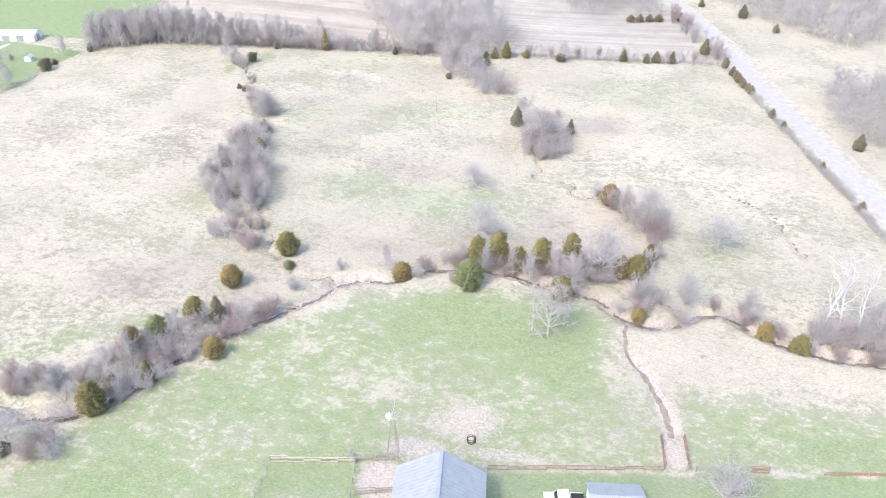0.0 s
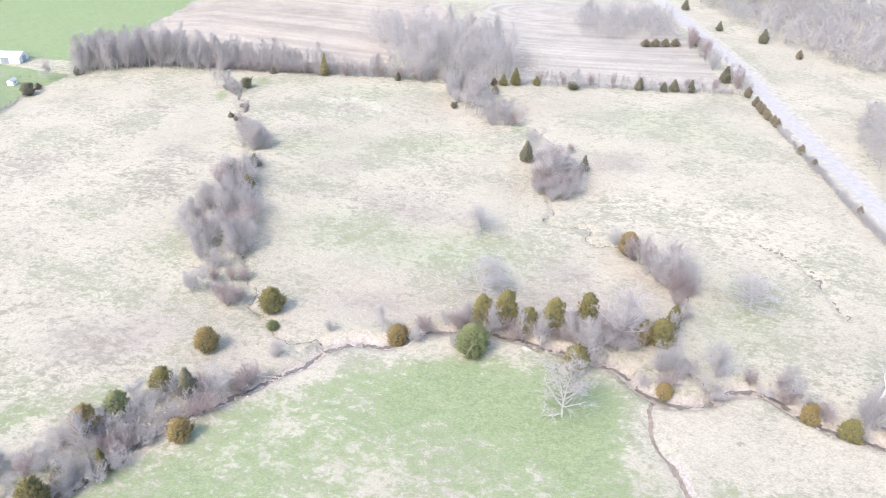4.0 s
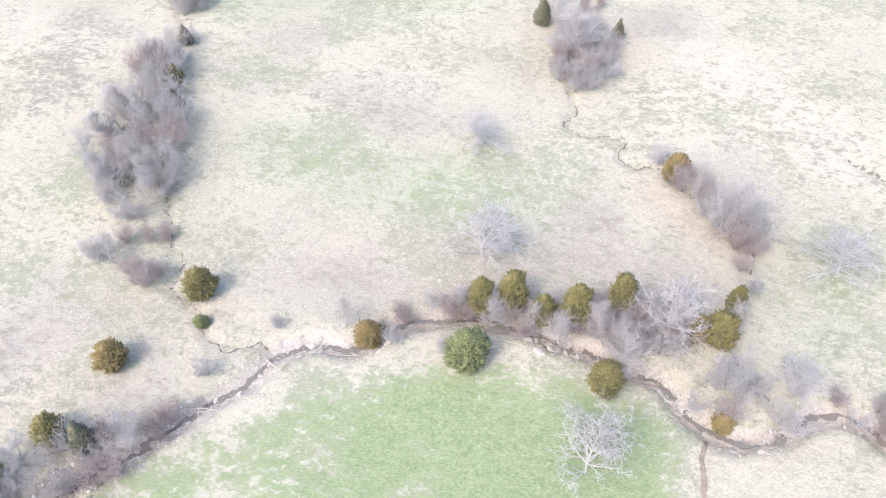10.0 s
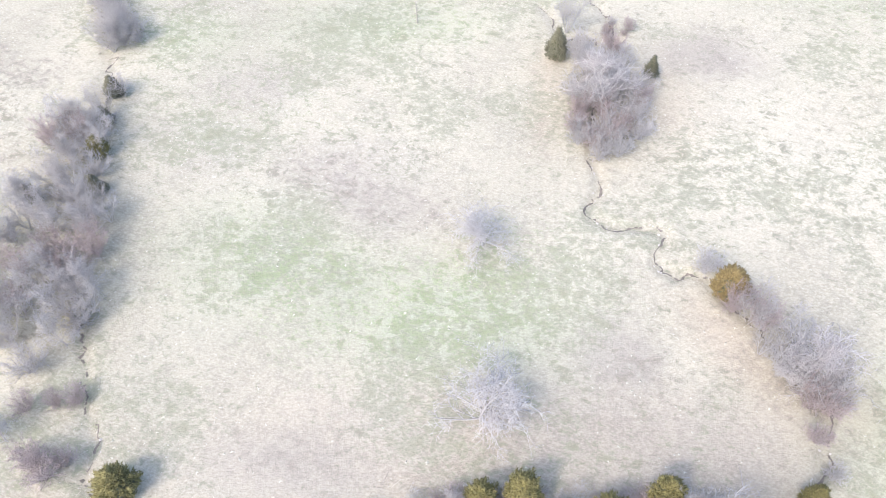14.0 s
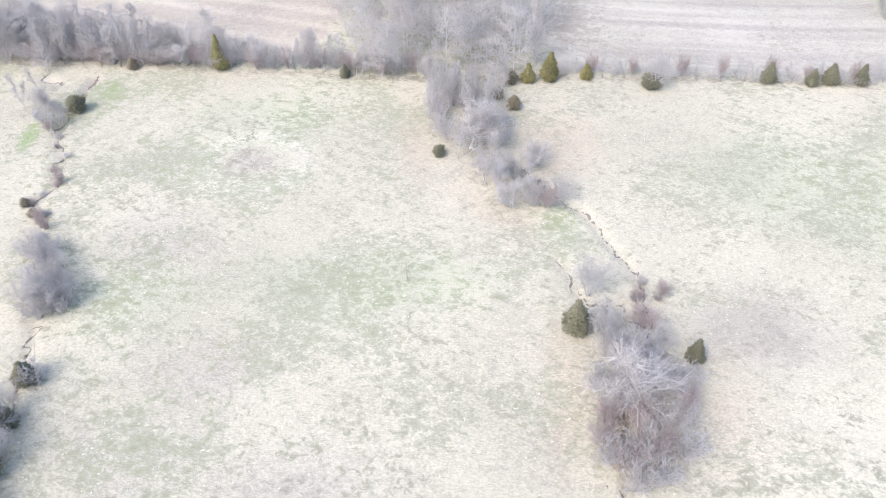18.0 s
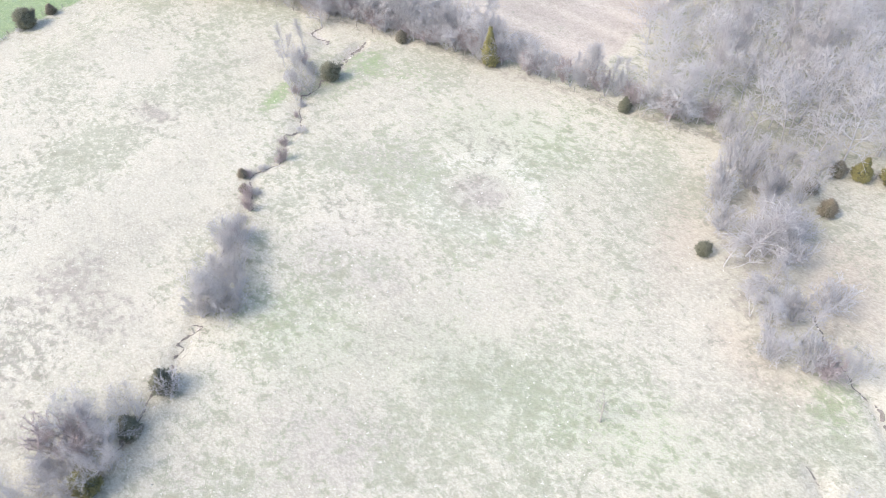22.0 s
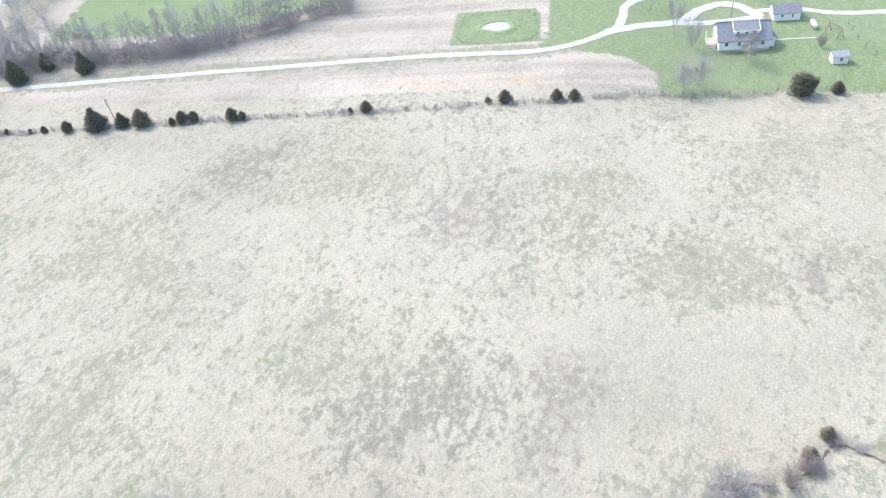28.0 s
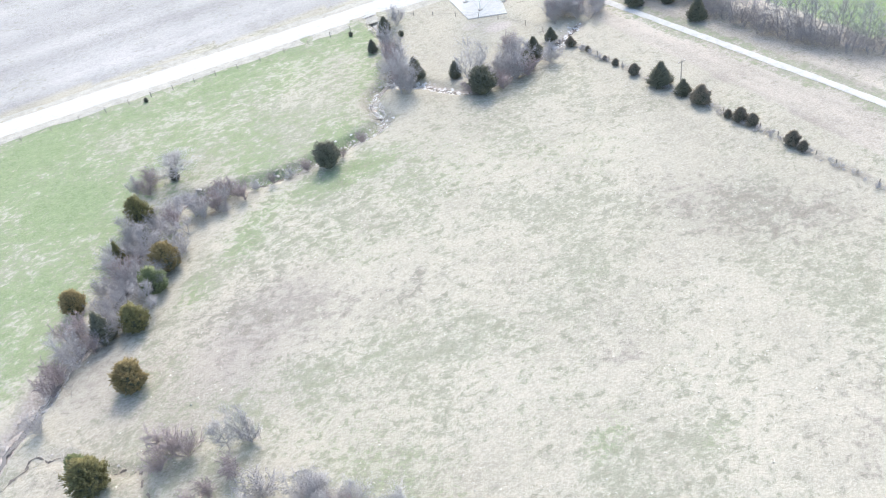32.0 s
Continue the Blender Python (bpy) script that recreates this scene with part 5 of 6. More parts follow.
# far woods, too many to count
def woodland(name, poly, n, seed, tall, label, thick=2.2, gap=2.0, rich=True, lean_form=False):
    """Many bare trees in one piece, from four grown forms."""
    forms = []
    for k in range(4):
        if lean_form:
            spec = dict(wide=5.0 + k % 2, limbs=15, subs=5, twigs=4, r=0.11, trunk=0.25)
        elif name == "undergrowth":
            spec = dict(wide=12, limbs=5, subs=4, twigs=3, r=0.05, trunk=0.08, stems=7)
        else:
            spec = dict(wide=7.0 + k % 2, limbs=15 if rich else 12, subs=5 if rich else 4, twigs=4, r=0.10, trunk=0.15)
        wood, brush = bare_tree(seed=seed * 10 + k, h=10, fine=False, lift=0.05, thick=thick, **spec)
        v1, q1 = tubes(wood, 3)
        v2, q2 = spikes(brush)
        forms.append((np.concatenate([v1, v2]), q1, q2 + len(v1)))
    rs, vs, qs, ts, at = np.random.RandomState(seed), [], [], [], 0
    for i, (x, y) in enumerate(scatter(poly, n, seed, gap)):
        low = 0.45 if i % 5 == 4 else 1.0
        base, quad, tri = forms[i % 4]
        a, s = rs.rand() * 6.28, tall / 10 * (0.75 + 0.45 * rs.rand()) * low
        c, d = math.cos(a), math.sin(a)
        vs.append(base @ np.array([[c, d, 0], [-d, c, 0], [0, 0, 1]]) * s + np.array([x, y, hz(x, y)]))
        qs.append(quad + at)
        ts.append(tri + at)
        at += len(base)
    ob = new(name, np_mesh(name, np.concatenate(vs), [(np.concatenate(qs), 0), (np.concatenate(ts), 0)], [M_TWIG]))
    return tagged(ob, label, "woodland", kind="stuff")


woodland("undergrowth", HEDGE_N, 110, 56, 5.2, "tangled leafless undergrowth of the north hedge", 2.4, 1.6, rich=False)
woodland("undergrowth", [(2, 263.8), (2, 265.6), (41, 267), (74, 268), (74, 265.8), (41, 265)], 60, 57, 2.2, "thin row of leafless hedge scrub", 4.0, 1.2, rich=False)
woodland("undergrowth", [(77.3, 236), (79, 236), (81.6, 190), (85.3, 140), (83.6, 140), (80, 190)], 110, 58, 2.0, "low brown scrub along the road fence", 5.0, 0.7, rich=False)
woodland("undergrowth", [(-143.6, 70), (-142.4, 70), (-144.6, 119), (-145.8, 153), (-146.8, 190), (-148.8, 206), (-150.8, 229), (-151.8, 229), (-149.8, 206), (-148, 190), (-147, 153), (-146, 119)], 190, 62, 0.9, "low brown weeds along the west fence", 6.0, 0.5)
CENTRE_WOOD = [(-40, 262), (-46, 285), (-60, 306), (-40, 318), (-15, 315), (-3, 298), (0, 266), (-10, 260)]
woodland("woodland", CENTRE_WOOD, 130, 43, 12.5, "leafless grey wood running north from the pasture", 2.2, 2.3)
for i, (x, y) in enumerate(scatter(CENTRE_WOOD, 9, 47, 6.0)):
    plant("pale_tree", x, y, 6.0, 14.5, "pale trees in the wood")
woodland("woodland", [(-165, 70), (-169.5, 80), (-169.5, 94), (-170.5, 105), (-174.5, 116), (-181, 127), (-187, 136), (-191, 143), (-197, 141), (-186, 124), (-178, 110), (-175, 90), (-178, 68), (-174, 60), (-167, 62)], 125, 46, 9.0, "leafless hedge of slender trees beside the driveway", 1.7, 1.6, lean_form=True)
woodland("undergrowth", [(-165, 70), (-169, 80), (-169, 94), (-170, 105), (-174, 116), (-180.5, 127), (-186.5, 136), (-190, 143), (-194, 142), (-183, 124), (-176, 110), (-173, 90), (-175, 68), (-171, 62), (-167, 64)], 170, 49, 3.4, "tangled leafless undergrowth below the driveway hedge", 3.2, 1.0, rich=False)
woodland("woodland", [(95.5, 205), (106, 194), (122, 212), (122, 250), (108, 250), (98, 232)], 85, 45, 9.0, "leafless grey clump of trees beyond the gravel road", 3.2, 2.0)
woodland("woodland", [(88, 400), (97, 345), (113, 322), (126, 296), (146, 302), (200, 325), (200, 400), (92, 460)], 560, 51, 9, "leafless grey woodland beyond the gravel road", 6.5, rich=False)
woodland("woodland", [(22, 324), (46, 330), (66, 330), (68, 372), (26, 362)], 110, 52, 8, "leafless grey woodland behind a stubble field", 4.5, rich=False)
woodland("woodland", [(-230, 62), (-182, 60), (-172, 50), (-200, 40), (-240, 50)], 60, 53, 9, "leafless woodland beyond the driveway", 2.5, rich=False)
woodland("woodland", [(-70, 430), (64, 420), (60, 432), (-70, 445)], 50, 54, 7, "distant leafless treeline", 5.0, rich=False)
woodland("woodland", [(-152, 274), (-147, 274), (-138, 400), (-142, 400)], 36, 55, 4.5, "thin leafless hedge between the wheat and the stubble", 4.0, rich=False)

# ---- fences ----
POST = cyl_mesh("post", 0.075, 0.065, 1.35, M_POST, 6, (0, 0, -0.15))


def fence(line, gap, label, wires=3, tall=1.0):
    """A wire fence: single posts on the line and strands between them."""
    root = tagged(new("fence"), label, "fence")
    pts = resample(line, gap)
    strands = []
    for k, (x, y) in enumerate(pts):
        z = hz(x, y)
        part("post", POST, root, m=Matrix.Translation((x, y, z)) @ Matrix.Rotation(random.uniform(-0.06, 0.06), 4, "X") @ Matrix.Diagonal((1, 1, tall * random.uniform(0.9, 1.1), 1)))
        if k:
            x0, y0 = pts[k - 1]
            for w in range(wires):
                strands.append([x0, y0, hz(x0, y0) + tall * (0.4 + 0.35 * w), x, y, z + tall * (0.4 + 0.35 * w), 0.012, 0.012])
    v, q = tubes(strands, 3)
    part("wire", np_mesh("wire", v, [(q, 0)], [M_WIRE]), root)
    return root


fence([(-148, 247), (-106, 257), (-84, 258.3), (-64, 260.3), (-22, 259), (6, 263), (41, 265), (74, 266)], 4.0, "wire fence along the north hedge")
fence([(-143, 70), (-144, 83), (-146, 119), (-147, 153), (-148, 190), (-150, 206), (-152, 229), (-149, 247)], 3.4, "wire fence with weathered posts on the west boundary", 3, 0.75)
fence([(74, 266), (76.5, 250), (79, 217), (81, 185), (83, 160), (85, 120), (86, 82)], 4.0, "wire fence beside the gravel road")
fence([(-143, 70), (-140, 58), (-128, 42), (-118, 38), (-88, 35), (-60, 33), (-30, 31)], 4.5, "wire fence beside the county road")
fence([(29, 76), (38, 77)], 1.8, "low weathered fence behind the barn", 4, 0.9)
fence([(57.5, 78.4), (84, 80)], 2.4, "low weathered fence behind the barn", 4, 0.9)
fence([(-29, 55), (-28.5, 71)], 2.2, "garden fence of weathered posts", 4, 0.9)
fence([(-16.8, 72), (-15.5, 55)], 2.0, "corral fence of weathered posts", 4, 1.0)


def plank_fence(a, b, mat, label, rows=4, tall=1.4, bay=2.4, name="plank_fence"):
    """Boards nailed to posts."""
    root = tagged(new(name), label, "fence")
    a, b = Vector(a), Vector(b)
    n = max(1, round((b - a).length / bay))
    ang = math.atan2(b.y - a.y, b.x - a.x)
    for k in range(n + 1):
        p = a.lerp(b, k / n)
        part("post", POST, root, m=Matrix.Translation((p.x, p.y, hz(p.x, p.y))) @ Matrix.Diagonal((1.1, 1.1, tall / 1.2, 1)))
    board = box_mesh("board", ((b - a).length / n + 0.1, 0.05, 0.17), mat)
    for k in range(n):
        p = a.lerp(b, (k + 0.5) / n)
        for r in range(rows):
            part("board", board, root, m=Matrix.Translation((p.x, p.y, hz(p.x, p.y) + 0.25 + (tall - 0.3) * r / max(rows - 1, 1))) @ Matrix.Rotation(ang, 4, "Z") @ Matrix.Rotation(random.uniform(-0.02, 0.02), 4, "Y") @ Matrix.Translation((0, random.choice((-0.1, 0.1)), 0)))
    return root


plank_fence((1.5, 73.1), (25.8, 75.8), M_RUST, "low rust-brown rail fence behind the barn", 2, 0.75, 2.6, "rail_fence")
plank_fence((-28.5, 71), (-17, 72.2), M_LOG, "pale board fence round the garden plot", 3, 1.1)
plank_fence((-16.8, 72.2), (-11.5, 73.4), M_POST, "dark board fence of the corral", 4, 1.3)
plank_fence((-15.8, 66.5), (-10.4, 67.6), M_POST, "dark board fence of the corral", 4, 1.3)
for a, b in (((26.1, 76.2), (26.4, 82)), ((29.4, 76.5), (29.8, 82.3))):
    plank_fence(a, b, M_RUST, "rust-brown livestock chute panel", 4, 0.95, 2.0, "chute_panel")
plank_fence((48.1, 77.4), (57.2, 78.2), M_RUST, "low rust-brown panel fence behind the yard", 3, 0.7, 3.0, "panel_fence")
plank_fence((38, 76.8), (40.4, 77), M_RUST, "rust-brown metal gate in the yard fence", 5, 1.4, 2.4, "yard_gate")


# ---- buildings ----
def gable_roof(name, lx, ly, over, eave, ridge, mat, along="y", thick=0.14):
    """Two slopes with thickness; the ridge runs along the given axis."""
    bm = bmesh.new()
    half, run = (lx / 2, ly / 2 + over) if along == "y" else (ly / 2, lx / 2 + over)
    rise = ridge - eave
    drop = rise * over / half
    prof = [(-half - over, eave - drop), (0, ridge), (half + over, eave - drop), (half + over, eave - drop + thick), (0, ridge + thick * 1.1), (-half - over, eave - drop + thick)]
    ends = []
    for s in (-run, run):
        ends.append([bm.verts.new((p, s, z) if along == "y" else (s, p, z)) for p, z in prof])
    for i in range(6):
        j = (i + 1) % 6
        bm.faces.new((ends[0][i], ends[0][j], ends[1][j], ends[1][i]))
    for e in ends:
        bm.faces.new((e[0], e[1], e[4], e[5]))
        bm.faces.new((e[1], e[2], e[3], e[4]))
    bmesh.ops.recalc_face_normals(bm, faces=bm.faces[:])
    return bm_mesh(name, bm, mat)


def seams(roof, lx, ly, over, eave, ridge, gap, along="y", thick=0.14, mat=None):
    """Standing seams of a metal roof, each one a strip from eave to ridge."""
    half, run = (lx / 2, ly / 2 + over) if along == "y" else (ly / 2, lx / 2 + over)
    drop = (ridge - eave) * over / half
    a, b = Vector((half + over, 0, eave - drop + thick + 0.02)), Vector((0, 0, ridge + thick * 1.1 + 0.02))
    d, mid = b - a, (a + b) / 2
    strip = box_mesh("seam", (d.length, 0.05, 0.04), mat or M_TIN, 0)
    n = int(2 * run / gap)
    for k in range(n + 1):
        for side in (0, math.pi):
            m = Matrix.Translation((0, -run + 0.03 + (2 * run - 0.06) * k / n, 0)) @ Matrix.Rotation(side, 4, "Z") @ Matrix.Translation(mid) @ Matrix.Rotation(-math.atan2(d.z, d.x), 4, "Y")
            part("seam", strip, roof, m=(Matrix.Rotation(math.pi / 2, 4, "Z") @ m) if along == "x" else m)


def gable_walls(name, lx, ly, eave, ridge, mat, along="y", course=0.0):
    """Solid body with gable ends, with lapped boards standing proud where course is given."""
    bm = bmesh.new()
    half, run = (lx / 2, ly / 2) if along == "y" else (ly / 2, lx / 2)
    prof = [(-half, -0.3), (half, -0.3), (half, eave), (0, ridge - 0.02), (-half, eave)]
    ends = [[bm.verts.new((p, s, z) if along == "y" else (s, p, z)) for p, z in prof] for s in (-run, run)]
    for i in range(5):
        j = (i + 1) % 5
        bm.faces.new((ends[0][i], ends[0][j], ends[1][j], ends[1][i]))
    bm.faces.new(ends[0])
    bm.faces.new(ends[1][::-1])
    k = course
    while course and k < eave - 0.1:
        for sx, sy, ox, oy in ((lx + 0.05, 0.025, 0, ly / 2), (lx + 0.05, 0.025, 0, -ly / 2), (0.025, ly + 0.05, lx / 2, 0), (0.025, ly + 0.05, -lx / 2, 0)):
            bmesh.ops.create_cube(bm, size=1, matrix=Matrix.Translation((ox, oy, k)) @ Matrix.Diagonal((sx, sy, 0.05, 1)))
        k += course
    bmesh.ops.recalc_face_normals(bm, faces=bm.faces[:])
    return bm_mesh(name, bm, mat)


PANE = box_mesh("pane", (0.04, 0.8, 1.1), M_GLASSDARK, 0)
FRAME_V, FRAME_H = box_mesh("window_frame", (0.09, 0.1, 1.3), M_WHITE), box_mesh("window_frame", (0.09, 1.0, 0.1), M_WHITE)


def window(parent, x, y, z, turn=0.0, s=1.0):
    w = part("window", PANE, parent, m=Matrix.Translation((x, y, z)) @ Matrix.Rotation(turn, 4, "Z") @ Matrix.Diagonal((1, s, s, 1)))
    for dy in (-0.45, 0.45):
        part("frame", FRAME_V, w, m=Matrix.Translation((0.01, dy, 0)))
    for dz in (-0.6, 0, 0.6):
        part("frame", FRAME_H, w, m=Matrix.Translation((0.012, 0, dz)) @ Matrix.Diagonal((1, 1, 0.5 if dz == 0 else 1, 1)))
    return w


def building(name, x, y, turn, label, category):
    ob = tagged(new(name), label, category)
    ob.matrix_basis = Matrix.Translation((x, y, hz(x, y))) @ Matrix.Rotation(radians(turn), 4, "Z")
    return ob


# gable barn by the corral
barn = building("barn", -4.4, 56, 1, "grey barn with a galvanised tin gable roof", "barn")
part("wall", gable_walls("barn_wall", 11.0, 24, 4.4, 7.7, material("barn_board", (0.34, 0.32, 0.31), 0.9, 0.25, 1.0, bump=0.02), course=0.3), barn)
seams(part("roof", gable_roof("barn_roof", 11.0, 24, 0.4, 4.4, 7.7, M_TIN), barn, "blue-grey ribbed tin roof"), 11.0, 24, 0.4, 4.4, 7.7, 0.6)
part("ridge_cap", box_mesh("ridge_cap", (0.5, 24.9, 0.06), M_TIN, at=(0, 0, 7.9)), barn)
part("door", box_mesh("barn_door", (3.2, 0.1, 3.2), M_POST, at=(0, 12.08, 1.6)), barn, "weathered sliding door")
part("loft_door", box_mesh("loft_door", (1.4, 0.08, 1.4), M_POST, at=(0, 12.06, 5.6)), barn)

shed = building("shed", 18.2, 67.6, 3, "low white shed with a pale tin roof", "shed")
part("wall", gable_walls("shed_wall", 6.6, 5.4, 2.3, 3.3, M_TINWHITE, "x", 0.35), shed)
seams(part("roof", gable_roof("shed_roof", 6.6, 5.4, 0.3, 2.3, 3.3, M_TIN, "x", 0.1), shed, "pale blue-grey tin roof"), 6.6, 5.4, 0.3, 2.3, 3.3, 0.5, "x", 0.1)
part("door", box_mesh("shed_door", (1.8, 0.06, 1.9), M_TIN, at=(-1.2, 2.73, 0.95)), shed)
window(shed, 1.6, 2.72, 1.4, math.pi / 2, 0.7)

# farmhouse
house = building("house", -169.7, 222.2, 1, "white farmhouse with a grey shingle roof and a shed dormer", "house")
part("wall", gable_walls("house_wall", 6.4, 9.0, 2.3, 4.3, M_WHITE, course=0.22), house)
roof = part("roof", gable_roof("house_roof", 6.4, 9.0, 0.35, 2.3, 4.3, M_ROOF), house, "grey shingle roof")
part("ridge_cap", box_mesh("house_ridge", (0.35, 9.6, 0.06), M_ROOF, at=(0, 0, 4.5)), roof)
dm = bmesh.new()
sec = [(0.1, 3.2), (2.3, 2.7), (2.3, 3.65), (0.1, 4.4)]
for s in (-1.9, 2.6):
    for x, z in sec:
        dm.verts.new((x, s, z))
dm.verts.ensure_lookup_table()
dm.faces.new(dm.verts[0:4])
dm.faces.new(dm.verts[4:8])
for i in range(4):
    dm.faces.new((dm.verts[i], dm.verts[(i + 1) % 4], dm.verts[4 + (i + 1) % 4], dm.verts[4 + i]))
bmesh.ops.recalc_face_normals(dm, faces=dm.faces[:])
dormer = part("dormer", bm_mesh("dormer", dm, M_WHITE), house, "white shed dormer")
slope = Matrix.Translation((1.25, 0.35, 4.07)) @ Matrix.Rotation(math.atan2(0.75, 2.2), 4, "Y")
part("dormer_roof", box_mesh("dormer_roof", (2.5, 4.6, 0.08), M_ROOF), dormer, "grey shingle", m=slope)
part("fascia", box_mesh("dormer_fascia", (0.12, 4.75, 0.22), M_WHITE), dormer, m=slope @ Matrix.Translation((1.3, 0, -0.02)))
for y in (-2.36, 2.36):
    part("fascia", box_mesh("dormer_barge", (2.5, 0.16, 0.22), M_WHITE), dormer, m=slope @ Matrix.Translation((0, y, -0.02)))
for y in (-1.2, 0.3, 1.8):
    window(house, 2.32, y, 3.2, 0, 0.45)
for y in (-3.2, -0.9, 1.2, 3.2):
    window(house, 3.23, y, 1.5, 0, 0.6)
for y in (-4.53, 4.53):
    window(house, 1.2, y, 1.5, math.pi / 2 * (-1 if y < 0 else 1), 0.8)
part("porch", box_mesh("porch_deck", (2.8, 1.8, 0.22), M_LOG, at=(0.2, -5.5, 0.7)), house, "weathered wooden porch deck")
for dx in (-1.0, 1.4):
    for dy in (-6.2, -4.8):
        part("porch_post", cyl_mesh("porch_post", 0.08, 0.08, 2.2, M_WHITE, 6, (dx, dy, 0)), house)
for k in range(4):
    part("step", box_mesh("step", (0.32, 1.3, 0.16), M_LOG, at=(1.8 + 0.3 * k, -5.5, 0.6 - 0.17 * k)), house)
part("annex", gable_walls("annex", 2.6, 1.2, 1.8, 2.2, M_WHITE, "x"), house, "small white lean-to", m=Matrix.Translation((0.6, 5.1, 0)))
part("annex_roof", gable_roof("annex_roof", 2.6, 1.2, 0.15, 1.8, 2.2, M_ROOF, "x"), house, m=Matrix.Translation((0.6, 5.1, 0)))
part("door", box_mesh("front_door", (0.06, 0.95, 2.0), M_LOG, at=(3.24, 0.15, 1.0)), house)
part("foundation", box_mesh("foundation", (6.5, 9.1, 0.7), M_STONE, at=(0, 0, 0.05)), house)

garage = building("garage", -179.6, 232.1, 1, "white garage with a grey shingle roof", "garage")
part("wall", gable_walls("garage_wall", 3.6, 4.9, 1.6, 2.6, M_WHITE, course=0.25), garage)
part("roof", gable_roof("garage_roof", 3.6, 4.9, 0.25, 1.6, 2.6, M_ROOF), garage, "grey shingle roof")
for y in (-0.9, 1.0):
    window(garage, 1.82, y, 1.0, 0, 0.45)

hut = building("garden_shed", -161.2, 237.4, 2, "small white garden shed on the lawn", "shed")
part("wall", gable_walls("hut_wall", 2.0, 2.6, 1.4, 2.0, M_WHITE, course=0.25), hut)
part("roof", gable_roof("hut_roof", 2.0, 2.6, 0.15, 1.4, 2.0, material("pale_shingle", (0.42, 0.43, 0.45), 0.85, 0.2, 2.5, bump=0.01)), hut, "pale grey shingle roof")
part("door", box_mesh("hut_door", (0.06, 0.5, 0.6), M_POST, at=(1.02, 0.15, 0.9)), hut, "dark hatch")

machine_shed = building("machine_shed", -182, 260.5, 8, "long white metal machine shed beside the lawn", "shed")
part("wall", gable_walls("machine_wall", 20, 7, 2.2, 3.3, M_TINWHITE, "x", 0.5), machine_shed)
seams(part("roof", gable_roof("machine_roof", 20, 7, 0.3, 2.2, 3.3, M_TINWHITE, "x", 0.1), machine_shed, "white ribbed metal roof"), 20, 7, 0.3, 2.2, 3.3, 0.8, "x", 0.1, M_TINWHITE)
for dx in (-5, 0, 5):
    part("door", box_mesh("machine_door", (2.6, 0.08, 1.9), M_TIN, at=(dx, -3.54, 0.95)), machine_shed, "grey overhead door")
part("door", box_mesh("machine_side_door", (0.08, 2.4, 1.9), M_TIN, at=(10.04, 0, 0.95)), machine_shed, "grey overhead door")

# yard things by the house
tank = building("propane_tank", -174.6, 236.3, 4, "white propane tank on the lawn", "tank")
bm = bmesh.new()
bmesh.ops.create_uvsphere(bm, u_segments=14, v_segments=10, radius=0.46)
for v in bm.verts:
    v.co = Vector((v.co.x + math.copysign(0.9, v.co.x) if abs(v.co.x) > 1e-4 else v.co.x, v.co.y, v.co.z + 0.75))
part("body", bm_mesh("tank_body", bm, M_WHITE), tank)
for dx in (-0.8, 0.8):
    part("leg", box_mesh("tank_leg", (0.15, 0.7, 0.4), M_STEEL, at=(dx, 0, 0.18)), tank)
part("cap", cyl_mesh("tank_cap", 0.18, 0.15, 0.22, M_WHITE, 10, (0, 0, 1.18)), tank)

swing = building("swing_set", -170.7, 239, 30, "rusty swing frame on the lawn", "swing set")
for dx in (-1.5, 1.5):
    for dy in (-0.9, 0.9):
        v, q = tubes([[dx, dy, 0, dx, 0, 2.1, 0.06, 0.06]], 6)
        part("leg", np_mesh("swing_leg", v, [(q, 0)], [M_RUST]), swing)
v, q = tubes([[-1.6, 0, 2.1, 1.6, 0, 2.1, 0.06, 0.06]], 6)
part("crossbar", np_mesh("swing_bar", v, [(q, 0)], [M_RUST]), swing)
for dx in (-0.6, 0.6):
    v, q = tubes([[dx - 0.2, 0, 0.5, dx - 0.2, 0, 2.1, 0.02, 0.02], [dx + 0.2, 0, 0.5, dx + 0.2, 0, 2.1, 0.02, 0.02]], 4)
    seat = part("seat", box_mesh("swing_seat", (0.5, 0.2, 0.05), M_LOG, at=(dx, 0, 0.5)), swing)
    part("chain", np_mesh("swing_chain", v, [(q, 0)], [M_WIRE]), seat)
tagged(ribbon("garden_path", [(-170.2, 228), (-170.4, 231), (-170.3, 235.8)], 0.5, 0.05, M_DRIVE, 0.8), "pale stone garden path", "path", kind="structure")
fence([(-174.8, 242.6), (-165.6, 243.1), (-158, 246)], 2.6, "yard fence beside the lawn", 2, 0.9)


def utility_pole(x, y, h, label, lean=0.0):
    ob = tagged(new("utility_pole"), label, "pole")
    ob.matrix_basis = Matrix.Translation((x, y, hz(x, y))) @ Matrix.Rotation(lean, 4, "X")
    part("pole", cyl_mesh("pole", 0.09, 0.06, h, M_POST, 7, (0, 0, -0.2)), ob)
    part("crossarm", box_mesh("crossarm", (1.6, 0.1, 0.12), M_POST, at=(0, 0, h - 0.7)), ob)
    for dx in (-0.7, 0.7):
        part("insulator", cyl_mesh("insulator", 0.05, 0.05, 0.15, M_WHITE, 6, (dx, 0, h - 0.64)), ob)


utility_pole(-147.5, 104, 4.8, "thin leaning wooden pole beside the cedars", 0.03)
utility_pole(-180.3, 222.2, 4.5, "wooden utility pole by the driveway")

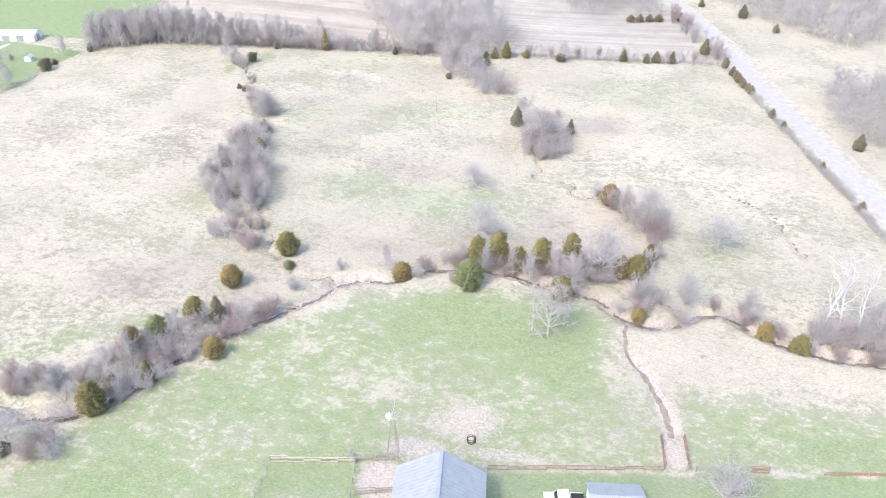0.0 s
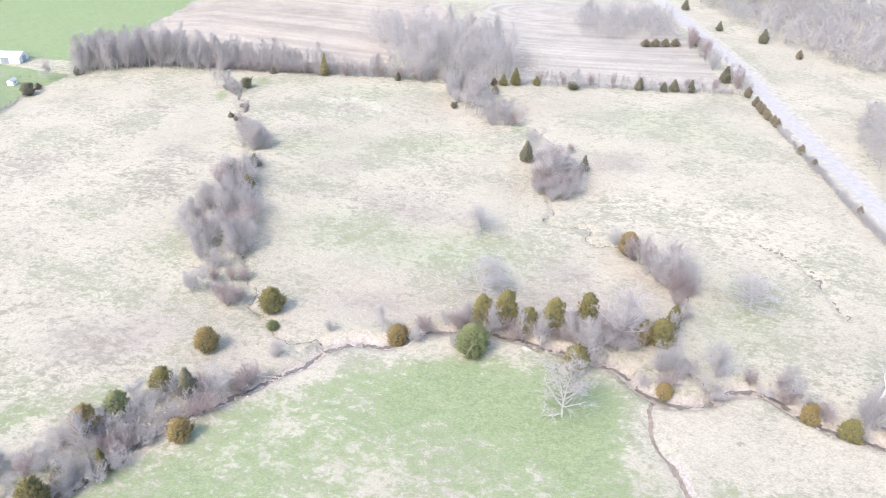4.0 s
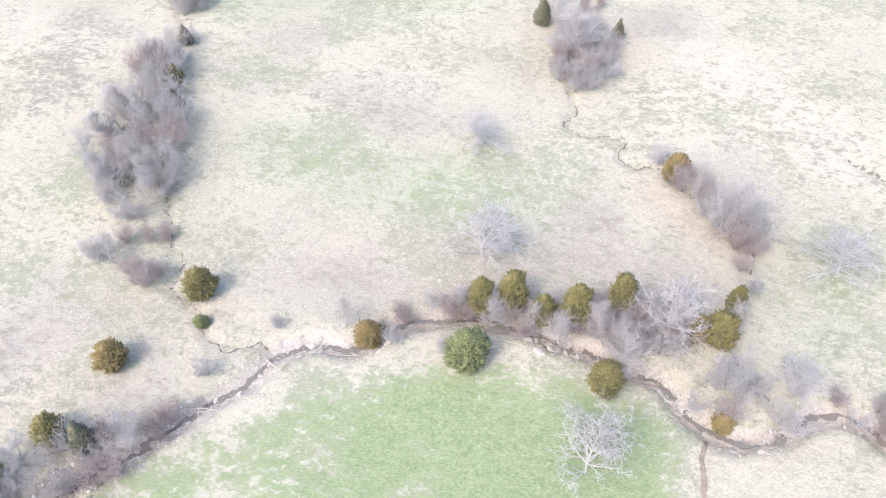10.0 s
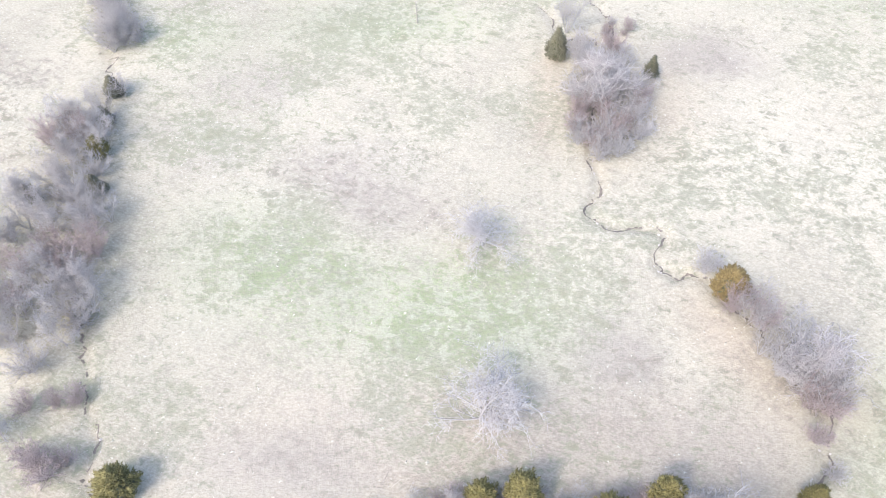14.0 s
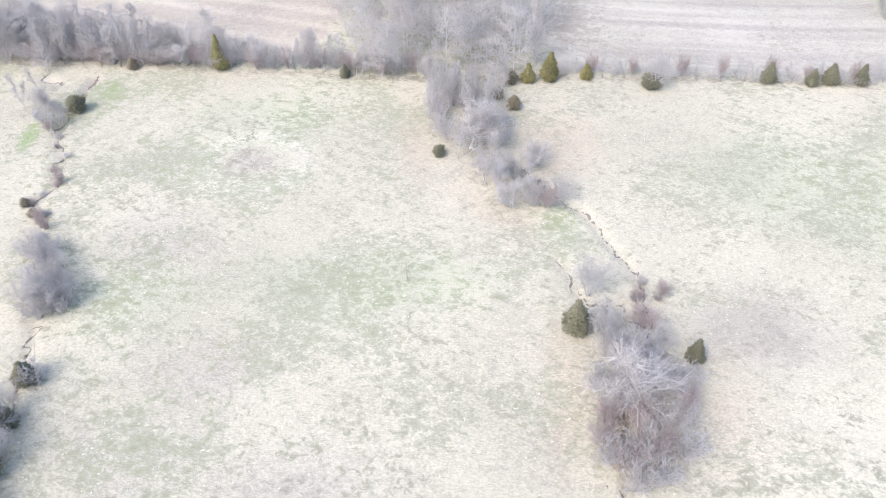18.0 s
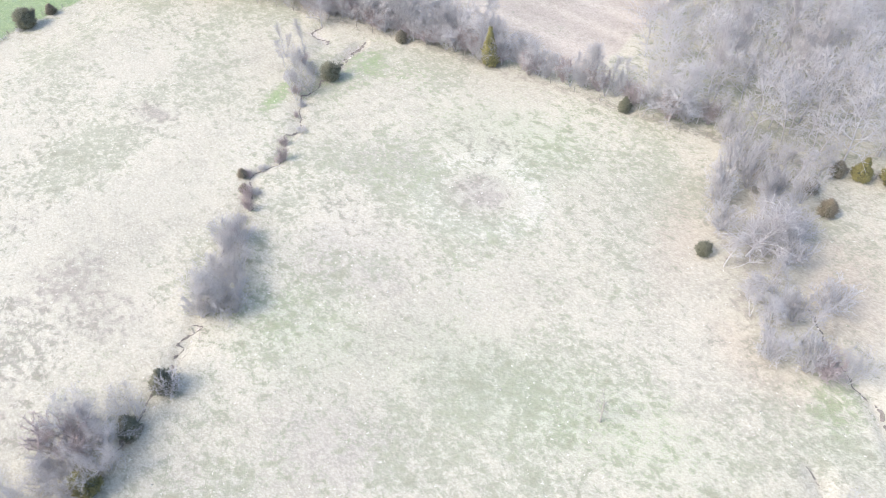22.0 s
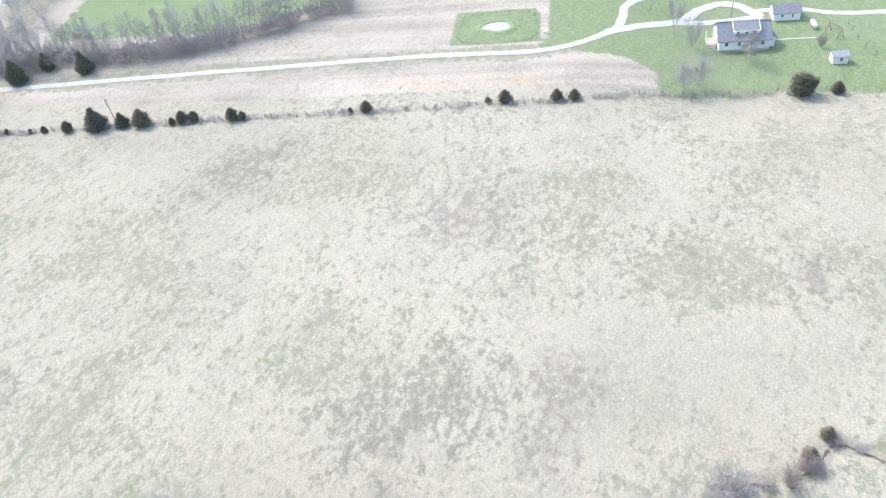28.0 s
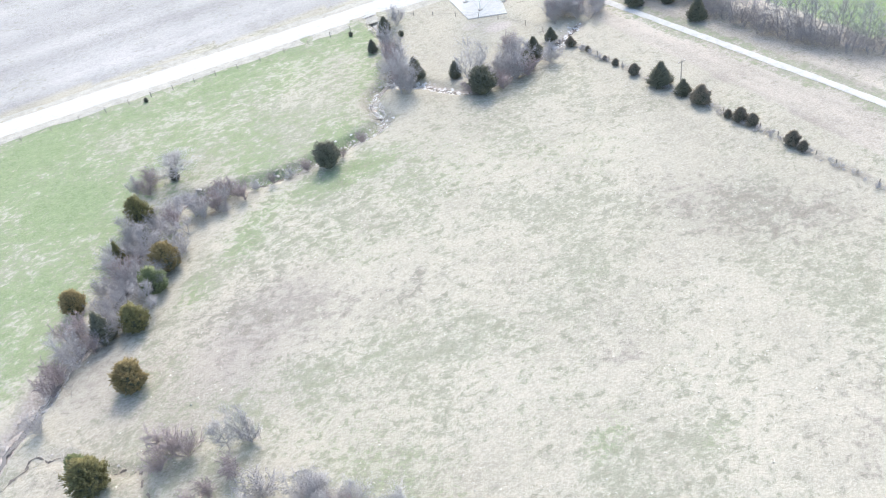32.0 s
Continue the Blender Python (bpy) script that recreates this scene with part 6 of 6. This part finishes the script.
# pond with a mown bank
pond = tagged(new("pond"), "small pale pond in a mown square of grass", "pond", kind="structure")
PX, PY = -176.4, 175.7
ang = np.linspace(0, 2 * math.pi, 29)[:-1]
ro = 1 + 0.08 * np.sin(3 * ang) + 0.05 * np.cos(5 * ang)
rim = np.stack([PX + 2.0 * ro * np.cos(ang), PY + 2.8 * ro * np.sin(ang), np.full(28, hz(PX, PY) + 0.22)], 1)
part("water", np_mesh("pond_water", np.vstack([rim, [[PX, PY, hz(PX, PY) + 0.2]]]), [(np.array([[i, (i + 1) % 28, 28] for i in range(28)]), 0)], [M_POND]), pond, "still water with the pale sky reflection in its colour")
bv, bq = [], []
for k, (s, dz) in enumerate(((0.96, 0.12), (1.12, 0.42), (1.35, 0.36), (1.7, -0.1))):
    for i in range(28):
        bv.append((PX + 2.0 * s * ro[i] * math.cos(ang[i]), PY + 2.8 * s * ro[i] * math.sin(ang[i]), hz(PX, PY) + dz))
for k in range(3):
    for i in range(28):
        bq.append((k * 28 + i, k * 28 + (i + 1) % 28, (k + 1) * 28 + (i + 1) % 28, (k + 1) * 28 + i))
part("bank", np_mesh("pond_bank", np.array(bv), [(np.array(bq), 0)], [material("mown_grass", (0.25, 0.32, 0.17), 0.95, 0.25, 1.5, bump=0.05)]), pond, "mown green bank")
fence([(-182, 168.6), (-182.5, 182), (-170.9, 183), (-170.8, 169), (-182, 168.6)], 2.0, "low fence round the pond", 2, 0.4)

# mast on a gravel pad
bm = bmesh.new()
top = [bm.verts.new((x, y, hz(x, y) + 0.14)) for x, y in ((-138, 41), (-135.5, 53), (-143, 57), (-149, 44))]
bot = [bm.verts.new(v.co - Vector((0, 0, 0.4))) for v in top]
bm.faces.new(top[::-1])
for i in range(4):
    bm.faces.new((top[i], top[(i + 1) % 4], bot[(i + 1) % 4], bot[i]))
bmesh.ops.recalc_face_normals(bm, faces=bm.faces[:])
tagged(new("gravel_pad", bm_mesh("gravel_pad", bm, M_DRIVE)), "white gravel pad under the pylon", "pavement", kind="structure")
pylon = tagged(new("lattice_pylon"), "tall pale steel lattice pylon on a gravel pad", "pylon")
pylon.matrix_basis = Matrix.Translation((-143, 48, hz(-143, 48)))
H = 26.0


def corner(k, z):
    w = 2.6 * (1 - z / H) + 0.5
    return np.array([w * (1 if k in (0, 3) else -1), w * (1 if k in (0, 1) else -1), z])


for k in range(4):
    v, q = tubes([[*corner(k, 0), *corner(k, H), 0.11, 0.07]], 5)
    part("leg", np_mesh("pylon_leg", v, [(q, 0)], [M_STEEL]), pylon)
for lev in range(9):
    z0, z1 = H * lev / 9, H * (lev + 1) / 9
    for k in range(4):
        j = (k + 1) % 4
        v, q = tubes([[*corner(k, z0), *corner(j, z1), 0.05, 0.05], [*corner(j, z0), *corner(k, z1), 0.05, 0.05], [*corner(k, z1), *corner(j, z1), 0.05, 0.05]], 4)
        part("brace", np_mesh("pylon_brace", v, [(q, 0)], [M_STEEL]), pylon)
for k in range(4):
    p = corner(k, 0)
    part("footing", box_mesh("footing", (0.8, 0.8, 0.5), M_STONE, at=(p[0], p[1], 0.2)), pylon)

# wind pump by the corral
mill = building("wind_pump", -11.8, 73.6, 0, "old steel wind pump on a lattice tower", "windmill")
for k in range(4):
    a, b = np.array([0.9 * (1, -1, -1, 1)[k], 0.9 * (1, 1, -1, -1)[k], -0.1]), np.array([0.12 * (1, -1, -1, 1)[k], 0.12 * (1, 1, -1, -1)[k], 8.2])
    v, q = tubes([[*a, *b, 0.035, 0.03]], 5)
    part("leg", np_mesh("mill_leg", v, [(q, 0)], [M_POST]), mill)
for lev in range(5):
    f0, f1 = lev / 5, (lev + 1) / 5
    rows = []
    for k in range(4):
        sx, sy, tx, ty = (1, -1, -1, 1)[k], (1, 1, -1, -1)[k], (1, -1, -1, 1)[(k + 1) % 4], (1, 1, -1, -1)[(k + 1) % 4]
        w0, w1 = 0.9 - 0.78 * f0, 0.9 - 0.78 * f1
        rows += [[sx * w0, sy * w0, 8.2 * f0, tx * w1, ty * w1, 8.2 * f1, 0.014, 0.014], [sx * w1, sy * w1, 8.2 * f1, tx * w1, ty * w1, 8.2 * f1, 0.014, 0.014]]
    v, q = tubes(rows, 4)
    part("brace", np_mesh("mill_brace", v, [(q, 0)], [M_POST]), mill)
hub = part("hub", cyl_mesh("mill_hub", 0.14, 0.14, 0.5, M_STEEL, 8), mill, m=Matrix.Translation((0, 0, 8.4)) @ Matrix.Rotation(math.pi / 2, 4, "X"))
blade = box_mesh("blade", (0.2, 0.65, 0.025), M_STEEL, 0.008, (0, 0.55, 0))
for k in range(12):
    part("blade", blade, hub, m=Matrix.Rotation(k * math.pi / 6, 4, "Z") @ Matrix.Translation((0, 0, 0.5)) @ Matrix.Rotation(0.5, 4, "Y"))
part("tail_boom", box_mesh("tail_boom", (0.06, 1.9, 0.06), M_STEEL, at=(0, 1.0, 8.4)), mill)
part("tail_vane", box_mesh("tail_vane", (0.04, 0.9, 0.7), M_STEEL, at=(0, 2.1, 8.4)), mill, "pale metal vane")

# round hay feeder
feeder = building("hay_feeder", -1.1, 78.0, 0, "round steel hay feeder with pale hay inside", "feeder")
for z in (0.1, 0.45, 0.8):
    rows = [[0.62 * math.cos(a), 0.62 * math.sin(a), z, 0.62 * math.cos(a + 0.45), 0.62 * math.sin(a + 0.45), z, 0.035, 0.035] for a in np.arange(14) * 0.4488]
    v, q = tubes(rows, 5)
    part("ring", np_mesh("feeder_ring", v, [(q, 0)], [M_RUBBER]), feeder)
for a in np.arange(14) * 0.4488:
    part("bar", cyl_mesh("feeder_bar", 0.025, 0.025, 0.8, M_RUBBER, 5, (0.62 * math.cos(a), 0.62 * math.sin(a), 0.05)), feeder)
bm = bmesh.new()
bmesh.ops.create_icosphere(bm, subdivisions=2, radius=0.5)
for v in bm.verts:
    v.co = Vector((v.co.x, v.co.y, max(0, v.co.z * 0.7 + 0.3))) * (1 + 0.15 * noise.noise(v.co * 3))
part("hay", bm_mesh("hay", bm, material("hay", (0.55, 0.50, 0.38), 0.95, 0.2, 4.0, bump=0.05)), feeder, "loose pale hay")

# pick-up by the shed
truck = building("pickup_truck", 11.7, 68.5, 184, "white pick-up truck parked behind the shed", "truck")
bm = bmesh.new()
side = [(-2.6, 0.5), (2.6, 0.5), (2.65, 0.95), (1.35, 1.1), (0.9, 1.75), (-0.55, 1.8), (-0.75, 1.1), (-2.65, 1.1)]
rows = [[bm.verts.new((x, w * (0.86 if z > 1.3 else 1), z)) for x, z in side] for w in (-0.95, 0.95)]
for i in range(8):
    bm.faces.new((rows[0][i], rows[0][(i + 1) % 8], rows[1][(i + 1) % 8], rows[1][i]))
bm.faces.new(rows[0])
bm.faces.new(rows[1][::-1])
bmesh.ops.recalc_face_normals(bm, faces=bm.faces[:])
bmesh.ops.bevel(bm, geom=bm.edges[:], offset=0.06, segments=2, affect="EDGES")
part("body", bm_mesh("truck_body", bm, M_WHITE), truck)
part("bed", box_mesh("truck_bed", (1.7, 1.55, 0.08), M_RUBBER, at=(-1.75, 0, 1.12)), truck, "dark bed liner")
part("windscreen", box_mesh("windscreen", (0.04, 1.45, 0.62), M_GLASSDARK, 0), truck, m=Matrix.Translation((1.15, 0, 1.44)) @ Matrix.Rotation(-0.6, 4, "Y"))
part("rear_window", box_mesh("rear_window", (0.04, 1.3, 0.45), M_GLASSDARK, 0, (-0.68, 0, 1.5)), truck)
for x in (-1.6, 1.65):
    for y in (-0.85, 0.85):
        w = part("wheel", cyl_mesh("tyre", 0.38, 0.38, 0.24, M_RUBBER, 16), truck, m=Matrix.Translation((x, y + 0.12, 0.36)) @ Matrix.Rotation(math.pi / 2, 4, "X"))
        part("rim", cyl_mesh("rim", 0.2, 0.2, 0.26, M_STEEL, 10, (0, 0, -0.01)), w)
for y in (-0.7, 0.7):
    part("headlight", box_mesh("headlight", (0.05, 0.3, 0.18), M_WHITE, at=(2.66, y, 0.82)), truck)

# ---- creek stones, drift wood, tussocks ----
def stone_mesh(seed, flat):
    rs = np.random.RandomState(seed)
    bm = bmesh.new()
    bmesh.ops.create_icosphere(bm, subdivisions=2, radius=1)
    off = Vector(rs.rand(3) * 50)
    for v in bm.verts:
        k = 0.85 + 0.45 * noise.noise(v.co * 1.4 + off)
        v.co = Vector((v.co.x * 1.2 * k, v.co.y * 0.75 * k, max(-flat, min(flat, v.co.z * 1.4 * flat)) * (0.9 + 0.3 * noise.noise(v.co * 2 + off))))
    return bm_mesh("stone", bm, M_STONE)


STONES = [stone_mesh(60 + k, 0.35) for k in range(5)]
cp = resample(CREEK, 0.5)
rs = np.random.RandomState(70)
slabs = [(6.5, 121), (8.5, 120.5), (10.5, 120.5), (12.5, 119.8), (3.5, 122), (5, 120), (14, 119.2), (20, 116.5), (21.5, 115)]
slabs += [tuple(cp[i] + rs.normal(0, 0.9, 2)) for i in rs.randint(40, len(cp) - 40, 110)]
for k, (x, y) in enumerate(slabs):
    big = 0.55 if k < 9 else 0.2 + 0.3 * rs.rand()
    ob = tagged(new("stone", STONES[k % 5]), "pale limestone slab in the creek bed" if k < 9 else "pale limestone rock beside the creek", "rock", "creek stones")
    ob.matrix_basis = Matrix.Translation((x, y, hz(x, y) + 0.1)) @ Matrix.Rotation(rs.rand() * 6.28, 4, "Z") @ Matrix.Diagonal((big * 1.3, big, big * 0.9, 1))


def rubble(name, line, n, spread, size, seed, label, lo=0, hi=1, mat=None):
    """Loose stones along a bed, too many to count."""
    rs = np.random.RandomState(seed)
    c = resample(line, 0.5)
    ids = rs.randint(int(lo * len(c)), int(hi * len(c)), n)
    p = c[ids] + rs.normal(0, spread, (n, 2))
    z = height(p[:, 0], p[:, 1])
    base = np.array([(1, 0, 0), (0.3, 0.9, 0), (-0.8, 0.5, 0), (-0.7, -0.6, 0), (0.4, -0.8, 0), (0.1, 0, 0.6), (-0.2, 0.2, 0.5)], float)
    tri = np.array([(0, 1, 5), (1, 6, 5), (1, 2, 6), (2, 3, 6), (3, 5, 6), (3, 4, 5), (4, 0, 5)])
    a, s = rs.rand(n) * 6.28, size * (0.4 + rs.rand(n) ** 2 * 1.6)
    ca, sa = np.cos(a)[:, None], np.sin(a)[:, None]
    bx, by = base[None, :, 0] * ca - base[None, :, 1] * sa, base[None, :, 0] * sa + base[None, :, 1] * ca
    v = np.stack([p[:, :1] + bx * s[:, None], p[:, 1:] + by * s[:, None], z[:, None] - 0.05 + base[None, :, 2] * s[:, None]], -1).reshape(-1, 3)
    f = (tri[None] + 7 * np.arange(n)[:, None, None]).reshape(-1, 3)
    return tagged(new(name, np_mesh(name, v, [(f, 0)], [mat or M_RUBBLE])), label, "rubble", kind="stuff")


M_RUBBLE = material("creek_rubble", (0.50, 0.465, 0.43), 0.9, 0.4, 1.3)
M_RUBBLEWHITE = material("white_limestone", (0.64, 0.625, 0.60), 0.85, 0.25, 1.3)
rubble("creek_rubble", CREEK, 11000, 0.75, 0.14, 71, "pale stones littering the creek bed and banks")
rubble("creek_rubble", CREEK, 1700, 0.7, 0.2, 72, "white limestone rock bed of the lower creek", 0.0, 0.29, M_RUBBLEWHITE)
rubble("creek_rubble", CREEK, 2200, 0.95, 0.13, 76, "pale gravel and drift in the wooded reach", 0.36, 0.50, M_RUBBLEWHITE)
rubble("creek_rubble", BRANCH, 700, 0.6, 0.26, 73, "white stones in the side branch", 0, 1, M_RUBBLEWHITE)
rubble("creek_rubble", TRIB, 900, 0.35, 0.12, 74, "small stones in the narrow tributary")
rubble("creek_rubble", DITCH, 700, 0.35, 0.12, 75, "small stones in the narrow ditch")

for k in range(46):
    i = rs.randint(60, len(cp) - 10) if k < 34 else rs.randint(150, 230)
    x, y = cp[i] + rs.normal(0, 0.9, 2)
    out = []
    main = limb(rs, (0, 0, 0.12), (1, 0, 0.02), 2.0 + 3 * rs.rand(), 0.11, 0.04, 5, 0.12, 0, out)
    for j in range(5):
        p, d, r = main[min(j, 4)]
        limb(rs, p, side_way(rs, d, 0.6), 0.6 + 1.0 * rs.rand(), 0.05, 0.015, 2, 0.2, 0.02, out)
    v, q = tubes(out, 5)
    v[:, 2] = np.maximum(v[:, 2], -0.02)
    ob = tagged(new("fallen_branch", np_mesh("fallen_branch", v, [(q, 0)], [M_LOG])), "bleached fallen branch lying on the creek bank", "branch", "drift wood")
    ob.matrix_basis = Matrix.Translation((x, y, hz(x, y) + 0.05)) @ Matrix.Rotation(rs.rand() * 6.28, 4, "Z")


def litter(name, line, n, spread, seed, label, lo=0.0, hi=1.0):
    """Sticks and flood-washed brush strewn on the banks."""
    rs = np.random.RandomState(seed)
    c = resample(line, 0.5)
    p = c[rs.randint(int(lo * len(c)), int(hi * len(c)), n)] + rs.normal(0, spread, (n, 2))
    a, ln = rs.rand(n) * 6.28, 0.4 + 1.3 * rs.rand(n) ** 2
    q = p + np.stack([np.cos(a), np.sin(a)], 1) * ln[:, None]
    z0, z1 = height(p[:, 0], p[:, 1]) + 0.05, height(q[:, 0], q[:, 1]) + 0.05 + 0.35 * rs.rand(n)
    v, t = spikes(np.column_stack([p, z0, q, z1, 0.02 + 0.025 * rs.rand(n), np.zeros(n)]))
    return tagged(new(name, np_mesh(name, v, [(t, 0)], [M_LOG])), label, "brush", kind="stuff")


litter("brush_litter", CREEK, 4200, 1.5, 91, "bleached sticks and flood brush strewn along the creek banks")
litter("brush_litter", CREEK, 1800, 1.8, 92, "bleached brush piled at the creek bend", 0.60, 0.82)
litter("brush_litter", DITCH, 700, 0.9, 93, "dry sticks along the ditch")


def tussocks(name, poly, n, seed, size, mat, label, keep):
    """Low clumps of last year's grass, each a ragged mound of blades."""
    rs = np.random.RandomState(seed)
    xs, ys = zip(*poly)
    p = np.stack([min(xs) + rs.rand(n) * (max(xs) - min(xs)), min(ys) + rs.rand(n) * (max(ys) - min(ys))], 1)
    thick = fbm2(p[:, 0] + 40, p[:, 1], 9, 4)
    p = p[inside(p[:, 0], p[:, 1], poly) & (thick + 0.25 * (rs.rand(n) - 0.5) > keep)]
    n = len(p)
    z = height(p[:, 0], p[:, 1])
    k = 5
    a = rs.rand(n, k) * 6.28
    s = size * (0.5 + rs.rand(n, 1))
    lean = 0.5 + 0.7 * rs.rand(n, k)
    tip = np.stack([p[:, :1] + np.cos(a) * s * lean, p[:, 1:] + np.sin(a) * s * lean, z[:, None] + s * (0.05 + 0.12 * rs.rand(n, k))], -1)
    w = s * 0.28
    b1 = np.stack([p[:, :1] - np.sin(a) * w, p[:, 1:] + np.cos(a) * w, np.repeat(z[:, None] - 0.03, k, 1)], -1)
    b2 = np.stack([p[:, :1] + np.sin(a) * w, p[:, 1:] - np.cos(a) * w, np.repeat(z[:, None] - 0.03, k, 1)], -1)
    b3 = np.stack([p[:, :1] - np.cos(a) * w, p[:, 1:] - np.sin(a) * w, z[:, None] + s * 0.08 + 0 * a], -1)
    v = np.stack([b1, b2, b3, tip], 2).reshape(-1, 3)
    i = 4 * np.arange(n * k)
    f = np.concatenate([np.stack([i, i + 1, i + 3], 1), np.stack([i + 1, i + 2, i + 3], 1), np.stack([i + 2, i, i + 3], 1)])
    return tagged(new(name, np_mesh(name, v, [(f, 0)], [mat])), label, "grass", kind="stuff")


def tuft_material(name, a, b):
    m = bpy.data.materials.new(name)
    m.use_nodes = True
    nt = m.node_tree
    bs = nt.nodes["Principled BSDF"]
    bs.inputs["Roughness"].default_value, bs.inputs["Specular IOR Level"].default_value = 0.9, 0.1
    mix = nt.nodes.new("ShaderNodeMix")
    mix.data_type = "RGBA"
    mix.inputs["A"].default_value, mix.inputs["B"].default_value = (*a, 1), (*b, 1)
    nt.links.new(nt.nodes.new("ShaderNodeNewGeometry").outputs["Random Per Island"], mix.inputs["Factor"])
    nt.links.new(mix.outputs["Result"], bs.inputs["Base Color"])
    return m


M_TUFT = tuft_material("dry_tufts", (0.50, 0.475, 0.40), (0.60, 0.58, 0.50))
NORTH = [(-142, 85), (-95, 85), (-50, 105), (-30, 122), (0, 128), (40, 135), (76, 140), (76, 258), (-146, 254)]
tussocks("dry_grass", NORTH, 9000, 81, 0.2, M_TUFT, "bleached tussocks of last year's pasture grass", 0.44)
